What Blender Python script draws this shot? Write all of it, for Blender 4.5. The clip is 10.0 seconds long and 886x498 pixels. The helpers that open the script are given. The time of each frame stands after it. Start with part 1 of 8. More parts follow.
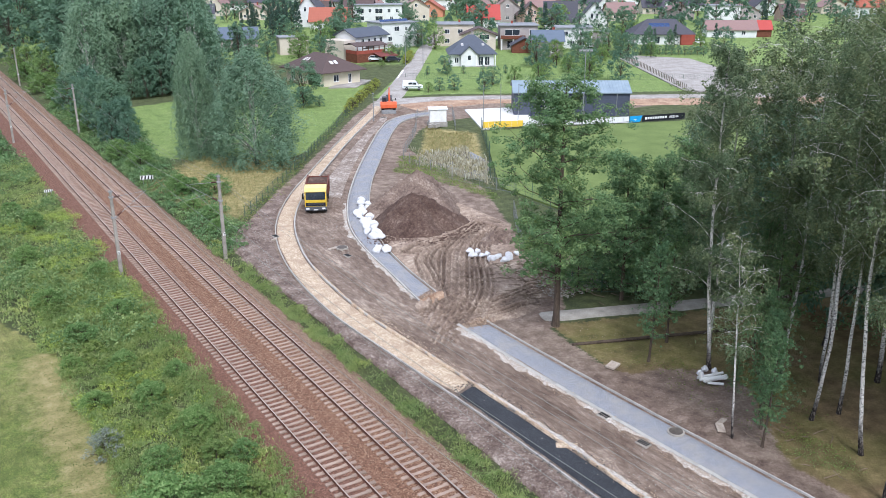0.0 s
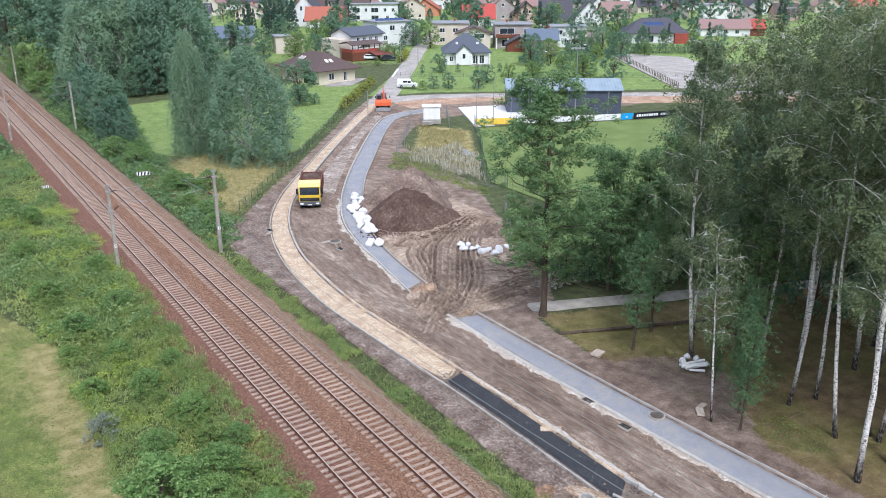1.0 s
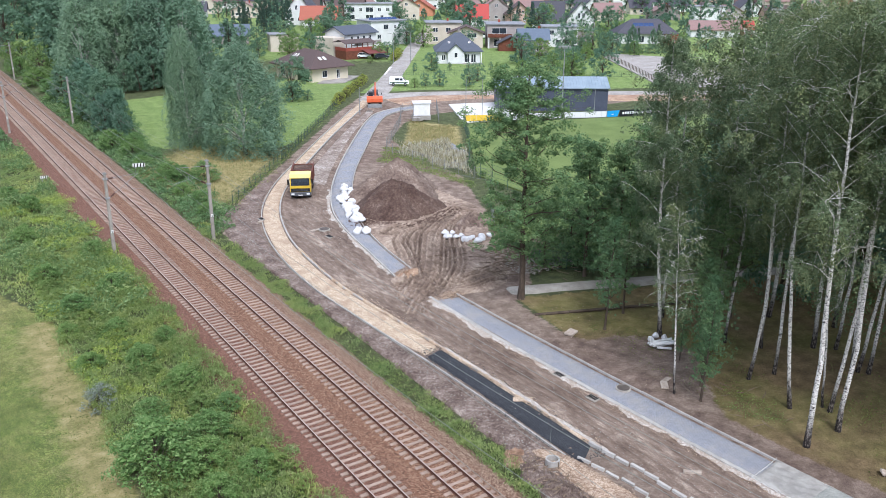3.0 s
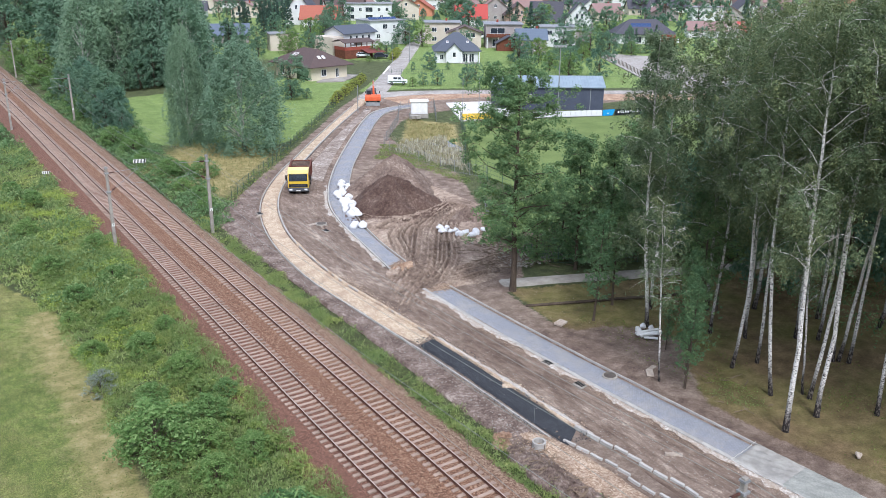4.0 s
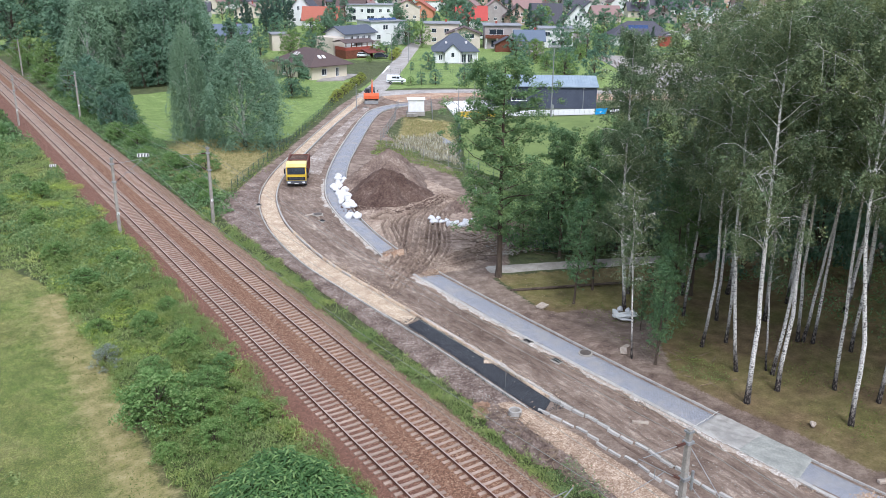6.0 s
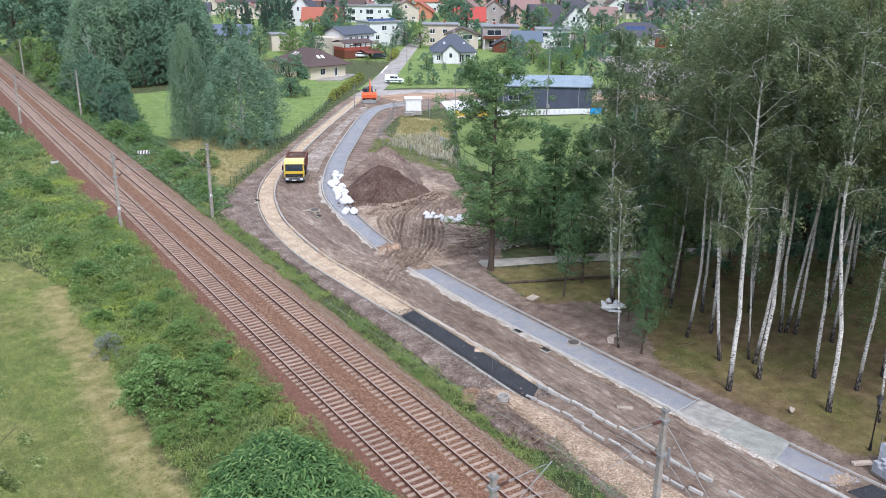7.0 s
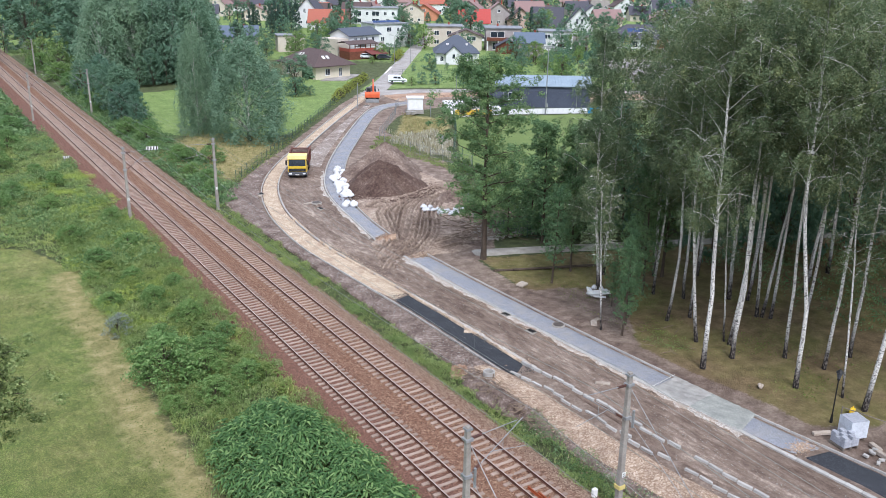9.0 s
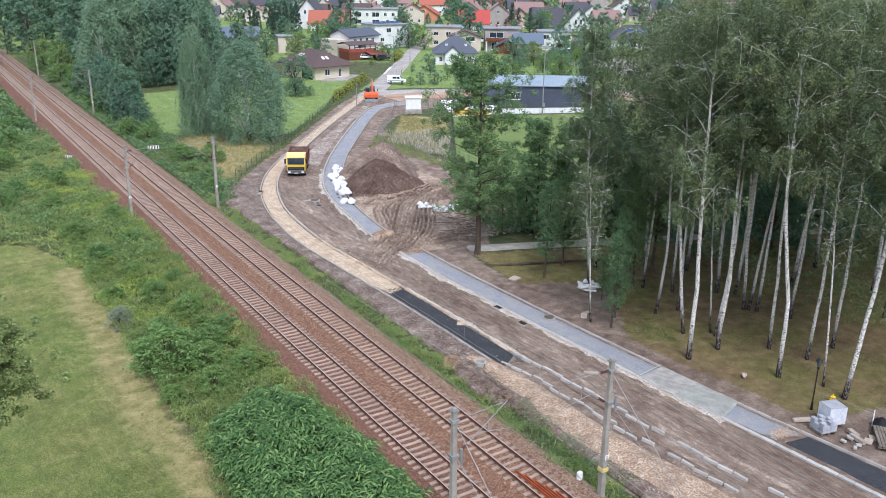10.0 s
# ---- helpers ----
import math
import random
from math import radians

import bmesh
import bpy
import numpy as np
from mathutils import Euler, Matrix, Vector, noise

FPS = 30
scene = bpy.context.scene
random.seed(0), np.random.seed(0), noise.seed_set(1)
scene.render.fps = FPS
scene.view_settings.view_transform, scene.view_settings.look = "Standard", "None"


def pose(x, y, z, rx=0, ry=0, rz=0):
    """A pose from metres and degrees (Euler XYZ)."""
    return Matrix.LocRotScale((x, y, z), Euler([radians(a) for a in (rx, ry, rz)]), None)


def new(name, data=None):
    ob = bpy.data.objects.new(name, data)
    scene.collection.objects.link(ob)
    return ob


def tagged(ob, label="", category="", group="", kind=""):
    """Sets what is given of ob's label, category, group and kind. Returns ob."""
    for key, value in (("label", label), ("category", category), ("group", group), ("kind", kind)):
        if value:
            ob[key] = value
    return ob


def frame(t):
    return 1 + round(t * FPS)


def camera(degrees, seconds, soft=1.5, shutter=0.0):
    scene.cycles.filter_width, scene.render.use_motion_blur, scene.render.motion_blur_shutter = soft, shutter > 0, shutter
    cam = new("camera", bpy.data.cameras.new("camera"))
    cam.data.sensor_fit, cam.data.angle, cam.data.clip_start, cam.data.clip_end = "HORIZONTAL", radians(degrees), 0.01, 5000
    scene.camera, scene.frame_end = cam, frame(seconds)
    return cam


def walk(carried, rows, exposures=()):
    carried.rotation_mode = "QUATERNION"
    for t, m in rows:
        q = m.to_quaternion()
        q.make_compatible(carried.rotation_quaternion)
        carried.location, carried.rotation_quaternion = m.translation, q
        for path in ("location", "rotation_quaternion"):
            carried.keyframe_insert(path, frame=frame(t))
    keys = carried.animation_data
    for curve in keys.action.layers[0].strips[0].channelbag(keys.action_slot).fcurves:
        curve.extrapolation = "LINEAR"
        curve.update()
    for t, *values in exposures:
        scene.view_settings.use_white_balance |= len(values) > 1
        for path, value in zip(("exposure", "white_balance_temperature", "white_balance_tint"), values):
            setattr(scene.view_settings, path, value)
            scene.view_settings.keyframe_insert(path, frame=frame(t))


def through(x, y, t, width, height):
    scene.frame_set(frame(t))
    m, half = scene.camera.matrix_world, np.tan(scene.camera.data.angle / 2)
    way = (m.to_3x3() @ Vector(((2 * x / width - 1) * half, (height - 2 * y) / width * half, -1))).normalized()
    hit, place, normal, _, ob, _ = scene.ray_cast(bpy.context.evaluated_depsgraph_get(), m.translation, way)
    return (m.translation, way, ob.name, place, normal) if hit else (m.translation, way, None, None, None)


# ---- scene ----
cam = camera(55.35, 10.0, soft=0.55)
ROWS = [
    (0.0, -16.940, -4.662, 28.126, -32.945, -19.325, 0.144),
    (0.5, -17.103, -5.526, 28.050, -33.029, -19.327, 0.170),
    (1.0, -17.343, -6.413, 28.054, -33.135, -19.352, 0.156),
    (1.5, -17.595, -7.323, 27.999, -33.217, -19.339, 0.103),
    (2.0, -17.838, -8.187, 27.925, -33.287, -19.339, 0.012),
    (2.5, -18.090, -9.051, 27.894, -33.331, -19.314, -0.097),
    (4.0, -18.896, -11.752, 27.798, -33.299, -19.256, -0.370),
    (4.5, -19.177, -12.698, 27.789, -33.241, -19.226, -0.410),
    (5.0, -19.426, -13.677, 27.770, -33.144, -19.203, -0.449),
    (5.5, -19.715, -14.690, 27.777, -33.083, -19.164, -0.502),
    (7.0, -20.596, -17.593, 27.690, -33.050, -19.032, -0.695),
    (7.5, -20.868, -18.520, 27.664, -33.013, -18.986, -0.731),
    (8.0, -21.137, -19.434, 27.675, -32.983, -18.961, -0.728),
    (8.5, -21.405, -20.463, 27.645, -32.731, -18.914, -0.774),
    (9.0, -21.668, -21.444, 27.669, -32.543, -18.867, -0.761),
    (9.5, -21.887, -22.401, 27.712, -32.492, -18.844, -0.723),
    (10.0, -22.070, -23.314, 27.739, -32.465, -18.809, -0.646),
]
walk(cam, [(t, pose(x, y, z, 90 + pitch, roll, yaw)) for t, x, y, z, yaw, pitch, roll in ROWS],
     [(0.0, 0.04, 5870, 14), (10.0, -0.01, 5870, 14)])

# ---- world and sun: overcast summer daylight ----
world = bpy.data.worlds.new("overcast_sky")
scene.world = world
world.use_nodes = True
wn = world.node_tree
sky = wn.nodes.new("ShaderNodeTexSky")
sky.sky_type, sky.sun_disc = "NISHITA", False
sky.sun_elevation, sky.sun_rotation = radians(52), radians(200)
sky.air_density, sky.dust_density, sky.ozone_density = 1.0, 4.0, 1.0
wmix = wn.nodes.new("ShaderNodeMixRGB")
wmix.inputs[0].default_value = 0.65
wmix.inputs[2].default_value = (10.0, 10.8, 12.0, 1)
wn.links.new(sky.outputs[0], wmix.inputs[1])
wn.links.new(wmix.outputs[0], wn.nodes["Background"].inputs[0])
wn.nodes["Background"].inputs[1].default_value = 0.118
sun = new("sun", bpy.data.lights.new("sun", "SUN"))
sun.data.energy, sun.data.angle, sun.data.color = 3.15, radians(22), (1.0, 0.98, 0.95)
sun.matrix_world = pose(0, 0, 60, 38, 0, -20)


# ---- materials ----
def lin(r, g, b):
    return tuple(((c / 255 + 0.055) / 1.055) ** 2.4 if c > 10 else c / 255 / 12.92 for c in (r, g, b)) + (1,)


class Nodes:
    """A short way to write node trees."""

    def __init__(self, name):
        self.m = bpy.data.materials.new(name)
        self.m.use_nodes = True
        self.t = self.m.node_tree
        self.p = self.t.nodes["Principled BSDF"]
        self.p.inputs["Specular IOR Level"].default_value = 0.3

    def add(self, kind, **props):
        n = self.t.nodes.new("ShaderNode" + kind)
        for k, v in props.items():
            setattr(n, k, v)
        return n

    def put(self, value, socket):
        if isinstance(value, bpy.types.NodeSocket):
            self.t.links.new(value, socket)
        else:
            socket.default_value = value

    def coords(self, which="Object"):
        return self.add("TexCoord").outputs[which]

    def noise(self, scale, detail=4, rough=0.6, vec=None, stretch=None):
        n = self.add("TexNoise")
        n.inputs["Scale"].default_value, n.inputs["Detail"].default_value = scale, detail
        n.inputs["Roughness"].default_value = rough
        v = vec or self.coords()
        if stretch:
            mp = self.add("Mapping")
            mp.inputs["Scale"].default_value = stretch
            self.put(v, mp.inputs[0])
            v = mp.outputs[0]
        self.put(v, n.inputs["Vector"])
        return n.outputs["Fac"]

    def ramp(self, fac, stops):
        r = self.add("ValToRGB")
        e = r.color_ramp.elements
        while len(e) < len(stops):
            e.new(0.5)
        for el, (pos, col) in zip(e, stops):
            el.position, el.color = pos, col
        self.put(fac, r.inputs[0])
        return r.outputs[0]

    def mix(self, fac, a, b, mode="MIX"):
        n = self.add("MixRGB", blend_type=mode)
        self.put(fac, n.inputs[0]), self.put(a, n.inputs[1]), self.put(b, n.inputs[2])
        return n.outputs[0]

    def calc(self, op, a, b=0.0):
        n = self.add("Math", operation=op)
        self.put(a, n.inputs[0]), self.put(b, n.inputs[1])
        return n.outputs[0]

    def bump(self, fac, strength, dist):
        n = self.add("Bump")
        n.inputs["Strength"].default_value, n.inputs["Distance"].default_value = strength, dist
        self.put(fac, n.inputs["Height"])
        self.put(n.outputs[0], self.p.inputs["Normal"])

    def done(self, color, rough=0.8, metal=0.0):
        self.put(color, self.p.inputs["Base Color"]), self.put(rough, self.p.inputs["Roughness"])
        self.p.inputs["Metallic"].default_value = metal
        return self.m


def grey(v):
    return (v, v, v, 1)


def surface(name, c1, c2, s1=1.5, s2=20.0, rough=0.85, bump=0.3, dist=0.02, metal=0.0, vary=0.0, stretch=None):
    """Two colours mixed by a broad and a fine noise, with bump; vary: how far each object differs in tone."""
    n = Nodes(name)
    broad, fine = n.noise(s1, 3, stretch=stretch), n.noise(s2, 4, stretch=stretch)
    both = n.calc("ADD", n.calc("MULTIPLY", broad, 0.55), n.calc("MULTIPLY", fine, 0.45))
    col = n.ramp(both, [(0.36, c1), (0.64, c2)])
    if vary:
        rnd = n.add("ObjectInfo").outputs["Random"]
        col = n.mix(1.0, col, n.ramp(rnd, [(0, grey(1 - vary)), (1, grey(1 + vary))]), "MULTIPLY")
    n.bump(fine, bump, dist)
    return n.done(col, rough, metal)


def leafage(name, c1, c2, c3, rough=0.75, patch=0.0, through=0.26):
    """Leaves: each clump of its own green, a little light let through."""
    n = Nodes(name)
    rnd = n.add("NewGeometry").outputs["Random Per Island"]
    obr = n.add("ObjectInfo").outputs["Random"]
    col = n.ramp(rnd, [(0.0, c1), (0.6, c2), (1.0, c3)])
    col = n.mix(1.0, col, n.ramp(obr, [(0, (0.88, 0.93, 0.95, 1)), (1, (1.12, 1.06, 0.95, 1))]), "MULTIPLY")
    if patch:
        col = n.mix(1.0, col, n.ramp(n.noise(patch, 3), [(0.35, (0.8, 0.9, 0.95, 1)), (0.55, (1.0, 1.0, 1.0, 1)), (0.68, (1.22, 1.14, 0.97, 1))]), "MULTIPLY")
    n.done(col, rough)
    tr = n.add("BsdfTranslucent")
    n.put(col, tr.inputs[0])
    ms = n.add("MixShader")
    ms.inputs[0].default_value = through
    n.t.links.new(n.p.outputs[0], ms.inputs[1]), n.t.links.new(tr.outputs[0], ms.inputs[2])
    n.t.links.new(ms.outputs[0], n.t.nodes["Material Output"].inputs[0])
    return n.m


def birch_bark():
    n = Nodes("birch_bark")
    v = n.coords()
    rings = n.noise(4.2, 5, 0.8, v, (1.6, 1.6, 2.6))
    col = n.ramp(rings, [(0.42, lin(30, 27, 26)), (0.465, lin(190, 186, 178)), (0.55, lin(224, 221, 214)), (0.8, lin(236, 234, 228))])
    z = n.add("SeparateXYZ")
    n.put(v, z.inputs[0])
    base = n.calc("ADD", z.outputs[2], n.calc("MULTIPLY", n.noise(5.0, 4, 0.7, v, (1, 1, 0.4)), 3.2))
    low = n.ramp(n.calc("DIVIDE", base, 6.0), [(0.42, grey(1)), (0.74, grey(0))])
    col = n.mix(low, col, n.mix(n.ramp(n.noise(7, 4, 0.7, v, (1, 1, 0.5)), [(0.48, grey(0)), (0.62, grey(1))]), lin(36, 31, 29), lin(120, 112, 104)))
    n.bump(rings, 0.4, 0.02)
    return n.done(col, 0.8)


M = {
    "steel": surface("rail_steel", lin(160, 144, 132), lin(186, 172, 160), 3, 30, 0.45, 0.05, 0.002, 0.25),
    "rust": surface("rusty_rail_side", lin(70, 46, 38), lin(105, 70, 55), 3, 40, 0.85, 0.3, 0.004),
    "sleeper": surface("sleeper_concrete", lin(126, 107, 94), lin(174, 154, 139), 2.0, 25, 0.9, 0.4, 0.01, 0, 0.14),
    "concrete": surface("concrete", lin(136, 132, 126), lin(174, 170, 162), 1.2, 22, 0.85, 0.3, 0.01),
    "kerb": surface("kerb_concrete", lin(158, 154, 148), lin(190, 187, 180), 1.5, 25, 0.9, 0.4, 0.01, 0, 0.12),
    "oldconcrete": surface("weathered_concrete", lin(128, 122, 114), lin(172, 166, 156), 0.9, 14, 0.9, 0.4, 0.01, 0, 0.06),
    "galv": surface("galvanised_steel", lin(132, 134, 134), lin(168, 170, 170), 2, 30, 0.5, 0.1, 0.002, 0.4),
    "wire": surface("wire", lin(118, 122, 114), lin(146, 150, 142), 2, 30, 0.6, 0.0, 0.001),
    "blackiron": surface("black_iron", lin(22, 22, 23), lin(38, 38, 38), 3, 40, 0.5, 0.2, 0.003),
    "bark": surface("brown_bark", lin(62, 52, 44), lin(100, 88, 76), 1.2, 12, 0.95, 0.8, 0.04, stretch=(1, 1, 0.25)),
    "birchbark": birch_bark(),
    "oakleaf": leafage("oak_leaves", lin(90, 120, 80), lin(110, 138, 94), lin(136, 160, 114), patch=0.5, through=0.36),
    "birchleaf": leafage("birch_leaves", lin(92, 106, 74), lin(114, 128, 92), lin(142, 152, 116), patch=0.45, through=0.36),
    "willowleaf": leafage("willow_leaves", lin(108, 137, 112), lin(122, 150, 125), lin(140, 166, 140), through=0.42),
    "darkleaf": leafage("dark_leaves", lin(90, 121, 98), lin(104, 135, 111), lin(124, 151, 127), through=0.38),
    "conifer": leafage("conifer_needles", lin(58, 80, 70), lin(72, 96, 84), lin(90, 112, 98)),
    "nearoak": leafage("olive_leaves", lin(90, 108, 62), lin(120, 138, 84), lin(154, 166, 112)),
    "freshleaf": leafage("fresh_leaves", lin(90, 118, 66), lin(116, 144, 84), lin(146, 168, 106)),
    "shrubleaf": leafage("shrub_leaves", lin(84, 116, 62), lin(108, 140, 80), lin(142, 168, 110)),
    "bramble": leafage("bramble_leaves", lin(92, 118, 72), lin(118, 144, 92), lin(152, 172, 122), patch=0.3),
    "weed": leafage("weeds", lin(100, 122, 62), lin(126, 146, 80), lin(160, 172, 110), patch=0.35, through=0.36),
    "tallgrass": leafage("tall_grass", lin(114, 136, 78), lin(140, 158, 98), lin(172, 182, 126), patch=0.25),
    "goldenrod": leafage("yellow_green_weeds", lin(128, 152, 68), lin(158, 178, 86), lin(186, 200, 116)),
    "greyleaf": leafage("grey_green_leaves", lin(104, 116, 104), lin(132, 142, 130), lin(164, 172, 160)),
    "yellowbush": leafage("yellow_green_bush", lin(116, 128, 60), lin(150, 160, 78), lin(180, 186, 104)),
    "knotweed": leafage("knotweed_leaves", lin(58, 92, 52), lin(84, 120, 68), lin(128, 158, 100), 0.6),
    "dryreed": leafage("dry_reed", lin(158, 146, 116), lin(196, 186, 160), lin(214, 208, 188)),
    "drygrass": leafage("dry_grass", lin(142, 134, 90), lin(172, 162, 120), lin(128, 138, 84)),
    "meadowtuft": leafage("mown_grass_blades", lin(88, 104, 48), lin(112, 126, 62), lin(150, 148, 92), patch=0.5),
    "turftuft": leafage("turf_tufts", lin(90, 104, 54), lin(108, 120, 66), lin(126, 132, 82)),
}


# ---- building helpers ----
def raw_mesh(name, verts, faces, mats, smooth=False, slots=None):
    me = bpy.data.meshes.new(name)
    if isinstance(verts, np.ndarray):
        verts = verts.tolist()
    if isinstance(faces, np.ndarray):
        faces = faces.tolist()
    me.from_pydata(verts, [], faces)
    for m in (mats if isinstance(mats, (list, tuple)) else [mats]):
        me.materials.append(m)
    if slots is not None:
        me.polygons.foreach_set("material_index", slots)
    if smooth:
        me.polygons.foreach_set("use_smooth", [True] * len(me.polygons))
    me.update()
    return me


def part(name, bm, material, parent, label="", smooth=False):
    """One mesh object under a thing or a part, from a bmesh or a mesh."""
    if isinstance(bm, bmesh.types.BMesh):
        me = bpy.data.meshes.new(name)
        bm.to_mesh(me)
        bm.free()
        me.materials.append(material)
        if smooth:
            me.polygons.foreach_set("use_smooth", [True] * len(me.polygons))
    else:
        me = bm
    ob = new(name, me)
    ob.parent = parent
    if label:
        ob["label"] = label
    return ob


def thing(name, label, category, m=None, group="", kind=""):
    ob = new(name)
    ob.empty_display_size = 0.3
    if m is not None:
        ob.matrix_world = m
    return tagged(ob, label, category, group, kind)


def solid(name, me, label, category, m=None, group="", kind=""):
    ob = new(name, me)
    if m is not None:
        ob.matrix_world = m
    return tagged(ob, label, category, group, kind)


def box(bm, x0, x1, y0, y1, z0, z1, bevel=0.0, m=None):
    ret = bmesh.ops.create_cube(bm, size=1.0)
    vs = ret["verts"]
    for v in vs:
        v.co = Vector(((x0 + x1) / 2 + v.co.x * (x1 - x0), (y0 + y1) / 2 + v.co.y * (y1 - y0), (z0 + z1) / 2 + v.co.z * (z1 - z0)))
    if bevel:
        es = list({e for v in vs for e in v.link_edges})
        out = bmesh.ops.bevel(bm, geom=es, offset=bevel, segments=1, affect="EDGES")
        vs = list({v for f in out["faces"] for v in f.verts} | {v for v in vs if v.is_valid})
    if m is not None:
        bmesh.ops.transform(bm, matrix=m, verts=vs)
    return vs


def boxes(*specs, bevel=0.0):
    bm = bmesh.new()
    for s in specs:
        box(bm, *s, bevel=bevel)
    return bm


def rod(bm, a, b, r0, r1=None, sides=8):
    a, b = Vector(a), Vector(b)
    d = b - a
    m = Matrix.Translation((a + b) / 2) @ d.to_track_quat("Z", "Y").to_matrix().to_4x4()
    bmesh.ops.create_cone(bm, cap_ends=True, segments=sides, radius1=r0, radius2=r0 if r1 is None else r1, depth=d.length, matrix=m)


def rods(*specs, sides=8):
    bm = bmesh.new()
    for s in specs:
        rod(bm, *s, sides=sides)
    return bm


def prism(pts, x0, x1, axis="x"):
    """A profile of (across, up) points drawn out along an axis."""
    bm = bmesh.new()
    if axis == "x":
        a, b = [bm.verts.new((x0, p[0], p[1])) for p in pts], [bm.verts.new((x1, p[0], p[1])) for p in pts]
    else:
        a, b = [bm.verts.new((p[0], x0, p[1])) for p in pts], [bm.verts.new((p[0], x1, p[1])) for p in pts]
    n = len(pts)
    for i in range(n):
        bm.faces.new((a[i], a[(i + 1) % n], b[(i + 1) % n], b[i]))
    bm.faces.new(a), bm.faces.new(b)
    bmesh.ops.recalc_face_normals(bm, faces=bm.faces)
    return bm


def smooth_line(pts, step):
    """A smooth curve through a few points, sampled at even steps: places and unit directions."""
    p = np.array(pts, float)
    q = np.vstack([2 * p[0] - p[1], p, 2 * p[-1] - p[-2]])
    out = []
    for i in range(1, len(q) - 2):
        for u in np.linspace(0, 1, 24, endpoint=False):
            a, b, c, d = q[i - 1], q[i], q[i + 1], q[i + 2]
            out.append(0.5 * (2 * b + (c - a) * u + (2 * a - 5 * b + 4 * c - d) * u * u + (3 * b - a - 3 * c + d) * u ** 3))
    out.append(p[-1])
    out = np.array(out)
    s = np.concatenate([[0], np.cumsum(np.hypot(*np.diff(out[:, :2], axis=0).T))])
    k = max(2, int(s[-1] / step) + 1)
    at = np.linspace(0, s[-1], k)
    line = np.stack([np.interp(at, s, out[:, j]) for j in range(p.shape[1])], 1)
    way = np.gradient(line[:, :2], axis=0)
    return line, way / np.linalg.norm(way, axis=1)[:, None]


def wobble(x, y, scale, seed=0.0):
    """Smooth noise over the plan, for arrays: about -1 to 1."""
    x, y = np.asarray(x) * scale, np.asarray(y) * scale
    v = 0.0
    for k, (a, b, c) in enumerate(((1.0, 0.3, 1.7), (-0.6, 1.1, 4.1), (1.9, -1.4, 2.3), (-2.3, -1.7, 0.9), (0.4, 2.9, 5.2), (3.7, 1.3, 3.3))):
        v = v + np.sin(a * x + b * y + c + seed * (k + 1.3)) * (0.9 ** k) + 0.4 * np.sin(2.1 * b * x - 2.3 * a * y + 2 * c + seed)
    return v / 4.2


def inside(x, y, poly):
    """Signed distance to a polygon, for arrays: above 0 inside."""
    x, y = np.asarray(x, float), np.asarray(y, float)
    d2, odd = np.full(x.shape, 1e12), np.zeros(x.shape, bool)
    n = len(poly)
    for i in range(n):
        (ax, ay), (bx, by) = poly[i], poly[(i + 1) % n]
        ex, ey = bx - ax, by - ay
        u = np.clip(((x - ax) * ex + (y - ay) * ey) / (ex * ex + ey * ey), 0, 1)
        d2 = np.minimum(d2, (x - ax - u * ex) ** 2 + (y - ay - u * ey) ** 2)
        with np.errstate(divide="ignore", invalid="ignore"):
            odd ^= ((ay > y) != (by > y)) & (x < ex * (y - ay) / (ey if ey else 1e-9) + ax)
    return np.where(odd, 1, -1) * np.sqrt(d2)


def ramp01(v, a, b):
    t = np.clip((v - a) / (b - a), 0, 1)
    return t * t * (3 - 2 * t)


# the town's axes, seen along the street
FWD = Vector((0.565, 0.825, 0))
RGT = Vector((0.825, -0.565, 0))
TOWN = -34.4

# ---- the lie of the land ----
SAND_W = [(11.5, -30), (11.4, 5), (11.3, 22), (11.1, 34), (10.6, 44), (10.2, 54), (11.1, 64), (13.2, 73), (16.4, 81), (21.8, 90), (28.5, 99), (36.5, 109.5), (44, 119), (55, 132.8), (66, 146.5)]
SAND_E = [(13.6, 22), (13.3, 33), (12.9, 44), (12.5, 54), (13.5, 65), (15.6, 73.5), (18.6, 81), (23.3, 89), (29.8, 97.8), (37.9, 108.6), (45.4, 118.2), (56.5, 131.8)]
PAVE_W = [(17.7, 53.0), (18.9, 60), (20.2, 67.5), (22.2, 74.5), (26.0, 82.6), (31.5, 91.8), (38.3, 102), (46.4, 113.6), (51.5, 120.5), (56.3, 126), (61.5, 128.8), (68, 129.3)]
PAVE_E = [(20.0, 54.0), (20.8, 60), (22.2, 66.7), (24.4, 73.2), (28.2, 81.2), (33.4, 90.2), (40.3, 100.4), (48.4, 112.2), (53.4, 119), (57.7, 123.8), (62.1, 126.3), (68, 126.9)]
DIRT = [(8.6, -40), (8.8, 20), (9.2, 50), (8.6, 66), (9.2, 76), (13.5, 82), (20.5, 91.5), (35, 110), (53, 133.5), (64, 146), (74, 146), (88, 140), (122, 118), (118, 112), (99, 112), (88, 121), (66, 121), (58, 118), (48, 106), (45, 92), (44, 80), (37.5, 66), (34.5, 58), (31.5, 50.5), (27, 44.5), (23.4, 42), (22.6, 35), (23.4, 33), (26, 32.6), (28.8, 30.5), (28.8, 27), (25.6, 23.6), (23, 19.8), (23.0, 16), (23.6, 12), (24, 8), (23.8, 6), (26, 4), (30, 3), (32, -8), (24, -40)]
FOREST = [(21.5, -40), (22.5, 34), (24, 43), (40, 37), (56, 31), (110, 10), (110, -40)]
PITCH = [(34, 62), (45, 79), (64.5, 109), (101, 96), (150, 76), (110, 20)]
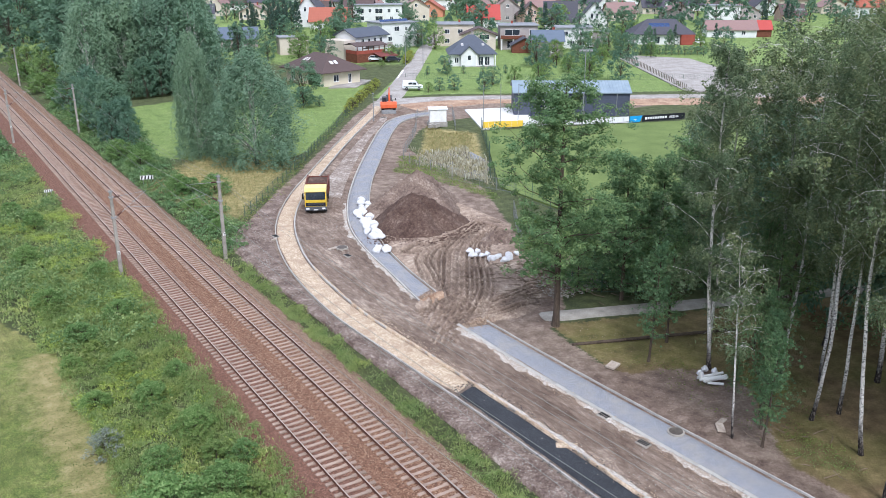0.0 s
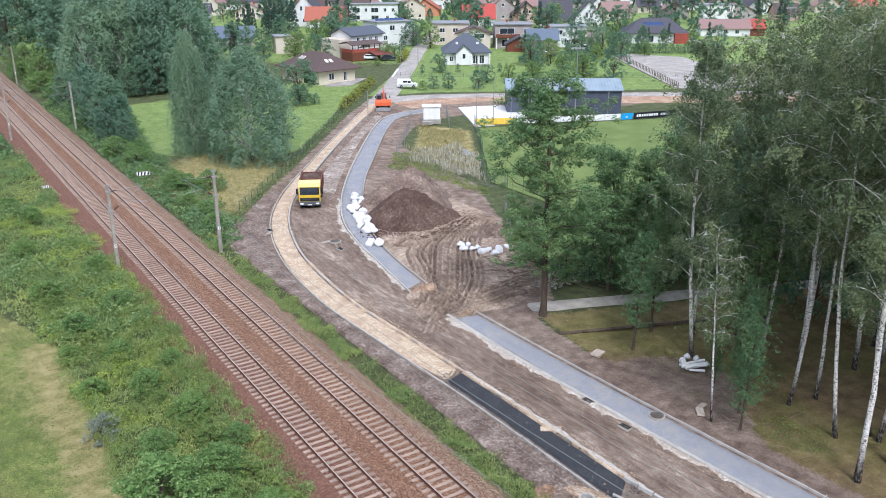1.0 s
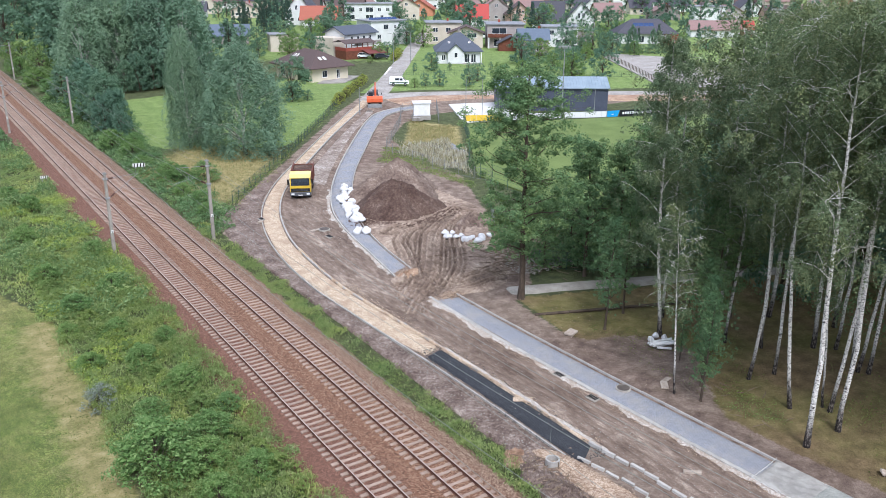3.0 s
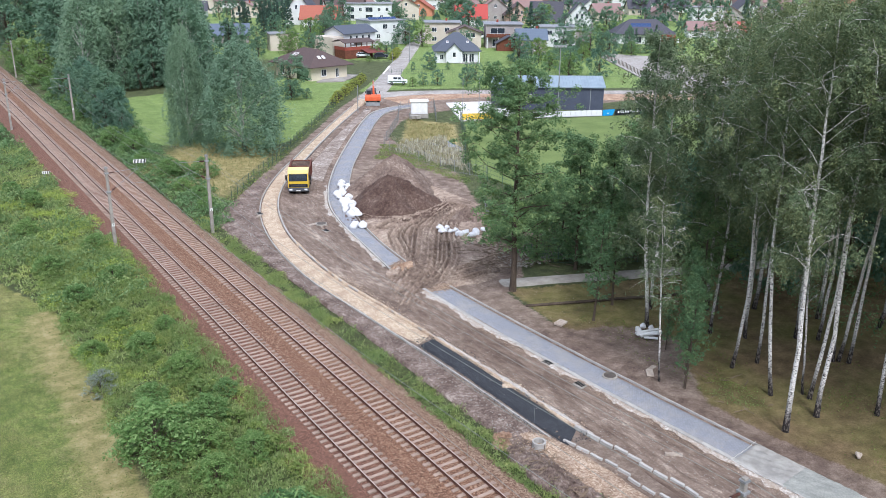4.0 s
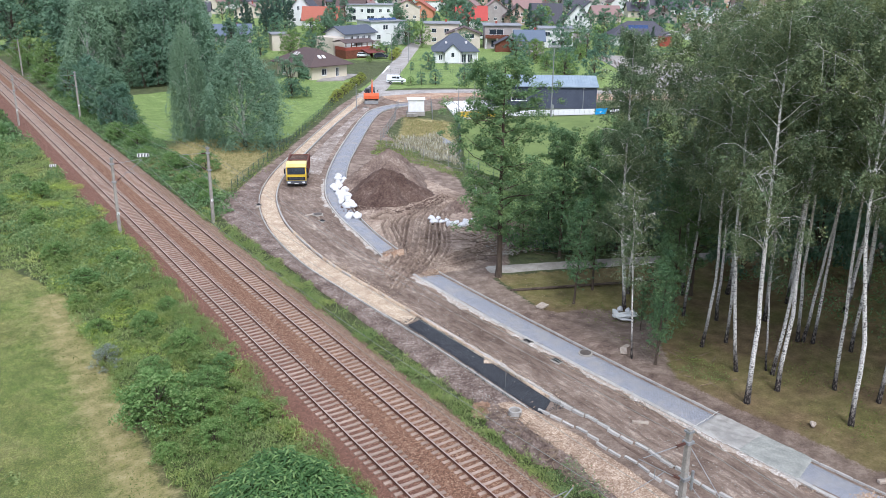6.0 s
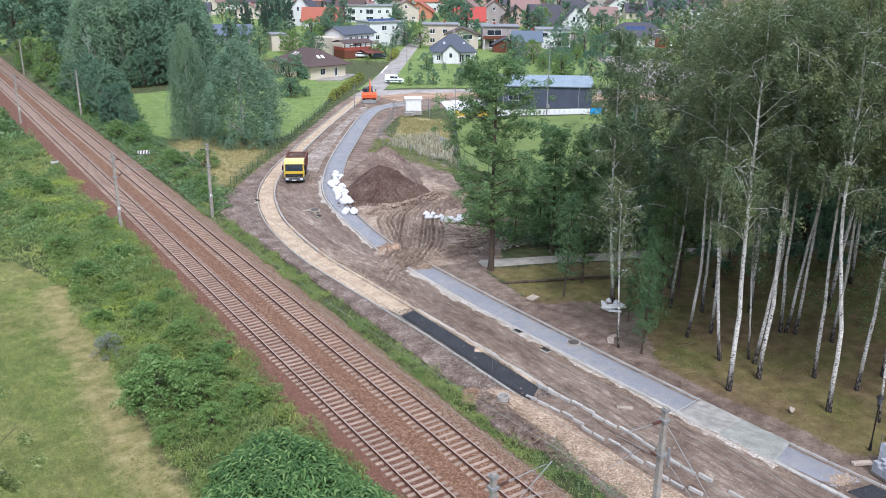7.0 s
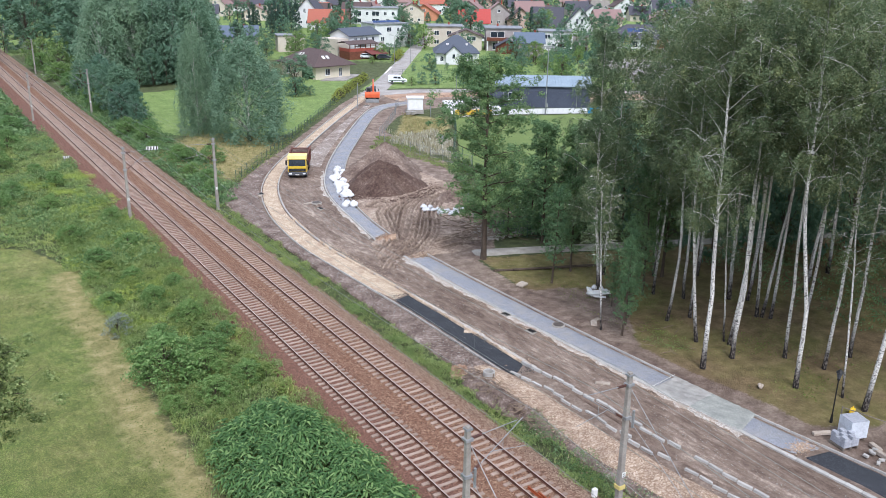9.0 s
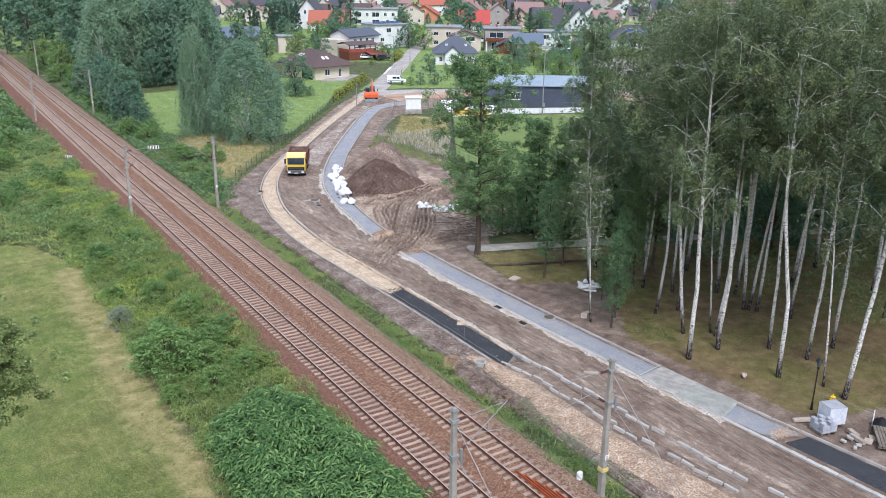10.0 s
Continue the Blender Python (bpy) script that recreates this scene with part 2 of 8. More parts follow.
LAWNS = [[(-200, -60), (-10.5, -60), (-10.8, 30), (-9.6, 45), (-9.8, 60), (-13, 70), (-24, 78), (-200, 90)],
         [(13, 120), (25, 107.5), (33, 111), (48.5, 131.5), (52, 137), (74, 166), (62, 178), (40, 172), (21, 166)],
         [(66, 150), (80, 147), (128, 120), (160, 155), (132, 190), (104, 192), (92, 182)]]
DRY = [(11, 84), (14, 84), (26, 100), (30, 108), (20, 118), (8, 106)]
YARD = [(14.2, 45), (17, 52.2), (20.4, 53.0), (21.4, 60), (22.9, 66.7), (25.2, 73), (29.2, 80.6), (37, 80), (37, 67), (33, 58.5), (30, 52), (25, 46.8), (22.4, 45.6), (20.3, 46.2), (17.6, 47.0), (16, 44)]
MARSH = [(46, 99), (59.5, 119), (64, 110), (50, 88), (45.5, 86)]


def land(x, y):
    """Height of the ground over the plan."""
    x, y = np.asarray(x, float), np.asarray(y, float)
    z = np.interp(x, [-12, -7, -3.2, 7.2, 8.2, 10.0, 22, 26], [-0.95, -0.9, -0.5, -0.5, -0.42, -0.06, -0.06, -0.2])
    z = z + 0.05 * wobble(x, y, 0.35) + 0.10 * wobble(x, y, 0.06, 2.0) * (x < -10)
    z = z - 0.35 * ramp01(inside(x, y, MARSH), -2.5, 1.5) - 0.45 * ramp01(inside(x, y, YARD), 0.3, 1.0)
    return z


def build_ground():
    fx = np.unique(np.concatenate([np.linspace(-1500, -60, 14), np.arange(-60, -20, 2.0), np.arange(-20, 60, 0.7), np.arange(60, 150, 1.5), np.arange(150, 400, 8), np.linspace(400, 2200, 14)]))
    fy = np.unique(np.concatenate([np.linspace(-1200, -80, 10), np.arange(-80, -10, 2.0), np.arange(-10, 150, 0.8), np.arange(150, 210, 1.5), np.arange(210, 450, 8), np.linspace(450, 3000, 16)]))
    gx, gy = np.meshgrid(fx, fy)
    x, y = gx.ravel(), gy.ravel()
    z = land(x, y)
    nx, ny = len(fx), len(fy)
    i = (np.arange(ny - 1)[:, None] * nx + np.arange(nx - 1)[None, :]).ravel()
    me = raw_mesh("ground", np.stack([x, y, z], 1), np.stack([i, i + 1, i + nx + 1, i + nx], 1), [], True)
    dirt = ramp01(inside(x, y, DIRT), -1.0, 1.0)
    lawn = np.zeros(x.shape)
    for p in LAWNS:
        lawn = np.maximum(lawn, ramp01(inside(x, y, p), -0.8, 0.8))
    lawn = np.maximum(lawn, 0.8 * ramp01(y * 0.8 + x * 0.57, 190, 230))
    dry = np.maximum(ramp01(inside(x, y, DRY), -3, 4), ramp01(inside(x, y, MARSH), -1, 1))
    dry = np.maximum(dry, 0.8 * np.exp(-((x + 11.5 + 0.8 * wobble(x, y, 0.2)) / 1.9) ** 2) * (y < 62))
    wood = ramp01(inside(x, y, FOREST), -1.2, 1.2)
    at = me.attributes.new("zone", "FLOAT_COLOR", "POINT")
    at.data.foreach_set("color", np.stack([dirt, lawn, dry, wood], 1).astype(np.float32).ravel())
    n = Nodes("ground_cover")
    z4 = n.add("Attribute", attribute_name="zone")
    sep = n.add("SeparateColor")
    n.put(z4.outputs["Color"], sep.inputs[0])
    broad, mid, fine, grain = n.noise(0.12, 4), n.noise(0.9, 4), n.noise(6, 4, 0.7), n.noise(45, 3, 0.7)

    def edge(w, lo=0.38, hi=0.62):
        v = n.calc("ADD", w, n.calc("MULTIPLY", n.calc("SUBTRACT", n.calc("ADD", n.calc("MULTIPLY", mid, 0.6), n.calc("MULTIPLY", fine, 0.4)), 0.5), 1.3))
        r = n.add("MapRange", interpolation_type="SMOOTHSTEP")
        n.put(v, r.inputs[0])
        r.inputs[1].default_value, r.inputs[2].default_value = lo, hi
        return r.outputs[0]

    def tex(a, b, c):
        v = n.calc("ADD", n.calc("MULTIPLY", mid, 0.45), n.calc("ADD", n.calc("MULTIPLY", fine, 0.3), n.calc("MULTIPLY", grain, 0.25)))
        return n.ramp(v, [(0.36, a), (0.5, b), (0.64, c)])

    rough_grass = tex(lin(56, 62, 40), lin(80, 88, 55), lin(110, 114, 76))
    turf = n.calc("ADD", n.calc("MULTIPLY", n.noise(0.45, 5, 0.7), 0.4), n.calc("ADD", n.calc("MULTIPLY", n.noise(9, 5, 0.8), 0.35), n.calc("MULTIPLY", grain, 0.25)))
    lawn_c = n.mix(n.ramp(broad, [(0.35, grey(0)), (0.65, grey(1))]), n.ramp(turf, [(0.38, lin(80, 100, 46)), (0.48, lin(106, 124, 60)), (0.56, lin(130, 138, 76)), (0.66, lin(160, 156, 102))]), n.ramp(turf, [(0.38, lin(94, 101, 52)), (0.48, lin(120, 124, 69)), (0.56, lin(144, 141, 88)), (0.66, lin(172, 161, 116))]))
    px = n.add("SeparateXYZ")
    n.put(n.coords(), px.inputs[0])
    town = n.ramp(n.calc("DIVIDE", n.calc("ADD", px.outputs[0], 20.0), 40.0), [(0.3, grey(0)), (0.6, grey(1))])
    lawn_c = n.mix(town, lawn_c, n.ramp(turf, [(0.38, lin(96, 118, 62)), (0.5, lin(122, 144, 80)), (0.62, lin(148, 162, 104))]))
    mow = n.ramp(n.noise(2.6, 5, 0.8, None, (1.0, 0.45, 1.0)), [(0.38, grey(0.8)), (0.5, grey(1.0)), (0.63, (1.24, 1.2, 1.15, 1))])
    lawn_c = n.mix(1.0, lawn_c, mow, "MULTIPLY")
    blades = n.ramp(n.noise(13, 4, 0.9), [(0.36, grey(0.42)), (0.5, grey(0.92)), (0.64, grey(1.6))])
    lawn_c = n.mix(1.0, lawn_c, blades, "MULTIPLY")
    dry_c = tex(lin(120, 116, 70), lin(158, 146, 98), lin(184, 170, 126))
    wood_c = n.mix(n.ramp(broad, [(0.42, grey(0)), (0.62, grey(1))]), tex(lin(88, 74, 52), lin(122, 104, 74), lin(156, 134, 100)), tex(lin(90, 88, 50), lin(118, 112, 66), lin(148, 138, 92)))
    dirt_c = n.mix(n.ramp(broad, [(0.4, grey(0)), (0.6, grey(1))]), tex(lin(86, 70, 61), lin(124, 106, 94), lin(166, 148, 133)), tex(lin(104, 88, 77), lin(142, 125, 111), lin(180, 164, 148)))
    col = n.mix(edge(sep.outputs[1]), rough_grass, lawn_c)
    col = n.mix(edge(sep.outputs[2], 0.2, 0.95), col, dry_c)
    col = n.mix(edge(z4.outputs["Alpha"]), col, wood_c)
    col = n.mix(edge(sep.outputs[0]), col, dirt_c)
    n.bump(n.calc("ADD", fine, n.calc("MULTIPLY", grain, 0.7)), 0.9, 0.1)
    me.materials.append(n.done(col, 0.95))
    tagged(new("ground", me), "grass, bare soil and mown meadow ground", "ground", kind="structure")


build_ground()


def ribbon(name, west, east, z, mat, step=0.25, across=12, relief=None, crown=0.0, skirt=0.25):
    """A sheet between two lines, with its edges turned down."""
    lw, _ = smooth_line(west, step)
    k = len(lw)
    le, _ = smooth_line(east, step)
    le = np.stack([np.interp(np.linspace(0, 1, k), np.linspace(0, 1, len(le)), le[:, j]) for j in range(2)], 1)
    u = np.linspace(0, 1, across + 1)
    xy = lw[:, None, :] * (1 - u[None, :, None]) + le[:, None, :] * u[None, :, None]
    h = np.full(xy.shape[:2], z) + crown * (1 - (2 * u[None, :] - 1) ** 2)
    if relief is not None:
        h = h + relief(xy[..., 0], xy[..., 1], u[None, :] + 0 * h)
    h[:, 0] -= skirt
    h[:, -1] -= skirt
    h[0, :] -= skirt
    h[-1, :] -= skirt
    v = np.concatenate([xy, h[..., None]], 2).reshape(-1, 3)
    w = across + 1
    i = (np.arange(k - 1)[:, None] * w + np.arange(across)[None, :]).ravel()
    return raw_mesh(name, v, np.stack([i, i + 1, i + w + 1, i + w], 1), mat, True)


# ---- railway ----
TRACKS = (0.75, 4.68)


def build_ballast():
    ys = np.concatenate([np.arange(-60, 120, 0.35), np.arange(120, 260, 1.5), np.arange(260, 900, 12)])
    xs = np.concatenate([[-3.6], np.arange(-3.2, 7.9, 0.22), [8.2]])
    gx, gy = np.meshgrid(xs, ys)
    prof = np.interp(xs, [-3.6, -3.2, -1.5, -0.8, 2.1, 2.7, 3.3, 6.2, 7.0, 8.2], [-0.75, -0.6, -0.27, -0.25, -0.25, -0.27, -0.24, -0.24, -0.3, -0.75])
    z = prof[None, :] + 0.018 * np.random.default_rng(5).standard_normal(gx.shape) + 0.02 * wobble(gx, gy, 1.3)
    w = len(xs)
    i = (np.arange(len(ys) - 1)[:, None] * w + np.arange(w - 1)[None, :]).ravel()
    n = Nodes("ballast")
    vor = n.add("TexVoronoi")
    vor.inputs["Scale"].default_value = 16
    n.put(n.coords(), vor.inputs["Vector"])
    px = n.add("SeparateXYZ")
    n.put(n.coords(), px.inputs[0])
    side = n.calc("ADD", px.outputs[0], n.calc("MULTIPLY", n.noise(0.5, 3), 2.0))
    old = n.ramp(n.calc("DIVIDE", n.calc("ADD", side, 4.0), 14.0), [(0.40, grey(0)), (0.52, grey(1))])
    far = n.ramp(n.calc("DIVIDE", n.calc("ADD", side, 4.0), 14.0), [(0.70, grey(0)), (0.86, grey(1))])
    stone = n.add("SeparateColor")
    n.put(vor.outputs["Color"], stone.inputs[0])
    red = n.ramp(stone.outputs[0], [(0, lin(82, 57, 47)), (0.6, lin(116, 83, 69)), (1, lin(148, 113, 95))])
    tan = n.ramp(stone.outputs[0], [(0, lin(80, 56, 43)), (0.5, lin(124, 91, 71)), (0.85, lin(152, 118, 94)), (1, lin(180, 154, 128))])
    pale = n.ramp(stone.outputs[0], [(0, lin(82, 62, 50)), (0.5, lin(130, 106, 88)), (1, lin(180, 160, 138))])
    col = n.mix(far, n.mix(old, red, tan), pale)
    col = n.mix(n.calc("MULTIPLY", n.noise(0.7, 4), 0.35), col, lin(110, 76, 62))
    n.bump(vor.outputs["Distance"], 0.8, 0.04)
    me = raw_mesh("ballast", np.stack([gx.ravel(), gy.ravel(), z.ravel()], 1), np.stack([i, i + 1, i + w + 1, i + w], 1), n.done(col, 0.95), True)
    tagged(new("ballast", me), "rust-brown crushed stone railway ballast bed", "ballast", kind="structure")


build_ballast()

RAIL = [(-0.075, -0.16), (0.075, -0.16), (0.075, -0.145), (0.012, -0.12), (0.012, -0.045), (0.036, -0.035), (0.036, 0.0), (-0.036, 0.0), (-0.036, -0.035), (-0.012, -0.045), (-0.012, -0.12), (-0.075, -0.145)]


def rail_mesh(x):
    bm = prism([(x + a, b) for a, b in RAIL], -80, 900, "y")
    me = bpy.data.meshes.new("rail")
    bm.to_mesh(me)
    bm.free()
    me.materials.append(M["rust"]), me.materials.append(M["steel"])
    for p in me.polygons:
        if p.normal.z > 0.9 and p.center.z > -0.01:
            p.material_index = 1
    return me


def sleeper_mesh():
    bm = bmesh.new()
    for x0, x1 in ((-1.28, -0.42), (0.42, 1.28)):
        box(bm, x0, x1, -0.13, 0.13, -0.36, -0.163, 0.025)
    box(bm, -0.45, 0.45, -0.11, 0.11, -0.36, -0.19, 0.02)
    for s in (-1, 1):
        for o in (-0.11, 0.11):
            box(bm, s * 0.75 + o - 0.03, s * 0.75 + o + 0.03, -0.05, 0.05, -0.17, -0.125)
    me = bpy.data.meshes.new("sleeper")
    bm.to_mesh(me)
    bm.free()
    me.materials.append(M["sleeper"])
    return me


def build_tracks():
    sl = sleeper_mesh()
    rng = random.Random(3)
    for cx, label in zip(TRACKS, ("railway track of steel rails on reddish concrete sleepers", "railway track of steel rails on pale half-buried concrete sleepers")):
        t = thing("railway_track", label, "railway track", pose(cx, 0, 0), "tracks of the line", "structure")
        for s in (-0.75, 0.75):
            part("rail", rail_mesh(s), None, t, "worn shiny steel rail")
        sink = 0.0 if cx < 2 else -0.012
        vs, fs = [], []
        for k in range(-60, 1000):
            y = 0.6 * k + rng.uniform(-0.02, 0.02)
            if -10 < y < 168:
                o = part("sleeper", sl, None, t)
                o.location, o.rotation_euler = (rng.uniform(-0.02, 0.02), y, sink + rng.uniform(-0.008, 0.004)), (0, 0, rng.uniform(-0.012, 0.012))
            else:
                for x0, x1 in ((-1.28, -0.42), (-0.42, 0.42), (0.42, 1.28)):
                    i, zt = len(vs), -0.163 if x0 != -0.42 else -0.19
                    vs += [(x0, y - 0.13, zt + sink), (x1, y - 0.13, zt + sink), (x1, y + 0.13, zt + sink), (x0, y + 0.13, zt + sink), (x0, y - 0.13, -0.3), (x1, y - 0.13, -0.3)]
                    fs += [(i, i + 1, i + 2, i + 3), (i + 4, i + 5, i + 1, i)]
        far = part("far_sleepers", raw_mesh("far_sleepers", vs, fs, M["sleeper"]), None, t)
        far["kind"] = "stuff"


build_tracks()

# ---- paths, pavements and kerbs ----
def stone_floor(name, pal, scale, size=0.03):
    n = Nodes(name)
    vor = n.add("TexVoronoi")
    vor.inputs["Scale"].default_value = scale
    n.put(n.coords(), vor.inputs["Vector"])
    s = n.add("SeparateColor")
    n.put(vor.outputs["Color"], s.inputs[0])
    col = n.ramp(s.outputs[0], [(0, pal[0]), (0.55, pal[1]), (1, pal[2])])
    col = n.mix(n.ramp(n.noise(0.8, 5, 0.7), [(0.42, grey(0)), (0.62, grey(0.55))]), col, pal[3])
    n.bump(vor.outputs["Distance"], 0.7, size)
    return n.done(col, 0.95)


def paver_floor():
    n = Nodes("grey_pavers")
    br = n.add("TexBrick")
    br.inputs["Scale"].default_value = 1.0
    br.inputs["Brick Width"].default_value, br.inputs["Row Height"].default_value, br.inputs["Mortar Size"].default_value = 0.2, 0.1, 0.006
    br.inputs["Color1"].default_value, br.inputs["Color2"].default_value, br.inputs["Mortar"].default_value = lin(136, 138, 144), lin(150, 152, 158), lin(104, 104, 106)
    n.put(n.coords(), br.inputs["Vector"])
    col = n.mix(n.ramp(n.noise(0.5, 5, 0.65), [(0.46, grey(0)), (0.72, grey(0.5))]), br.outputs["Color"], lin(168, 160, 148))
    n.bump(br.outputs["Fac"], 0.4, -0.004)
    return n.done(col, 0.85)


M["sand"] = stone_floor("sandy_gravel", [lin(160, 138, 114), lin(194, 173, 147), lin(220, 206, 184), lin(152, 126, 106)], 14)
M["gravel"] = stone_floor("pale_gravel", [lin(138, 115, 94), lin(174, 150, 127), lin(208, 190, 170), lin(118, 95, 80)], 13, 0.05)
M["asphaltgrit"] = stone_floor("black_grit", [lin(44, 46, 50), lin(60, 62, 66), lin(82, 84, 88), lin(50, 52, 56)], 26)
M["pavers"] = paver_floor()

lump = lambda a, s: (lambda x, y, u: a * wobble(x, y, s))
solid("sand_path", ribbon("sand_path", [(11.35, 37.3)] + [p for p in SAND_W if p[1] > 40][:-1] + [(61.5, 141)], [(13.05, 37.9)] + [p for p in SAND_E if p[1] > 40] + [(62.5, 139)], 0.03, M["sand"], 0.4, 8, lump(0.02, 2.0)), "bare sandy gravel footpath bed between pale kerbs", "footpath", kind="structure")
solid("grit_path", ribbon("grit_path", [(11.5, 20.5), (11.4, 27), (11.3, 37.4)], [(13.5, 21.8), (13.4, 27), (13.05, 38)], 0.035, M["asphaltgrit"], 0.3, 8, lump(0.02, 3.0)), "black stone grit footpath bed between pale kerbs", "footpath", kind="structure")
solid("paved_path", ribbon("paved_path", PAVE_W, PAVE_E, 0.06, M["pavers"], 0.5, 6), "grey concrete paver pavement curving beside the road", "pavement", kind="structure")
PAVE2_W = [(17.75, 46.2), (17.75, 38), (18.0, 30), (18.4, 22), (18.9, 14), (19.4, 7), (19.75, 3.8)]
PAVE2_E = [(19.95, 45.6), (20.1, 38), (20.4, 30), (20.8, 22), (21.3, 14), (21.8, 7), (22.2, 3.2)]
solid("paved_path", ribbon("paved_path", PAVE2_W, PAVE2_E, 0.06, M["pavers"], 0.5, 6), "straight grey concrete paver pavement beside dirt road", "pavement", kind="structure")
solid("grit_path", ribbon("grit_path", [(20.0, 3.7), (20.5, -2), (21.0, -9), (21.6, -18), (22.5, -34)], [(22.2, 3.3), (22.8, -2), (23.3, -9), (23.9, -18), (24.8, -34)], 0.04, M["asphaltgrit"], 0.3, 8, lump(0.02, 3.0)), "black stone grit bed of the unfinished pavement", "footpath", kind="structure")


def kerb(name, label, line, length=1.0, width=0.1, top=0.09, loose=0.0, limit=300, gap=0.015):
    """A row of kerb stones along a line."""
    pts, way = smooth_line(line, length)
    t = thing(name, label, "kerb", None, "kerbs", "structure")
    bm = boxes((-length / 2 + gap, length / 2 - gap, -width / 2, width / 2, -0.25, 0), bevel=0.012)
    me = bpy.data.meshes.new("kerb_stone")
    bm.to_mesh(me)
    bm.free()
    me.materials.append(M["kerb"])
    rng = random.Random(len(pts))
    for (x, y), (wx, wy) in list(zip(pts, way))[:limit]:
        if loose and rng.random() < 0.05:
            continue
        o = part("kerb_stone", me, None, t)
        o.location = (x + rng.uniform(-loose, loose), y, top + rng.uniform(-0.012, 0.012) * (1 + 3 * loose))
        o.rotation_euler = (rng.uniform(-loose, loose) * 0.6, rng.uniform(-0.01, 0.01), math.atan2(wy, wx) + rng.uniform(-loose, loose) * 0.5)
    return t


kerb("kerb", "pale concrete edging of the sandy footpath", [p for p in SAND_W if 20 < p[1]][:-1])
kerb("kerb", "pale concrete kerb between footpath and dirt road", SAND_E, width=0.15)
kerb("kerb", "pale concrete kerb of the paved path beside the dirt road", PAVE_W, width=0.16)
kerb("kerb", "thin pale concrete edging of the paved path", PAVE_E, width=0.08)
kerb("kerb", "broad pale concrete kerb beside the dirt road", [(17.65, 46.2), (17.62, 38), (17.9, 30), (18.3, 22), (18.8, 14), (19.3, 7), (19.9, -2), (20.4, -9), (21.0, -18), (21.9, -34)], width=0.28, top=0.08)
kerb("kerb", "thin pale concrete edging beside the birch grove", [(20.0, 45.6), (20.15, 38), (20.45, 30), (20.85, 22), (21.35, 14), (21.85, 7), (22.85, -2), (23.35, -9), (23.95, -18), (24.85, -34)], width=0.08)
kerb("kerb", "freshly set loose concrete kerb stones in a row", [(13.5, 21.6), (13.85, 18), (14.05, 15), (14.2, 11), (14.5, 6.5), (15.0, 1.5), (15.8, -5), (16.5, -14), (17.4, -28)], loose=0.16, width=0.18, top=0.19, gap=0.05)
kerb("kerb", "second row of loose concrete kerb stones", [(12.0, 20.9), (12.35, 18.4), (12.45, 16), (12.6, 12), (13.0, 7), (13.7, 2), (14.5, -4), (15.3, -13), (16.2, -28)], loose=0.24, width=0.15, top=0.12, gap=0.07)

# ---- buildings ----
def plaster(name, c1, c2):
    return surface(name, c1, c2, 0.5, 9, 0.9, 0.15, 0.01)


def tiled(name, c1, c2, rows=3.0):
    """A roof with courses of tiles."""
    n = Nodes(name)
    wave = n.add("TexWave", wave_type="BANDS", bands_direction="Z")
    wave.inputs["Scale"].default_value, wave.inputs["Distortion"].default_value = rows, 0.4
    n.put(n.coords(), wave.inputs["Vector"])
    col = n.mix(n.noise(2.5, 5, 0.7), c1, c2)
    col = n.mix(n.calc("MULTIPLY", wave.outputs["Fac"], 0.25), col, grey(0.02))
    n.bump(wave.outputs["Fac"], 0.5, 0.04)
    return n.done(col, 0.7)


def glazing():
    n = Nodes("window_glass")
    n.p.inputs["Specular IOR Level"].default_value = 0.6
    return n.done(n.mix(n.noise(0.6, 2), lin(34, 40, 48), lin(62, 70, 80)), 0.08)


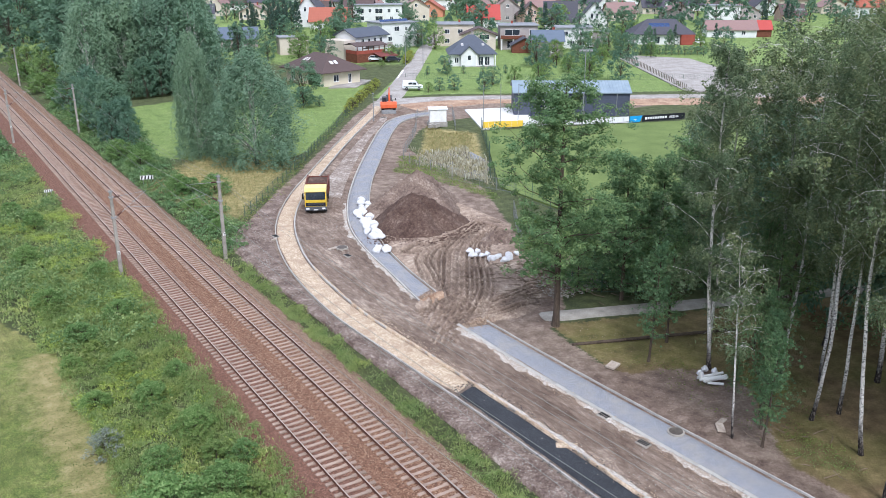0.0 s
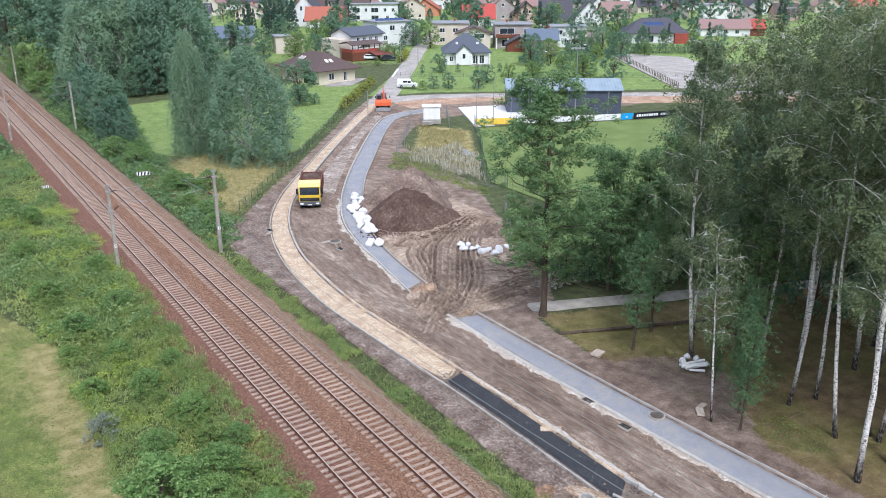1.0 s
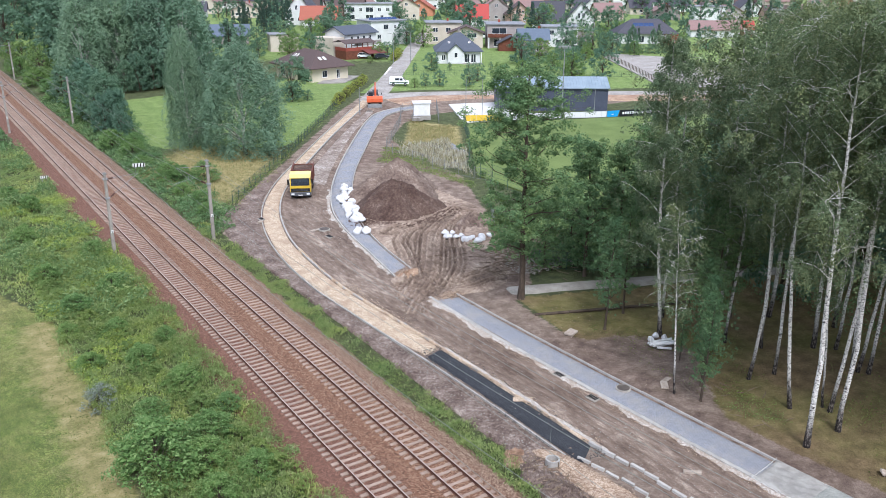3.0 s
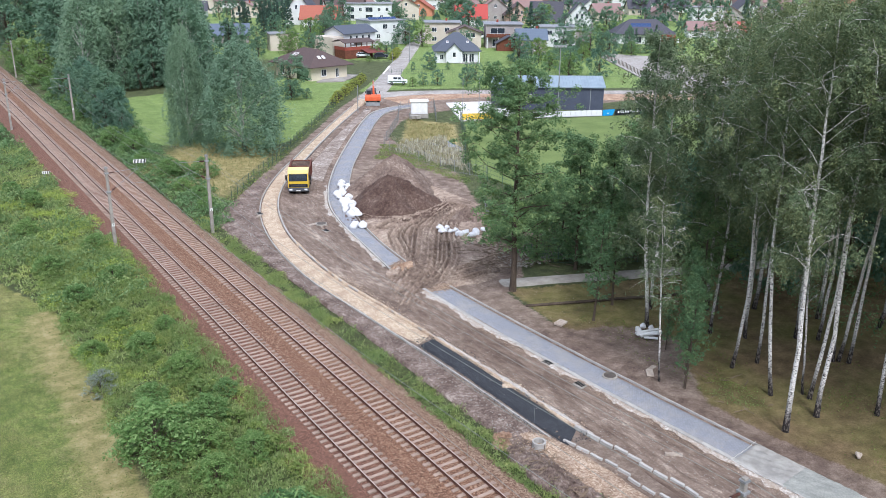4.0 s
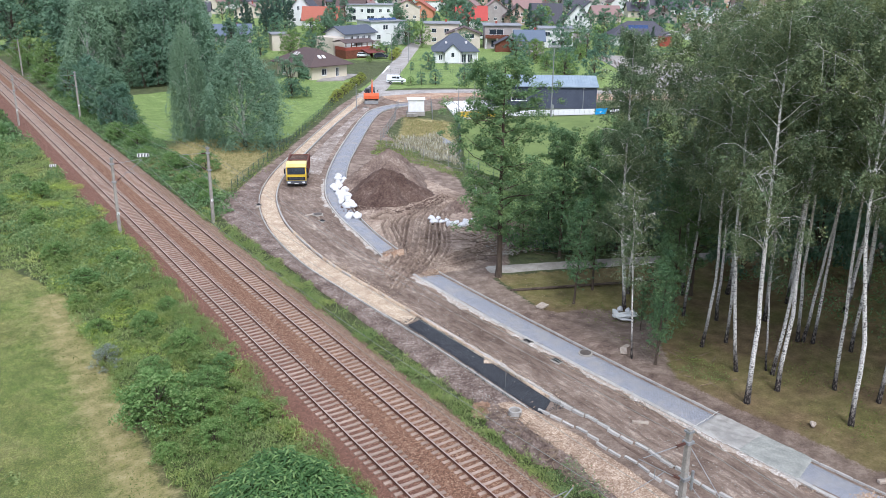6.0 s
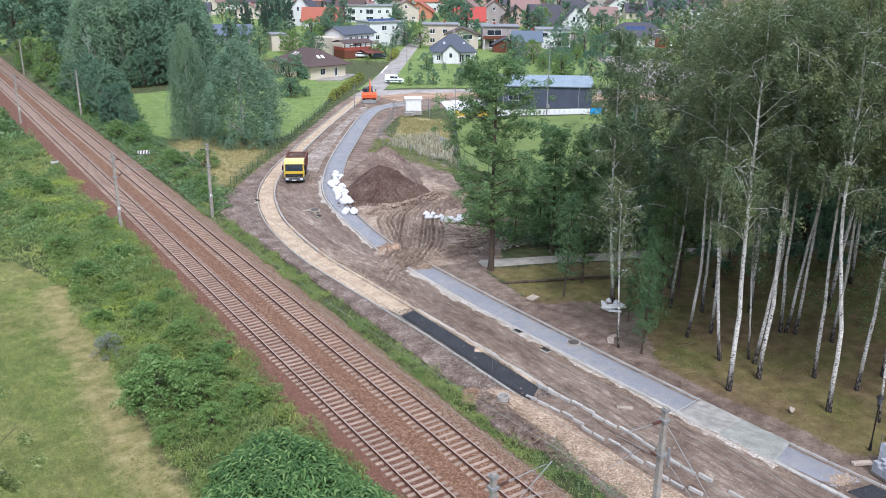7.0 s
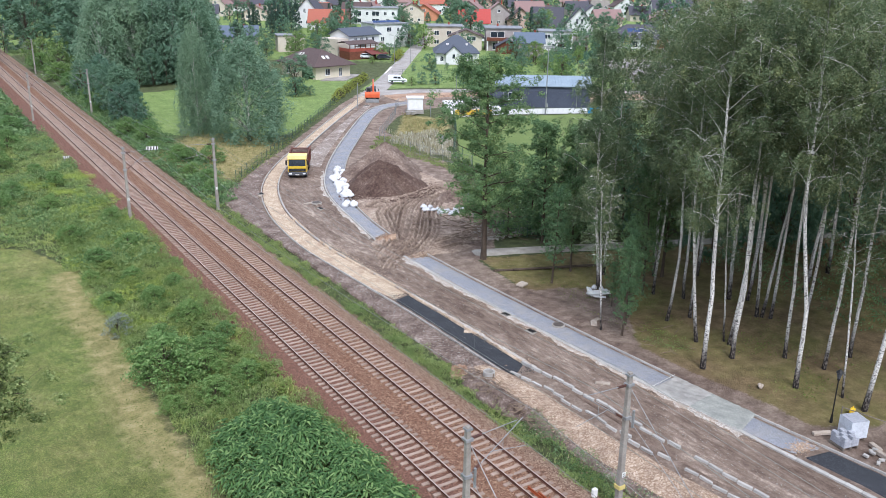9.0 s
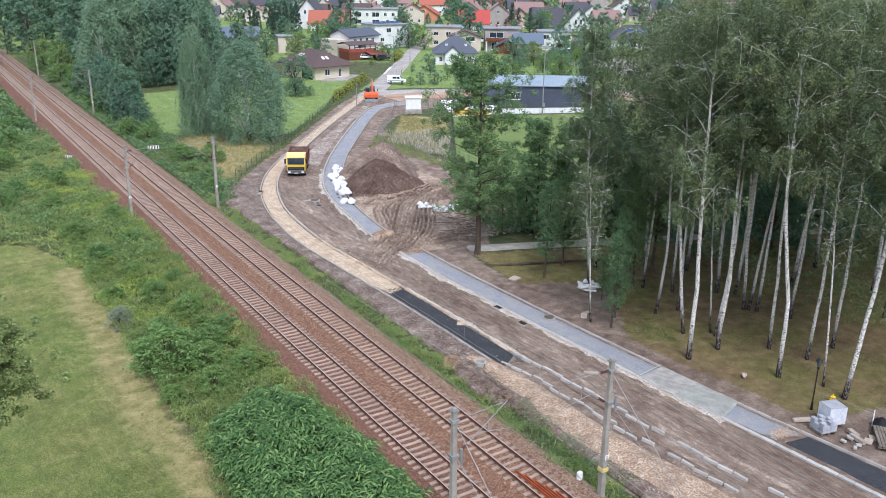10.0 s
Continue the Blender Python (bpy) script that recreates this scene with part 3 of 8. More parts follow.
W = {
    "white": plaster("white_plaster", lin(206, 207, 206), lin(224, 225, 224)),
    "cream": plaster("cream_plaster", lin(206, 196, 172), lin(220, 211, 190)),
    "beige": plaster("beige_plaster", lin(192, 180, 164), lin(210, 200, 186)),
    "greyplaster": plaster("grey_plaster", lin(150, 142, 140), lin(172, 164, 160)),
    "pinkplaster": plaster("pinkish_plaster", lin(176, 146, 134), lin(196, 170, 158)),
    "orange": plaster("orange_plaster", lin(192, 128, 100), lin(208, 146, 118)),
    "brickred": plaster("red_brick", lin(136, 66, 56), lin(160, 86, 72)),
    "brownroof": tiled("brown_roof_tiles", lin(84, 68, 66), lin(104, 88, 84)),
    "greyroof": tiled("grey_roof_tiles", lin(78, 84, 96), lin(98, 104, 116)),
    "darkroof": tiled("dark_roof_tiles", lin(70, 70, 78), lin(92, 90, 98)),
    "redroof": tiled("bright_red_roof", lin(176, 70, 64), lin(194, 90, 82)),
    "orangeroof": tiled("orange_roof_tiles", lin(164, 92, 74), lin(184, 112, 92)),
    "maroonroof": tiled("maroon_roof", lin(116, 62, 58), lin(138, 80, 74)),
    "blueroof": tiled("blue_grey_roof", lin(94, 106, 122), lin(112, 124, 140)),
    "pinkroof": tiled("faded_pink_roof_tiles", lin(140, 112, 108), lin(160, 132, 126)),
    "flatroof": surface("roofing_felt", lin(120, 122, 126), lin(150, 152, 156), 0.6, 8, 0.9, 0.2, 0.01),
    "frame": surface("window_frame_white", lin(224, 224, 222), lin(238, 238, 236), 2, 20, 0.6, 0.05, 0.002),
    "woodbrown": surface("brown_stained_wood", lin(96, 56, 44), lin(124, 78, 60), 2, 18, 0.8, 0.3, 0.01),
    "glass": glazing(),
    "door": surface("dark_door", lin(60, 52, 50), lin(78, 68, 64), 2, 20, 0.6, 0.1, 0.004),
    "greendoor": surface("dark_green_door", lin(48, 66, 46), lin(66, 84, 60), 2, 20, 0.7, 0.1, 0.004),
    "panel": surface("solar_panel", lin(40, 56, 92), lin(66, 88, 130), 0.8, 6, 0.25, 0.05, 0.003),
    "anthracite": surface("anthracite_cladding", lin(72, 78, 92), lin(86, 92, 106), 0.5, 8, 0.6, 0.15, 0.006),
    "seam": surface("standing_seam_roof", lin(132, 148, 160), lin(156, 170, 180), 0.6, 10, 0.5, 0.1, 0.004, 0.2),
}


def window(parent, x, y, z, w, h, facing, frame=None, leaves=2):
    """A window on a wall: facing 's' front, 'n' back, 'w' or 'e' sides, of the house's own axes."""
    r = {"s": 0, "e": 90, "n": 180, "w": 270}[facing]
    o = part("window", boxes((-w / 2 - 0.06, w / 2 + 0.06, -0.09, 0.0, -0.09, -0.0)), frame or W["frame"], parent)
    o.matrix_basis = pose(x, y, z, 0, 0, r)
    bm = boxes((-w / 2, w / 2, -0.06, 0, h - 0.07, h), (-w / 2, w / 2, -0.06, 0, 0, 0.07))
    for k in range(leaves + 1):
        c = -w / 2 + 0.035 + k * (w - 0.07) / leaves
        box(bm, c - 0.035, c + 0.035, -0.058, 0, 0.07, h - 0.07)
    part("frame", bm, frame or W["frame"], o)
    part("pane", boxes((-w / 2 + 0.05, w / 2 - 0.05, -0.03, 0, 0.05, h - 0.05)), W["glass"], o, "dark reflecting pane")
    return o


def house(label, at, turn, w, d, h, roof, rise, wall, tiles, wins=(), over=0.5, chimney=None, name="house", ridge="x", category="house", hipped=0.5):
    """A house with its front along its own -y: w wide, d deep, walls h high; roof flat, gable or hip."""
    t = thing(name, label, category, pose(at[0], at[1], -0.1, 0, 0, TOWN + turn), "houses of the town")
    a, b = w / 2, d / 2
    if roof == "flat":
        part("wall", boxes((-a, a, -b, b, -0.4, h)), W[wall], t)
        part("roof", boxes((-a - over, a + over, -b - over, b + over, h + 0.005, h + 0.22), (-a - over + 0.25, a + over - 0.25, -b - over + 0.25, b + over - 0.25, h + 0.22, h + 0.27)), W[tiles], t)
        top = h + 0.25
    elif roof == "gable":
        if ridge == "x":
            part("wall", prism([(-b, -0.4), (b, -0.4), (b, h), (0, h + rise), (-b, h)], -a, a, "x"), W[wall], t)
            k = rise / b
            part("roof", prism([(-b - over, h - over * k + 0.03), (0, h + rise + 0.03), (b + over, h - over * k + 0.03), (b + over, h - over * k + 0.25), (0, h + rise + 0.25), (-b - over, h - over * k + 0.25)], -a - over, a + over, "x"), W[tiles], t)
        else:
            part("wall", prism([(-a, -0.4), (a, -0.4), (a, h), (0, h + rise), (-a, h)], -b, b, "y"), W[wall], t)
            k = rise / a
            part("roof", prism([(-a - over, h - over * k + 0.03), (0, h + rise + 0.03), (a + over, h - over * k + 0.03), (a + over, h - over * k + 0.25), (0, h + rise + 0.25), (-a - over, h - over * k + 0.25)], -b - over, b + over, "y"), W[tiles], t)
        top = h + rise
    else:
        part("wall", boxes((-a, a, -b, b, -0.4, h)), W[wall], t)
        e, r = max(0.1, a - b * hipped * 2 * 0.9), rise
        z0 = h + 0.005
        v = [(-a - over, -b - over, z0), (a + over, -b - over, z0), (a + over, b + over, z0), (-a - over, b + over, z0),
             (-a - over, -b - over, z0 + 0.18), (a + over, -b - over, z0 + 0.18), (a + over, b + over, z0 + 0.18), (-a - over, b + over, z0 + 0.18), (-e, 0, z0 + r), (e, 0, z0 + r)]
        f = [(3, 2, 1, 0), (0, 1, 5, 4), (1, 2, 6, 5), (2, 3, 7, 6), (3, 0, 4, 7), (4, 5, 9, 8), (5, 6, 9), (6, 7, 8, 9), (7, 4, 8)]
        part("roof", raw_mesh("roof", v, f, W[tiles]), None, t)
        top = h + rise
    if chimney:
        cx, cy = chimney
        part("chimney", boxes((cx - 0.3, cx + 0.3, cy - 0.3, cy + 0.3, h - 0.2, top + 0.7), (cx - 0.36, cx + 0.36, cy - 0.36, cy + 0.36, top + 0.7, top + 0.82)), W["brickred"] if wall != "white" else W["greyplaster"], t)
    for f, u, z, ww, hh in wins:
        if f in "sn":
            window(t, u, (-b if f == "s" else b), z, ww, hh, f)
        else:
            window(t, (a if f == "e" else -a), u, z, ww, hh, f)
    return t


def row(f, n, span, z, w=1.3, h=1.3):
    return [(f, (k - (n - 1) / 2) * span, z, w, h) for k in range(n)]


def skylight(t, x, y, z, slope, w=0.9, h=1.3):
    o = part("skylight", boxes((-w / 2, w / 2, -h / 2, h / 2, 0, 0.1)), W["frame"], t, "white skylight in the roof")
    o.matrix_basis = pose(x, y, z, slope, 0, 0)
    part("pane", boxes((-w / 2 + 0.08, w / 2 - 0.08, -h / 2 + 0.08, h / 2 - 0.08, 0.1, 0.115)), W["greyplaster"], o)


# brown hipped bungalow by the lawn
h1 = house("cream bungalow with a dark brown hipped roof and white skylights", (67.9, 177.9), -46, 15.0, 10.2, 2.9, "hip", 3.6, "cream", "brownroof", [("s", -4.6, 0.5, 1.6, 2.0), ("s", -1.6, 0.9, 1.4, 1.4), ("e", -1.6, 0.8, 1.4, 1.5), ("e", 2.2, 0.3, 0.9, 2.0)], 1.2)
part("garage_door", boxes((1.6, 6.2, -5.18, -5.1, -0.2, 2.4)), W["greendoor"], h1, "dark green garage door")
for sx in (-3.0, -1.8):
    skylight(h1, sx, -2.6, 5.12, 28.6, 0.7, 1.1)
for sy in (-1.6, -0.4):
    o = part("skylight", boxes((-0.55, 0.55, -0.35, 0.35, 0, 0.1)), W["frame"], h1, "white skylight in the roof")
    o.matrix_basis = pose(5.8, sy, 4.86, 0, 31, 0)
# grey-roofed white house with a front gable
h4 = house("white house with a slate-grey hipped roof and front gable", (115.5, 186.0), 4, 11.5, 11, 3.0, "hip", 4.6, "white", "greyroof", [("s", 2.2, 0.2, 1.3, 2.2), ("s", 3.9, 0.2, 1.3, 2.2), ("s", -4.2, 0.8, 1.0, 1.4), ("e", 0, 0.8, 1.2, 1.4), ("w", 0, 0.8, 1.2, 1.4)], 0.8, (0.4, 1.2))
part("gable", prism([(-2.2, 0.0), (2.2, 0.0), (2.2, 3.0), (0, 5.0), (-2.2, 3.0)], -6.6, -2.0, "y"), W["white"], h4).location = (-0.9, 0, 0)
part("gable_roof", prism([(-2.7, 2.6), (0, 5.05), (2.7, 2.6), (2.7, 2.85), (0, 5.3), (-2.7, 2.85)], -7.0, -1.6, "y"), W["greyroof"], h4).location = (-0.9, 0, 0)
window(h4, -0.9, -6.6, 1.6, 0.9, 1.3, "s", leaves=1)
for sx in (-2.6, 2.9):
    skylight(h4, sx, -3.3, 5.3, 35, 0.6, 0.75)
part("terrace", boxes((0.8, 6.2, -7.2, -5.5, -0.3, 0.12)), M["concrete"], h4)
for px in (1.0, 5.9):
    part("porch_post", boxes((px - 0.12, px + 0.12, -6.9, -6.66, 0.12, 2.95)), W["frame"], h4)
# white and grey house with red pergola
h2 = house("white two-storey house with a low grey metal roof", (99.4, 218.2), 50, 12.5, 8.5, 6.0, "gable", 1.8, "white", "greyroof", row("s", 4, 2.4, 3.6, 1.1, 1.7) + [("s", -4, 0.6, 1.3, 1.5), ("w", 1.2, 3.8, 0.9, 1.2), ("w", -1.5, 1.0, 0.9, 1.2)], 0.6)
part("annex", boxes((-10.5, -6.2, -4, 4, -0.3, 5.2)), W["beige"], h2, "beige flat-roofed annex")
part("balcony", boxes((-4.5, 6.2, -6.4, -5, 2.7, 2.95), (-4.5, 6.2, -6.4, -6.3, 2.95, 3.9)), W["greyplaster"], h2)
pg = thing("pavilion", "dark red timber pavilion with awning roofs and rails", "pavilion", pose(95.0, 207.6, -0.1, 0, 0, TOWN + 40))
part("roof", prism([(-3.4, 4.2), (0, 5.0), (3.4, 4.2), (3.4, 4.35), (0, 5.15), (-3.4, 4.35)], -5.2, 5.0, "x"), W["brownroof"], pg)
part("deck", boxes((-4.7, 4.6, -2.8, 2.8, -0.3, 2.2)), W["woodbrown"], pg, "dark brown timber plinth")
part("railing", boxes((-4.7, 4.6, -2.85, -2.75, 2.2, 3.1), (-4.75, -4.65, -2.7, 2.7, 2.2, 3.1)), W["brickred"], pg)
for k in range(6):
    part("post", boxes((-4.6 + k * 1.8, -4.4 + k * 1.8, -2.8, -2.6, 2.2, 4.3)), W["woodbrown"], pg)
part("awning", prism([(-6.6, 1.5), (-2.8, 2.3), (-2.8, 2.42), (-6.6, 1.62)], 0.5, 6.5, "x"), W["maroonroof"], pg, "red sloping awning")
# white flat-roofed houses behind
h3 = house("white flat-roofed three-storey house with corner balconies", (121.0, 238.5), 34, 12.6, 10, 7.4, "flat", 0, "white", "flatroof", [("s", -1.0, 4.9, 1.8, 1.5), ("s", 2.4, 5.0, 0.8, 1.2), ("s", 3.8, 5.0, 0.8, 1.2), ("s", 2.4, 2.0, 0.8, 1.2), ("s", 3.8, 2.0, 0.8, 1.2), ("s", -3.5, 2.0, 1.4, 1.4), ("e", -2, 5, 1.2, 1.4), ("e", 2, 5, 1.2, 1.4), ("e", -2, 2, 1.2, 1.4)], 0.5)
part("balcony", boxes((6.3, 7.6, -4.6, 2, 2.6, 2.8), (7.5, 7.6, -4.6, 2, 2.8, 3.7), (6.3, 7.6, -4.6, 2, 5.4, 5.6), (7.5, 7.6, -4.6, 2, 5.6, 6.5)), W["white"], h3)
for k in range(6):
    sp = part("solar_panel", boxes((-0.8, 0.8, -0.55, 0.55, 0, 0.05)), W["panel"], h3, "blue solar panel")
    sp.matrix_basis = pose(-4.8 + k * 1.7, -2.2, 8.1, 32, 0, 0)
h3b = house("long white flat-roofed house with loggias", (168, 333), 2, 21, 11, 7.0, "flat", 0, "white", "flatroof", [("s", -7.5, 3.6, 3.2, 2.0), ("s", -3.2, 3.9, 1.2, 1.5), ("s", 0.6, 3.6, 3.2, 2.0), ("s", 5, 3.9, 1.3, 1.5), ("s", 8.5, 3.9, 1.3, 1.5), ("s", -7.5, 0.6, 3.2, 1.8), ("s", 0.6, 0.6, 3.2, 1.8), ("s", 6, 0.9, 1.3, 1.4)], 0.6)
house("house with a bright red gable roof and white walls", (188, 282), 2, 12.5, 10, 3.4, "gable", 5.0, "white", "redroof", [("s", 3.6, 0.8, 2.2, 1.5)], 0.5, ridge="x", chimney=None)
house("orange-walled house with an orange tile roof", (203, 346), -4, 13, 11, 3.2, "gable", 4.2, "orange", "orangeroof", row("s", 2, 3, 1.0) + [("s", 0, 4.0, 1.2, 1.3)], 0.7, ridge="y")
h7 = house("beige flat-roofed cube house with white windows", (140, 230.5), 2, 11.5, 10, 6.6, "flat", 0, "beige", "flatroof", [("s", -2.6, 3.8, 1.6, 1.4), ("s", 1.6, 3.8, 1.6, 1.4), ("s", -2.6, 0.9, 1.6, 1.4)], 0.5, (1.5, 2.0))
house("house with a low brown gable roof and dark balcony", (139.5, 216.5), 0, 10.5, 7, 4.3, "gable", 2.0, "beige", "brownroof", [("s", 1.8, 3.0, 3.0, 1.4)], 0.7, ridge="y")
h8 = house("grey-pink two-storey house with brown balconies", (150.5, 211), 2, 11.5, 10, 7.0, "flat", 0, "greyplaster", "flatroof", [("s", 4.0, 4.4, 1.6, 1.5), ("s", 4.0, 1.2, 1.6, 1.5), ("s", -2.6, 0.4, 2.0, 2.2), ("s", 0.4, 0.4, 2.0, 2.2), ("s", -2.0, 4.2, 4.6, 1.8)], 0.5, (-1.6, 2.0))
part("balcony", boxes((-5.6, 1.9, -6.6, -5.0, 3.2, 3.4), (-5.6, 1.9, -6.6, -6.5, 3.4, 4.3)), W["woodbrown"], h8, "brown wooden balcony")
for px in (-5.3, -1.8, 1.6):
    part("porch_post", boxes((px - 0.15, px + 0.15, -6.5, -6.2, -0.3, 3.2)), W["frame"], h8)
house("small dark-roofed garden shelter", (144.6, 200), 2, 7.5, 4.6, 2.2, "gable", 2.0, "woodbrown", "darkroof", [], 0.5, name="shelter", ridge="y", category="shelter")
house("pinkish house with a brown gable roof", (217, 288), 2, 11, 10, 3.6, "gable", 4.6, "pinkplaster", "brownroof", row("s", 2, 2.6, 3.8, 1.0, 1.3) + row("s", 2, 4, 0.9), 0.8, ridge="y")
house("house with a blue-grey gable roof", (146, 191), 0, 8.6, 9, 4.2, "gable", 2.6, "greyplaster", "blueroof", [("s", 1.5, 1.0, 1.4, 1.4)], 0.5, (1.8, 1.0))
h11 = house("white flat-roofed two-storey house", (167, 203.5), -2, 11, 9.5, 6.0, "flat", 0, "white", "flatroof", [("s", -2.9, 3.7, 1.9, 1.4), ("s", 2.6, 3.7, 1.9, 1.4), ("s", 2.6, 1.0, 1.9, 1.4), ("s", -0.6, 1.0, 1.3, 1.2), ("e", 0, 3.6, 1.4, 1.3)], 0.5)
house("grey-beige flat annex house", (174.5, 200.5), -2, 6, 8, 4.8, "flat", 0, "greyplaster", "flatroof", [("s", -0.5, 1.2, 1.2, 1.2)], 0.4)
house("white gable house with a large dark slate roof", (219, 251), -6, 11, 16, 4.0, "gable", 6.4, "white", "darkroof", [("s", -0.9, 4.2, 1.0, 2.0), ("s", 0.9, 4.2, 1.0, 2.0), ("s", -2.6, 0.8, 1.8, 1.6), ("s", 2.2, 0.8, 1.4, 1.6)], 0.8, ridge="y")
house("house with a long dark slate roof behind it", (207, 257), -6, 12, 10, 3.6, "gable", 6.6, "white", "darkroof", [], 0.7, ridge="x")
h13 = house("long low house with a dark slate roof and solar panels", (199, 197), 0, 19, 11, 3.0, "hip", 4.6, "white", "darkroof", [("s", -6, 0.7, 1.6, 1.5), ("s", -2, 0.3, 1.8, 2.1), ("s", 2, 0.7, 1.6, 1.5)], 0.9)
part("wing", boxes((5.4, 9.8, -7.2, -5, -0.3, 3.1)), W["brickred"], h13, "red brick wing")
for k in range(4):
    sp = part("solar_panel", boxes((-0.8, 0.8, -0.9, 0.9, 0, 0.05)), W["panel"], h13, "blue solar panel")
    sp.matrix_basis = pose(-3.6 + k * 1.7, -2.6, 5.8, 38, 0, 0)
house("white house with a long brown-pink gable roof", (236, 199), -3, 17, 8, 2.7, "gable", 2.6, "white", "pinkroof", [("s", -4, 0.8, 1.4, 1.3), ("s", 0, 0.8, 1.4, 1.3), ("s", 4, 0.8, 1.4, 1.3)], 0.6)
house("low house with a red tile roof", (245.5, 194), -3, 7, 8, 2.6, "gable", 2.6, "woodbrown", "redroof", [], 0.5)
house("white flat-roofed villa on the far slope", (292, 249), -2, 13, 10, 6.4, "flat", 0, "white", "flatroof", row("s", 4, 2.6, 3.6, 1.2, 1.4), 0.5)
house("house with a low blue-grey roof among trees", (79.5, 267), 14, 13, 11, 2.6, "gable", 3.0, "greyplaster", "blueroof", [], 0.6, (2, 1))
house("cream flat-roofed garage building", (85.5, 236), 20, 8.5, 7, 4.8, "flat", 0, "beige", "flatroof", [("s", 2, 1.5, 1.4, 1.3)], 0.3)
house("red-roofed white house with dormers", (133.5, 311), 3, 14, 10, 3.2, "gable", 4.6, "white", "orangeroof", row("s", 3, 3.6, 0.9), 0.6)
house("tall white gable house with a dark roof", (133, 326), -3, 12, 13, 5.0, "gable", 7.0, "white", "darkroof", row("s", 2, 2.2, 6.0, 1.0, 1.8) + row("s", 3, 3, 1.6), 0.6, ridge="y")
# the rest of the town, in rows to the skyline
rng = random.Random(41)
TOWNLOOK = [("white", "darkroof"), ("beige", "pinkroof"), ("white", "brownroof"), ("pinkplaster", "brownroof"), ("beige", "darkroof"), ("greyplaster", "darkroof"), ("greyplaster", "pinkroof"), ("white", "orangeroof")]
for k in range(78):
    ahead, side = 392 + (k // 13) * 34 + rng.uniform(-9, 9), (k % 13 - 5.6) * 27 + rng.uniform(-8, 8)
    spot = Vector((-17, -5, 0)) + FWD * ahead + RGT * side
    if -30 < side < -5 and ahead < 330:
        continue
    wl, rf = TOWNLOOK[rng.randrange(8)]
    ww, hh = rng.uniform(10, 14), rng.choice((3.0, 3.2, 5.6))
    front = rng.choice("xy")
    house("far house with %s walls and a pitched roof" % ("pale" if wl in ("white", "beige", "cream") else "dull"), (spot.x, spot.y), rng.uniform(-12, 12), ww, rng.uniform(9, 11), hh, "gable", rng.uniform(3.2, 5.0), wl, rf,
          row("s", 3, ww / 3.4, 1.0) + ([("s", 0, hh + 0.3, 1.2, 1.3)] if front == "y" else []), 0.6, (1.5, 1.2), ridge=front)

# ---- sports hall shed and pitch ----
shed = thing("sports_shed", "anthracite steel sports shed with a pale standing-seam roof", "shed", pose(89.0, 115.6, -0.1, 0, 0, TOWN))
part("wall", prism([(-4.4, -0.3), (4.4, -0.3), (4.4, 4.2), (0, 5.6), (-4.4, 4.2)], -10.5, 10.5, "x"), W["anthracite"], shed)
part("roof", prism([(-4.8, 4.1), (0, 5.63), (4.8, 4.1), (4.8, 4.25), (0, 5.8), (-4.8, 4.25)], -10.8, 10.8, "x"), W["seam"], shed)
for k in range(37):
    x = -10.6 + k * 0.588
    part("seam", prism([(-4.8, 4.25), (0, 5.8), (0, 5.86), (-4.8, 4.31)], x - 0.03, x + 0.03, "x"), W["seam"], shed)
window(shed, -4.5, -4.4, 1.4, 3.0, 1.4, "s", leaves=3)
part("door", boxes((4.0, 7.4, -4.46, -4.4, -0.2, 3.0)), W["anthracite"], shed, "grey roller door")
for x in np.arange(-10, 10.5, 1.0):
    part("cladding_rib", boxes((x - 0.03, x + 0.03, -4.44, -4.4, -0.2, 4.15)), W["anthracite"], shed)

# ---- trees and bushes ----
def tube(pts, radii, sides=6):
    """A bent tapering limb as vertices and faces."""
    pts = np.array(pts, float)
    way = np.gradient(pts, axis=0)
    way /= np.linalg.norm(way, axis=1)[:, None] + 1e-9
    ref = np.array([1.0, 0.13, 0.0]) if abs(way[0][2]) > 0.5 else np.array([0, 0, 1.0])
    u = np.cross(way, ref)
    u /= np.linalg.norm(u, axis=1)[:, None] + 1e-9
    w = np.cross(way, u)
    a = np.linspace(0, 2 * np.pi, sides, endpoint=False)
    ring = pts[:, None, :] + np.array(radii)[:, None, None] * (np.cos(a)[None, :, None] * u[:, None, :] + np.sin(a)[None, :, None] * w[:, None, :])
    v = ring.reshape(-1, 3)
    n = len(pts)
    f = [[i * sides + j, i * sides + (j + 1) % sides, (i + 1) * sides + (j + 1) % sides, (i + 1) * sides + j] for i in range(n - 1) for j in range(sides)]
    return v, f


def leaves(rng, centre, size, flat=0.35, hang=0.0, slim=0.33, out=None, loose=0.55):
    """A pointed leaf spray at every centre: vertices and faces as arrays; out: the way that the leaves face."""
    n = len(centre)
    d = rng.standard_normal((n, 3))
    d[:, 2] = d[:, 2] * flat - hang
    if out is None:
        s = np.cross(d, rng.standard_normal((n, 3)))
    else:
        face = out + loose * rng.standard_normal((n, 3))
        s = np.cross(face, d)
        d = np.cross(s, face)
    d /= np.linalg.norm(d, axis=1)[:, None] + 1e-9
    s /= np.linalg.norm(s, axis=1)[:, None] + 1e-9
    nm = np.cross(d, s)
    L = (size * rng.uniform(0.6, 1.35, n))[:, None]
    v = np.stack([centre - d * L * 0.45 + s * L * slim, centre - d * L * 0.4 - s * L * slim, centre + d * L * 0.6 - nm * L * 0.1], 1).reshape(-1, 3)
    return v, np.arange(3 * n).reshape(n, 3)


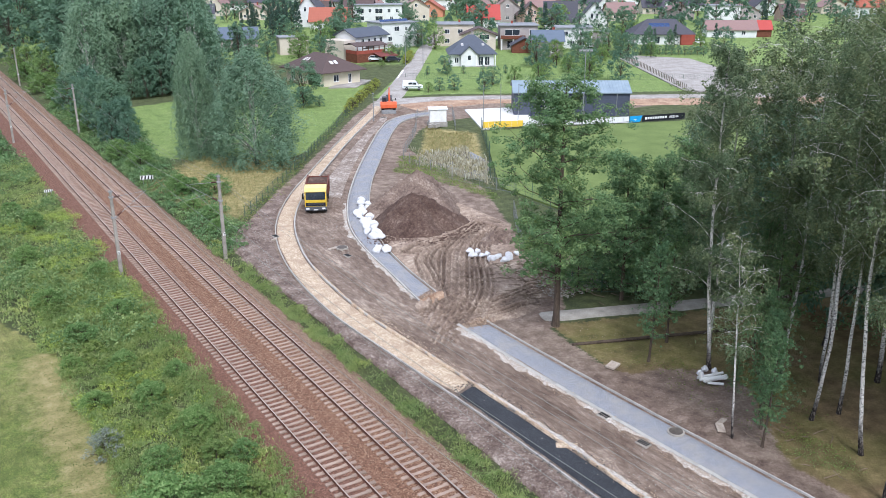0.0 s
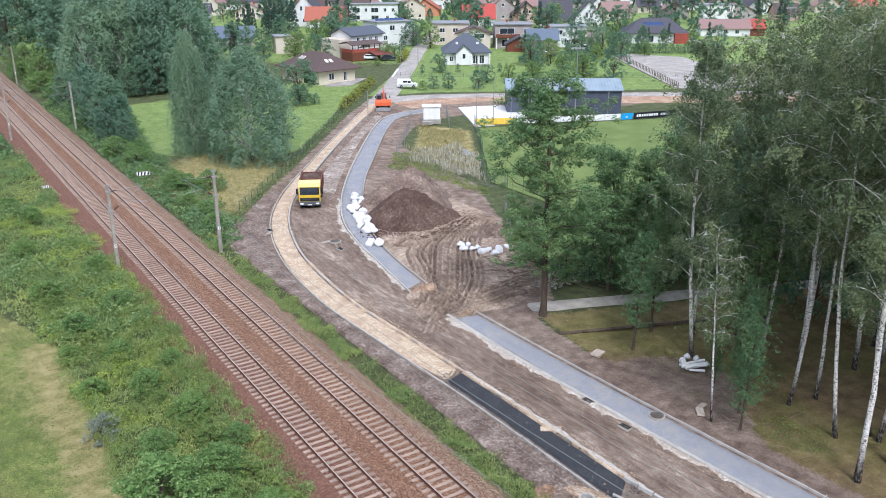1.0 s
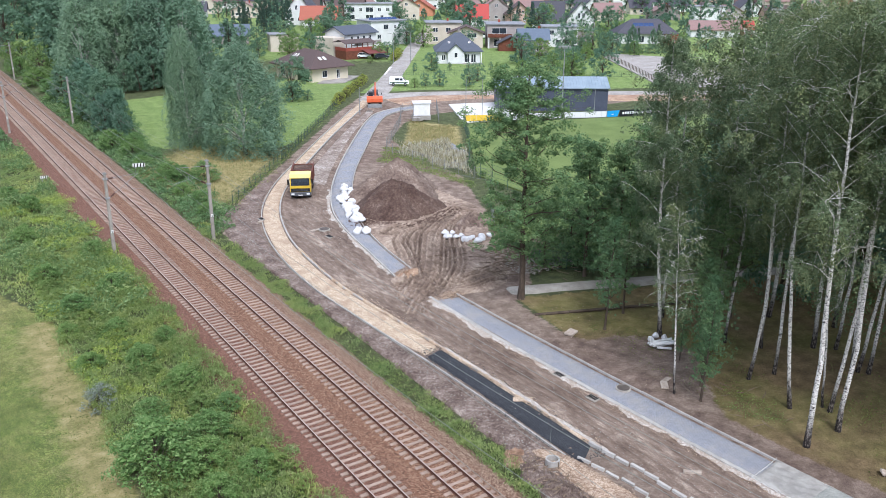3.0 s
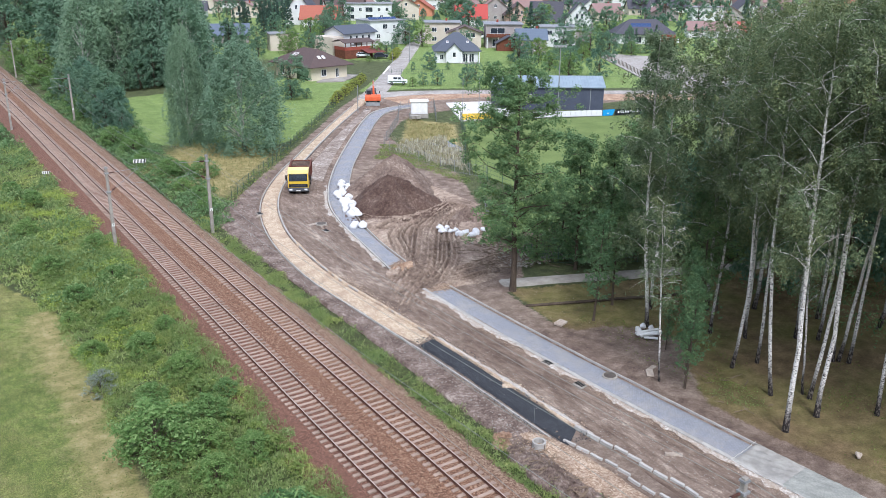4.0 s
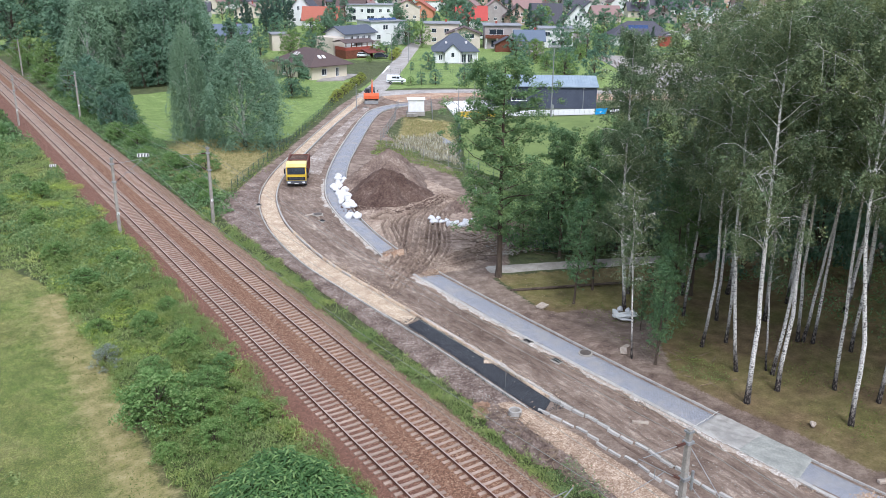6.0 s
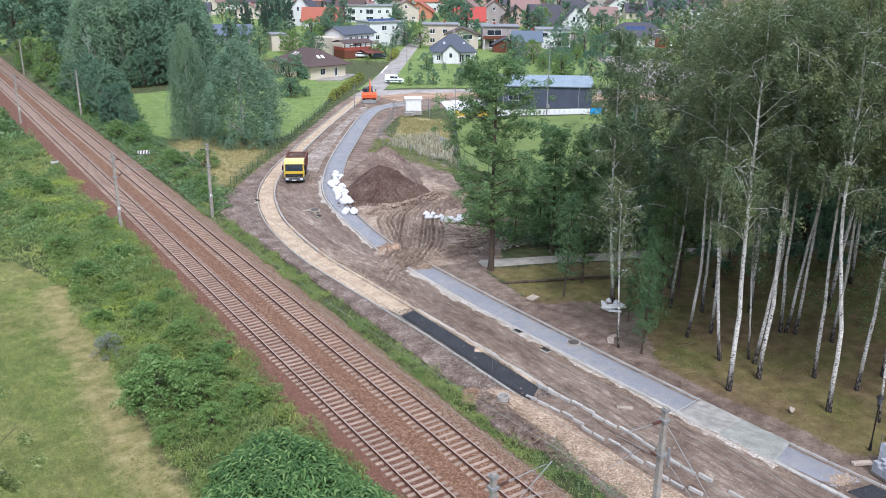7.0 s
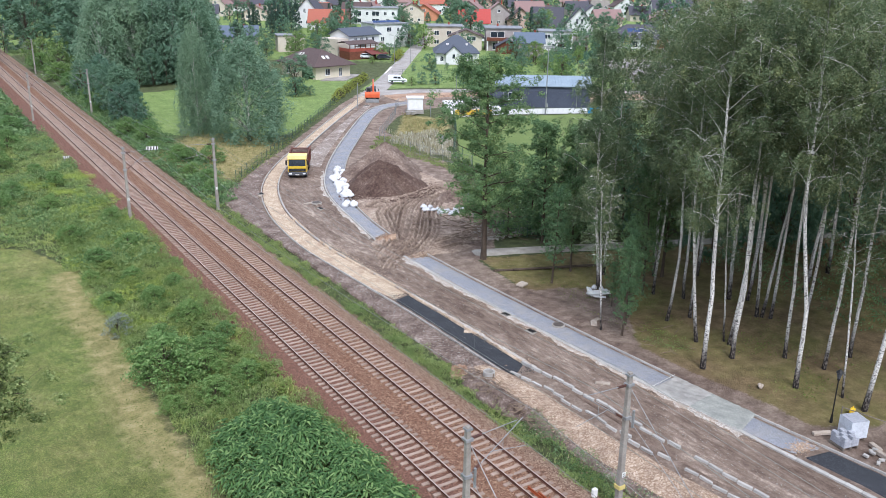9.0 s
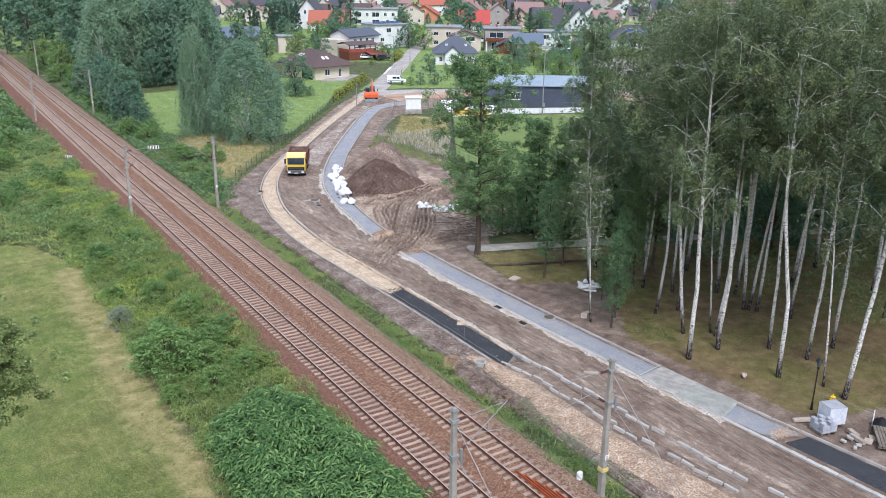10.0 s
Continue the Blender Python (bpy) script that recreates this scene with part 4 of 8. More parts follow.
def merge(pieces):
    vs, fs, o = [], [], 0
    for v, f in pieces:
        vs.append(np.asarray(v)), fs.extend((np.asarray(f) + o).tolist())
        o += len(v)
    return np.concatenate(vs), fs


def crown_leaves(rng, centre, size, per, squash, leaf, slim):
    """Rounded clumps of leaves that face outwards and up."""
    at = np.repeat(centre, per, axis=0)
    n = len(at)
    d = rng.standard_normal((n, 3))
    d[:, 2] += 0.35
    d /= np.linalg.norm(d, axis=1)[:, None] + 1e-9
    r = np.repeat(size, per)[:, None] * rng.uniform(0, 1, (n, 1)) ** 0.45
    return leaves(rng, at + d * r * (1, 1, squash), leaf, 0.5, 0.15, slim, d + (0, 0, 0.55), 0.3 if leaf < 0.3 else 0.14)


def hanging_leaves(rng, centre, size, strands, per, leaf, slim, drop):
    """Sprays of thin twigs that arch outwards from every centre and hang, with leaves all along."""
    at = np.repeat(centre, strands, axis=0)
    m = len(at)
    a = rng.uniform(0, 2 * np.pi, m)
    side = np.stack([np.cos(a), np.sin(a), np.zeros(m)], 1)
    wide = np.repeat(size, strands) * rng.uniform(0.3, 1.0, m)
    fall = np.repeat(size, strands) * drop * rng.uniform(0.5, 1.3, m)
    u = rng.uniform(0, 1, (m, per))
    p = at[:, None, :] + side[:, None, :] * (wide[:, None] * u ** 0.55)[..., None]
    p[..., 2] += (0.25 * wide[:, None] * np.sin(np.pi * np.minimum(1, u * 1.6)) - fall[:, None] * u ** 1.4)
    p = p.reshape(-1, 3) + rng.standard_normal((m * per, 3)) * np.repeat(size, strands * per)[:, None] * 0.17
    out = np.repeat(side, per, axis=0) * 0.8 + (0, 0, 0.75)
    return leaves(rng, p, leaf, 0.5, 0.8, slim, out, 0.34 if leaf < 0.2 else 0.16)


def dome(style, rel):
    """Half-width of a dense crown at a share of its height."""
    if style == "willow":
        return np.sqrt(np.clip(1 - rel ** 2.2, 0, 1)) * (0.82 + 0.18 * np.clip(rel / 0.3, 0, 1))
    if style == "bush":
        return np.sqrt(np.clip(1 - rel ** 2, 0, 1)) * (0.8 + 0.2 * np.clip(rel / 0.25, 0, 1))
    return np.sqrt(np.clip(1 - ((rel - 0.4) / 0.62) ** 2, 0.02, 1))


def trunk_spine(rng, height, lean):
    """A gently bent trunk; lean: sideways shift at 6 and at 12 m."""
    hs = np.linspace(0, height * 0.97, 14)
    bend = np.cumsum(rng.normal(0, 0.04, (14, 2)), axis=0) * (height / 20)
    bend -= bend[0]
    if lean is None:
        tilt = rng.normal(0, 0.035, 2)
        x, y = hs * tilt[0], hs * tilt[1]
    else:
        bend *= 0.9
        s = np.interp(hs, [0, 6, 12, 30], [0, lean[0], lean[1], lean[1] + (lean[1] - lean[0])])
        x, y = s * 0.841, s * -0.541
    return hs, np.stack([x + bend[:, 0], y + bend[:, 1], hs - 0.3], 1)


def tree_parts(seed, height, low, radius, count, leaf, style, twigs=True, lean=None, thick=1.0):
    """Trunk and crown of one tree: low is the share of bare trunk. Returns two (vertices, faces)."""
    rng = np.random.default_rng(seed)
    hs, spine = trunk_spine(rng, height, lean)
    on = lambda z: np.array([np.interp(z, hs, spine[:, j]) for j in range(3)])
    r0 = thick * height * {"birch": 0.0056, "oak": 0.013}.get(style, 0.013)
    rad = r0 * (1 - hs / (height * 1.02)) ** 0.8 + 0.015
    rad[0] *= 1.35
    wood = [tube(spine, rad, 8 if twigs else 6)]
    if style == "conifer":
        k = count // 24
        rel = rng.uniform(0, 1, k) ** 0.75
        a, q = rng.uniform(0, 2 * np.pi, k), rng.uniform(0.45, 1.0, k)
        w = radius * (1.03 - rel) * q
        c = np.stack([w * np.cos(a), w * np.sin(a), height * (low + (1 - low) * rel) - 0.22 * w], 1)
        return merge(wood), crown_leaves(rng, c, 0.18 * radius + 0.1 * w, 24, 0.4, leaf, 0.25)
    if style not in ("birch", "oak"):
        per = 40 if count > 3000 else 26
        k = max(14, count // per)
        rel = rng.uniform(0, 1, k) ** 0.9
        a = rng.uniform(0, 2 * np.pi, k)
        lobes = 1 + 0.17 * np.sin(3 * a + seed) * np.cos(4 * rel + seed) + 0.13 * np.sin(5 * a + 7 * rel + 2 * seed) + 0.09 * np.sin(9 * a - 11 * rel)
        w = radius * dome(style, rel) * lobes * rng.uniform(0.0, 1.0, k) ** 0.22
        c = np.stack([w * np.cos(a), w * np.sin(a), height * (low + (0.97 - low) * rel) * (1 + 0.06 * np.sin(2 * a + seed) * rel)], 1)
        c[:, :2] += np.stack([np.interp(c[:, 2], hs, spine[:, j]) for j in (0, 1)], 1)
        for j in range(0, k if radius > 1 else 0, max(1, k // 26)):
            z = c[j, 2] * rng.uniform(0.3, 0.75)
            p = on(z)
            mid = p * 0.5 + c[j] * 0.5 + (0, 0, 0.06 * height)
            wood.append(tube(np.array([p, mid, c[j]]), [0.3 * r0 + 0.01, 0.18 * r0 + 0.008, 0.008], 5 if twigs else 4))
        size = radius * rng.uniform(0.13, 0.25, k)
        if style == "willow" and leaf < 0.45:
            return merge(wood), hanging_leaves(rng, c, size * 1.25, 5, per // 5, leaf, 0.22, 1.9)
        c[:, 2] = np.maximum(c[:, 2], size * 0.4)
        return merge(wood), crown_leaves(rng, c, size, per, 0.7, leaf, 0.33)
    limbs, each = (28, 16) if style == "birch" else (40, 15)
    spots, size = [], []
    for k in range(limbs):
        q = (k + rng.uniform(0, 1)) / limbs
        z = height * (low + (0.97 - low) * q ** 0.9)
        at = on(z)
        ang = k * 2.4 + rng.normal(0, 0.5)
        rel = (z / height - low) / (1 - low)
        if style == "birch":
            reach, up, droop = radius * (0.3 + 0.9 * np.sin(np.pi * min(1, rel * 0.8 + 0.16))) * rng.uniform(0.6, 1.2), 1.15, 0.55
        else:
            reach, up, droop = radius * (0.3 + 0.85 * np.sin(np.pi * min(1, rel * 0.8 + 0.2))) * rng.uniform(0.5, 1.25), 0.5, 0.12
        u = np.linspace(0, 1, 7)
        side = np.array([np.cos(ang), np.sin(ang), 0])
        pts = at + side * (reach * u)[:, None] + np.array([0, 0, 1]) * (reach * (up * u - droop * u ** 2))[:, None] + np.cumsum(rng.normal(0, 0.05 * reach, (7, 3)), axis=0) * u[:, None]
        if twigs or k % 2 == 0:
            wood.append(tube(pts, np.maximum(0.009, np.interp(z, hs, rad) * 0.32 * (1 - u * 0.85)), 5 if twigs else 3))
        for b in range(each):
            w0 = rng.uniform(0.25, 1.0)
            p0 = np.array([np.interp(w0, u, pts[:, j]) for j in range(3)])
            off = rng.normal(0, 0.24 * reach, 3) * (1, 1, 0.6)
            if style == "birch":
                off[2] -= 0.1 * reach
            spots.append(p0 + off), size.append(rng.uniform(0.6, 1.3))
            if twigs and b % 3 == 0:
                wood.append(tube(np.array([p0, p0 + off * 0.5 + (0, 0, 0.06 * reach), p0 + off]), [0.016, 0.01, 0.005], 3))
    spots, size = np.array(spots), np.array(size)
    per = max(10, count // len(spots))
    if style == "birch":
        return merge(wood), hanging_leaves(rng, spots, size * (0.26 + 0.12 * radius), 6, max(2, per // 6), leaf, 0.3, 1.35)
    return merge(wood), crown_leaves(rng, spots, size * 0.15 * radius, per, 0.65, leaf, 0.34)


KINDS = {}


def tree_kind(key, variants, height, low, radius, count, leaf, style, bark, leafmat):
    out = []
    for k in range(variants):
        (wv, wf), (lv, lf) = tree_parts(len(KINDS) * 50 + k, height, low, radius, count, leaf, style, count > 8500)
        out.append((raw_mesh("trunk", wv, wf, M[bark], True), raw_mesh("crown", lv, lf, M[leafmat])))
    KINDS[key] = (out, height)


def plant(key, x, y, height, label, wide=1.0, turn=None, name="tree", group="", category="tree", pick=None):
    meshes, h0 = KINDS[key]
    rng = random.Random(int(x * 37 + y * 101))
    tr, cr = meshes[rng.randrange(len(meshes)) if pick is None else pick % len(meshes)]
    s = height / h0
    z = float(land(x, y))
    t = thing(name, label, category, pose(x, y, z, 0, 0, rng.uniform(0, 360) if turn is None else turn) @ Matrix.Diagonal((s * wide, s * wide, s, 1)), group)
    part("trunk", tr, None, t)
    part("crown", cr, None, t)
    return t


def birch(x, y, h, lean6, lean12, low=0.42, radius=3.1, count=29000, thick=0.85, label="birch with a white black-flecked trunk and drooping crown"):
    """A birch of its own shape, leaning as it stands in the grove."""
    (wv, wf), (lv, lf) = tree_parts(int(x * 10 + y * 101), h, low, radius, count, 0.13, "birch", True, (lean6, lean12), thick)
    t = thing("tree", label, "tree", pose(x, y, float(land(x, y))), "birch grove")
    part("trunk", raw_mesh("trunk", wv, wf, M["birchbark"], True), None, t)
    part("crown", raw_mesh("crown", lv, lf, M["birchleaf"]), None, t)


tree_kind("birch", 4, 24, 0.40, 3.2, 14000, 0.19, "birch", "birchbark", "birchleaf")
tree_kind("oak", 1, 19, 0.2, 4.0, 46000, 0.165, "oak", "bark", "oakleaf")
tree_kind("sapling", 2, 14, 0.2, 2.4, 9000, 0.18, "oak", "bark", "oakleaf")
tree_kind("midtree", 2, 13, 0.06, 3.1, 20000, 0.19, "oak", "bark", "oakleaf")
tree_kind("willow", 3, 15, 0.02, 4.4, 34000, 0.27, "willow", "birchbark", "willowleaf")
tree_kind("broad", 3, 14, 0.06, 5.2, 7500, 0.46, "broad", "bark", "darkleaf")
tree_kind("copse", 3, 15, 0.05, 4.4, 13000, 0.4, "willow", "birchbark", "willowleaf")
tree_kind("garden", 3, 5, 0.12, 2.2, 2600, 0.22, "broad", "bark", "freshleaf")
tree_kind("gardendark", 2, 5, 0.08, 2.4, 2600, 0.22, "broad", "bark", "darkleaf")
tree_kind("shrub", 3, 2.6, 0.02, 1.7, 6400, 0.115, "bush", "bark", "shrubleaf")
tree_kind("clump", 2, 1.2, 0.02, 0.8, 1500, 0.11, "bush", "bark", "weed")
tree_kind("conifer", 2, 9, 0.03, 2.2, 2200, 0.36, "conifer", "bark", "conifer")
tree_kind("yellow", 2, 1.8, 0.03, 1.1, 1300, 0.14, "bush", "bark", "yellowbush")
tree_kind("far", 3, 12, 0.08, 4.6, 2000, 0.62, "broad", "bark", "darkleaf")
tree_kind("nearleaf", 1, 18, 0.74, 2.15, 60000, 0.1, "oak", "bark", "nearoak")
tree_kind("greyshrub", 1, 2, 0.02, 1.2, 3000, 0.09, "bush", "bark", "greyleaf")

plant("oak", 24.2, 42.4, 20.0, "tall green oak with a bare straight trunk by the grove", 1.0, 40)
BL = "birch with a white black-flecked trunk and drooping crown"
# the birch grove: place, height, sideways shift of the trunk at 6 and 12 m
birch(28.8, 30.8, 23.5, -0.75, -0.9, 0.24, 2.3, 44000, 1.1, "narrow birch with foliage hanging low along its white trunk")
birch(22.5, 23.6, 13.5, -0.5, -0.9, 0.42, 1.4, 7000, 0.85, "slim young birch at the edge of the grove")
birch(32.0, 27.2, 23.5, 0.15, 0.2, 0.3, 3.2)
birch(33.6, 25.1, 24.5, -0.1, -0.2, 0.3, 3.2)
birch(28.6, 22.4, 25.0, 0.6, 0.4, 0.4, 2.9)
birch(30.8, 21.9, 24.0, 0.0, -0.2)
birch(27.6, 18.3, 26.0, -0.7, -1.4, 0.44)
birch(24.4, 14.9, 26.5, 0.1, -0.25, 0.38, 3.5, 40000, 1.15, "stout birch with a white black-flecked trunk and drooping crown")
birch(29.5, 17.2, 17.0, -0.6, -1.2, 0.4, 1.3, 6000, 0.7, "slim young birch among taller birches")
birch(27.6, 14.9, 27.0, 0.2, -0.05, 0.5, 3.2, 34000, 1.0)
birch(29.3, 16.6, 26.0, 0.45, 0.5, 0.52, 2.9)
birch(35.8, 19.1, 26.5, -0.33, -0.1, 0.52, 2.9)
birch(36.1, 18.9, 26.0, 0.6, 1.0, 0.52, 2.9)
birch(36.5, 18.3, 26.0, 0.2, 0.35, 0.52, 2.9)
birch(38.1, 21.9, 25.5, 0.3, 0.05, 0.52, 2.9)
birch(31.1, 12.9, 26.0, -0.2, -0.3, 0.52, 2.9)
birch(27.7, 9.5, 27.5, -0.25, -1.35, 0.5, 3.4, 38000, 1.02, "stout birch with a white black-flecked trunk and drooping crown")
birch(37.6, 15.8, 26.5, 0.2, 0.1, 0.52, 2.9)
birch(31.9, 10.2, 26.5, 0.2, 0.3, 0.52, 2.9)
birch(29.2, 6.9, 19.0, -0.5, -1.0, 0.45, 1.5, 8000, 0.65, "slim young birch among taller birches")
birch(35.4, 10.4, 26.5, 0.05, -0.1, 0.52, 2.9)
birch(28.8, 5.1, 27.0, 0.45, 0.85, 0.42, 3.2, 36000, 1.05, "stout leaning birch with a white trunk and drooping crown")
for x, y, h in ((41.8, 24.4, 25), (44.7, 11.8, 26), (31.5, 2.0, 26), (35, 3.5, 27), (40, 6.5, 26), (48, 15, 27), (46, 3, 27), (52, 8, 27), (39.0, 28.5, 25), (44.0, 20.5, 26), (50.5, 22.5, 26), (37.0, 23.0, 25), (56, 16, 27), (31.6, 33.2, 21), (35.5, 30.5, 24)):
    plant("birch", x, y, h, BL, 1.1, group="birch grove")
for x, y, h in ((25.9, 33.9, 9.5), (23.2, 22.0, 8), (24.9, 23.4, 8.5), (26.4, 24.6, 9), (31, 27.5, 11), (34.0, 31.0, 11), (38, 33, 13), (29.5, 35.5, 9.5), (36, 30, 14), (26.8, 27.0, 4.2)):
    plant("sapling", x, y, h, "slender green oak sapling among the birches", 0.8, group="grove undergrowth")
for x, y, h in ((32.6, 43.6, 13.0), (36.2, 43.2, 12.4), (30.6, 47.0, 6.5), (39.4, 42.6, 13.5), (34.2, 47.5, 8)):
    plant("midtree", x, y, h, "bushy dark green oak behind the concrete footpath", 0.95, group="grove undergrowth")
for x, y, h in ((43, 42.5, 11), (49, 39, 15), (56, 37, 15), (46, 47, 13), (54, 45, 15), (63, 36, 16), (44, 31, 16), (51, 28, 17), (59, 26, 18), (68, 28, 18), (62, 14, 22), (74, 20, 22), (80, 30, 20), (58, 1, 24), (72, 4, 24), (86, 12, 22)):
    plant("broad", x, y, h, "dark green broadleaf tree at the back of the grove", 0.62, group="trees behind the grove")
for k in range(18):
    x, y = 60 + (k % 9) * 9 + (k * 37 % 5), 40 - (k % 9) * 3.4 + (k // 9) * 13 + (k * 53 % 6)
    if inside(np.array([x]), np.array([y]), PITCH)[0] < -1 or y < 48:
        plant("broad", x, y, 15 + k % 5, "dense dark tree of the wood by the pitch", 0.75, group="trees behind the grove")
# meadow and copse beyond the railway
plant("willow", 18.8, 115.8, 17.5, "tall pale birch with a slender trunk on the meadow", 0.62)
plant("willow", 24.4, 107.5, 16.2, "broad grey-green weeping tree on the meadow", 1.22, 20)
plant("willow", 20.6, 117.5, 14.0, "grey-green tree behind the meadow birch", 0.7)
plant("broad", 33, 120, 9.5, "dark round tree at the meadow's edge", 0.6)
for k in range(30):
    x, y = 17 + (k % 5) * 5.6 + (k * 31 % 4) + (k // 5) * 1.5, 180 + (k // 5) * 11 + (k * 17 % 6)
    plant("copse" if k < 10 else "broad" if k < 15 else "far", x, y, 19 + (k * 7 % 6), "tall grey-green drooping tree of the dense copse" if k < 10 else "tall dark tree of the dense copse", 0.95, group="copse beyond the railway")
for k in range(5):
    plant("broad", 24 + k * 3.3, 175.5 + (k * 7 % 3), 7 + k % 3, "low dark tree at the foot of the copse", 0.7, group="copse beyond the railway")
for x, y, h in ((12.6, 204, 6.5), (13.5, 212, 8), (11.8, 226, 7), (15.5, 197, 5.5), (10.8, 240, 6)):
    plant("garden", x, y, h, "light green bush beside the railway", 0.95, name="bush", group="bushes beside the railway", category="bush")
for k in range(34):
    x, y = 13 + (k % 7) * 8 + (k * 29 % 5), 262 + (k // 7) * 46 + (k * 19 % 13)
    plant("far", x, y, 15 + k % 6, "dark tree of the far wood", 1.0, group="far wood")
for k in range(40):
    x, y = -34 + (k % 8) * 5.5 + (k * 29 % 4), 230 + (k // 8) * 24 + (k * 19 % 9)
    if not -5 < x < 9:
        plant("far", x, y, 15 + k % 6, "dark tree of the far wood", 0.85, group="far wood")
for x, y, h in ((10.5, 133, 6.5), (12.5, 138, 9), (12.3, 133, 7), (11.5, 144, 9), (13.2, 141, 8), (10.8, 152, 8), (13, 160, 9), (10.5, 168, 7), (11.8, 128, 4.5)):
    plant("broad", x, y, h, "dark round bush beside the railway", 0.85, name="bush", group="bushes beside the railway", category="bush")
for x, y, h in ((14.3, 95.5, 2.6), (10.6, 98, 2.4), (11.5, 97, 2.2), (9.2, 123, 2.8), (10.2, 115, 2.5), (12, 121, 2.2), (9.5, 107, 1.8), (9.8, 90, 1.6), (10.6, 86, 1.5), (9.6, 81, 1.4)):
    plant("shrub", x, y, h, "low green shrub beside the railway", 1.2, name="shrub", group="bushes beside the railway", category="shrub")
for k in range(16):
    plant("shrub", 9.6 + (k * 37 % 25) / 8, 146 + k * 5.6, 2.2 + (k * 7 % 4) * 0.6, "low green shrub beside the railway", 1.3, name="shrub", group="bushes beside the railway", category="shrub")
# left of the railway
for x, y, h in ((-8.9, 34.2, 3.7), (-6.5, 33, 2.2), (-5.2, 36, 2.0), (-6.0, 48.5, 1.8), (-4.7, 43, 1.9), (-8.0, 61, 2.0), (-6.3, 55, 1.5), (-4.3, 30.5, 1.8), (-9.3, 50, 1.5), (-3.6, 51, 1.4), (-7.6, 40.5, 1.7), (-3.2, 38.5, 1.3), (-9.6, 57, 1.3), (-4.6, 64, 1.8), (-9, 70, 2.0), (-4, 74, 1.8), (-7, 29.5, 1.9), (-9.8, 29.5, 1.3), (-12, 92, 2.2), (-8, 101, 2.0), (-8.9, 83, 2.2), (-14, 86, 2.5), (-6.5, 95, 2.0), (-12, 108, 3.0), (-18, 98, 2.4), (-9, 122, 3.2), (-7, 136, 3.0), (-16, 128, 4), (-23, 112, 4)):
    plant("shrub", x, y, h, "leafy green bush among weeds beside the railway", 1.15, name="shrub", group="bushes beside the railway", category="shrub")
for k in range(0, 46, 2):
    x, y = -2.9 - (k * 37 % 71) / 10.0, 27.5 + k * 0.95 + (k * 13 % 5) * 0.4
    plant("clump", x, y, 0.8 + (k * 7 % 5) * 0.16, "leafy clump of tall weeds beside the railway", 1.1, name="weed_clump", group="weed clumps beside the railway", category="weeds")
plant("nearleaf", -21.9, 6.2, 18.2, "dark green tree at the edge of the mown meadow", 1.0, 120)
plant("greyshrub", -10.1, 44.2, 1.9, "grey-green shrub at the meadow edge", 1.0, name="shrub", category="shrub")
# gardens of the town
for x, y, h, k in ((82.8, 150.8, 2.8, "gardendark"), (85.8, 149.5, 3.4, "gardendark"), (91, 145.5, 4.0, "gardendark"), (79.6, 150.2, 2.2, "garden"), (97.5, 151.5, 4.2, "gardendark"), (103, 150.5, 4.0, "garden"), (108, 148, 4.5, "garden"), (113, 152, 5, "gardendark"), (124.5, 138.5, 7, "gardendark"), (119, 143, 6.5, "garden"),
                   (123, 147, 7, "gardendark"), (124, 156, 4.5, "garden"), (132, 170, 6.5, "garden"), (138, 165, 4.5, "gardendark"), (146, 168, 4, "garden"), (128, 160, 4.5, "gardendark"), (117, 158, 3.5, "garden"), (134, 160, 4, "gardendark"), (141, 172, 4.5, "gardendark"), (150, 172, 4.5, "garden"), (156.7, 176.8, 8, "gardendark"), (160, 185, 8, "garden"), (98.5, 172.6, 4.5, "gardendark"), (152, 183, 7, "gardendark"), (136, 176, 6, "gardendark"),
                   (49.4, 147.5, 4, "gardendark"), (50.5, 150, 8.5, "gardendark"), (52.5, 147, 2.2, "gardendark"), (125.5, 230, 7.5, "gardendark"), (129.5, 234, 8, "gardendark"), (88, 222, 6.5, "gardendark"), (84, 226, 7, "garden"), (96, 238, 9, "garden"), (90, 245, 8, "gardendark"), (104, 246, 9, "gardendark"), (79, 240, 7, "gardendark"), (72, 236, 8, "gardendark"), (100.5, 204, 4.5, "garden"), (105, 206.5, 4, "gardendark"), (92, 193, 2, "garden"), (182, 232, 11, "gardendark"), (190, 240, 11, "garden"), (176, 222, 8, "conifer"), (185, 186, 6, "conifer"), (193, 185, 7, "conifer"), (206, 180, 7, "conifer")):
    plant(k, x, y, h, "garden tree with a dense round crown" if k != "conifer" else "dark green garden conifer", 1.0, name="garden_tree", group="garden trees", category="tree")
for k in range(170):
    a, b = 225 + (k // 16) * 26 + (k * 37 % 23), (k % 16 - 7.2) * 22 + (k * 53 % 17)
    if k % 5 == 0 and a < 300:
        b = -95 + (k * 7 % 40)
    p = Vector((-17, -5, 0)) + FWD * a + RGT * b
    near_street = abs((p - Vector((62, 141, 0))).dot(RGT)) < 7
    if not near_street and not (a < 285 and b > -40):
        plant(("conifer", "far", "far", "far")[k % 4], p.x, p.y, (10, 9, 7, 12)[k % 4] + k % 3, "dark tree among the houses of the town", 0.9, group="trees of the town", name="town_tree")
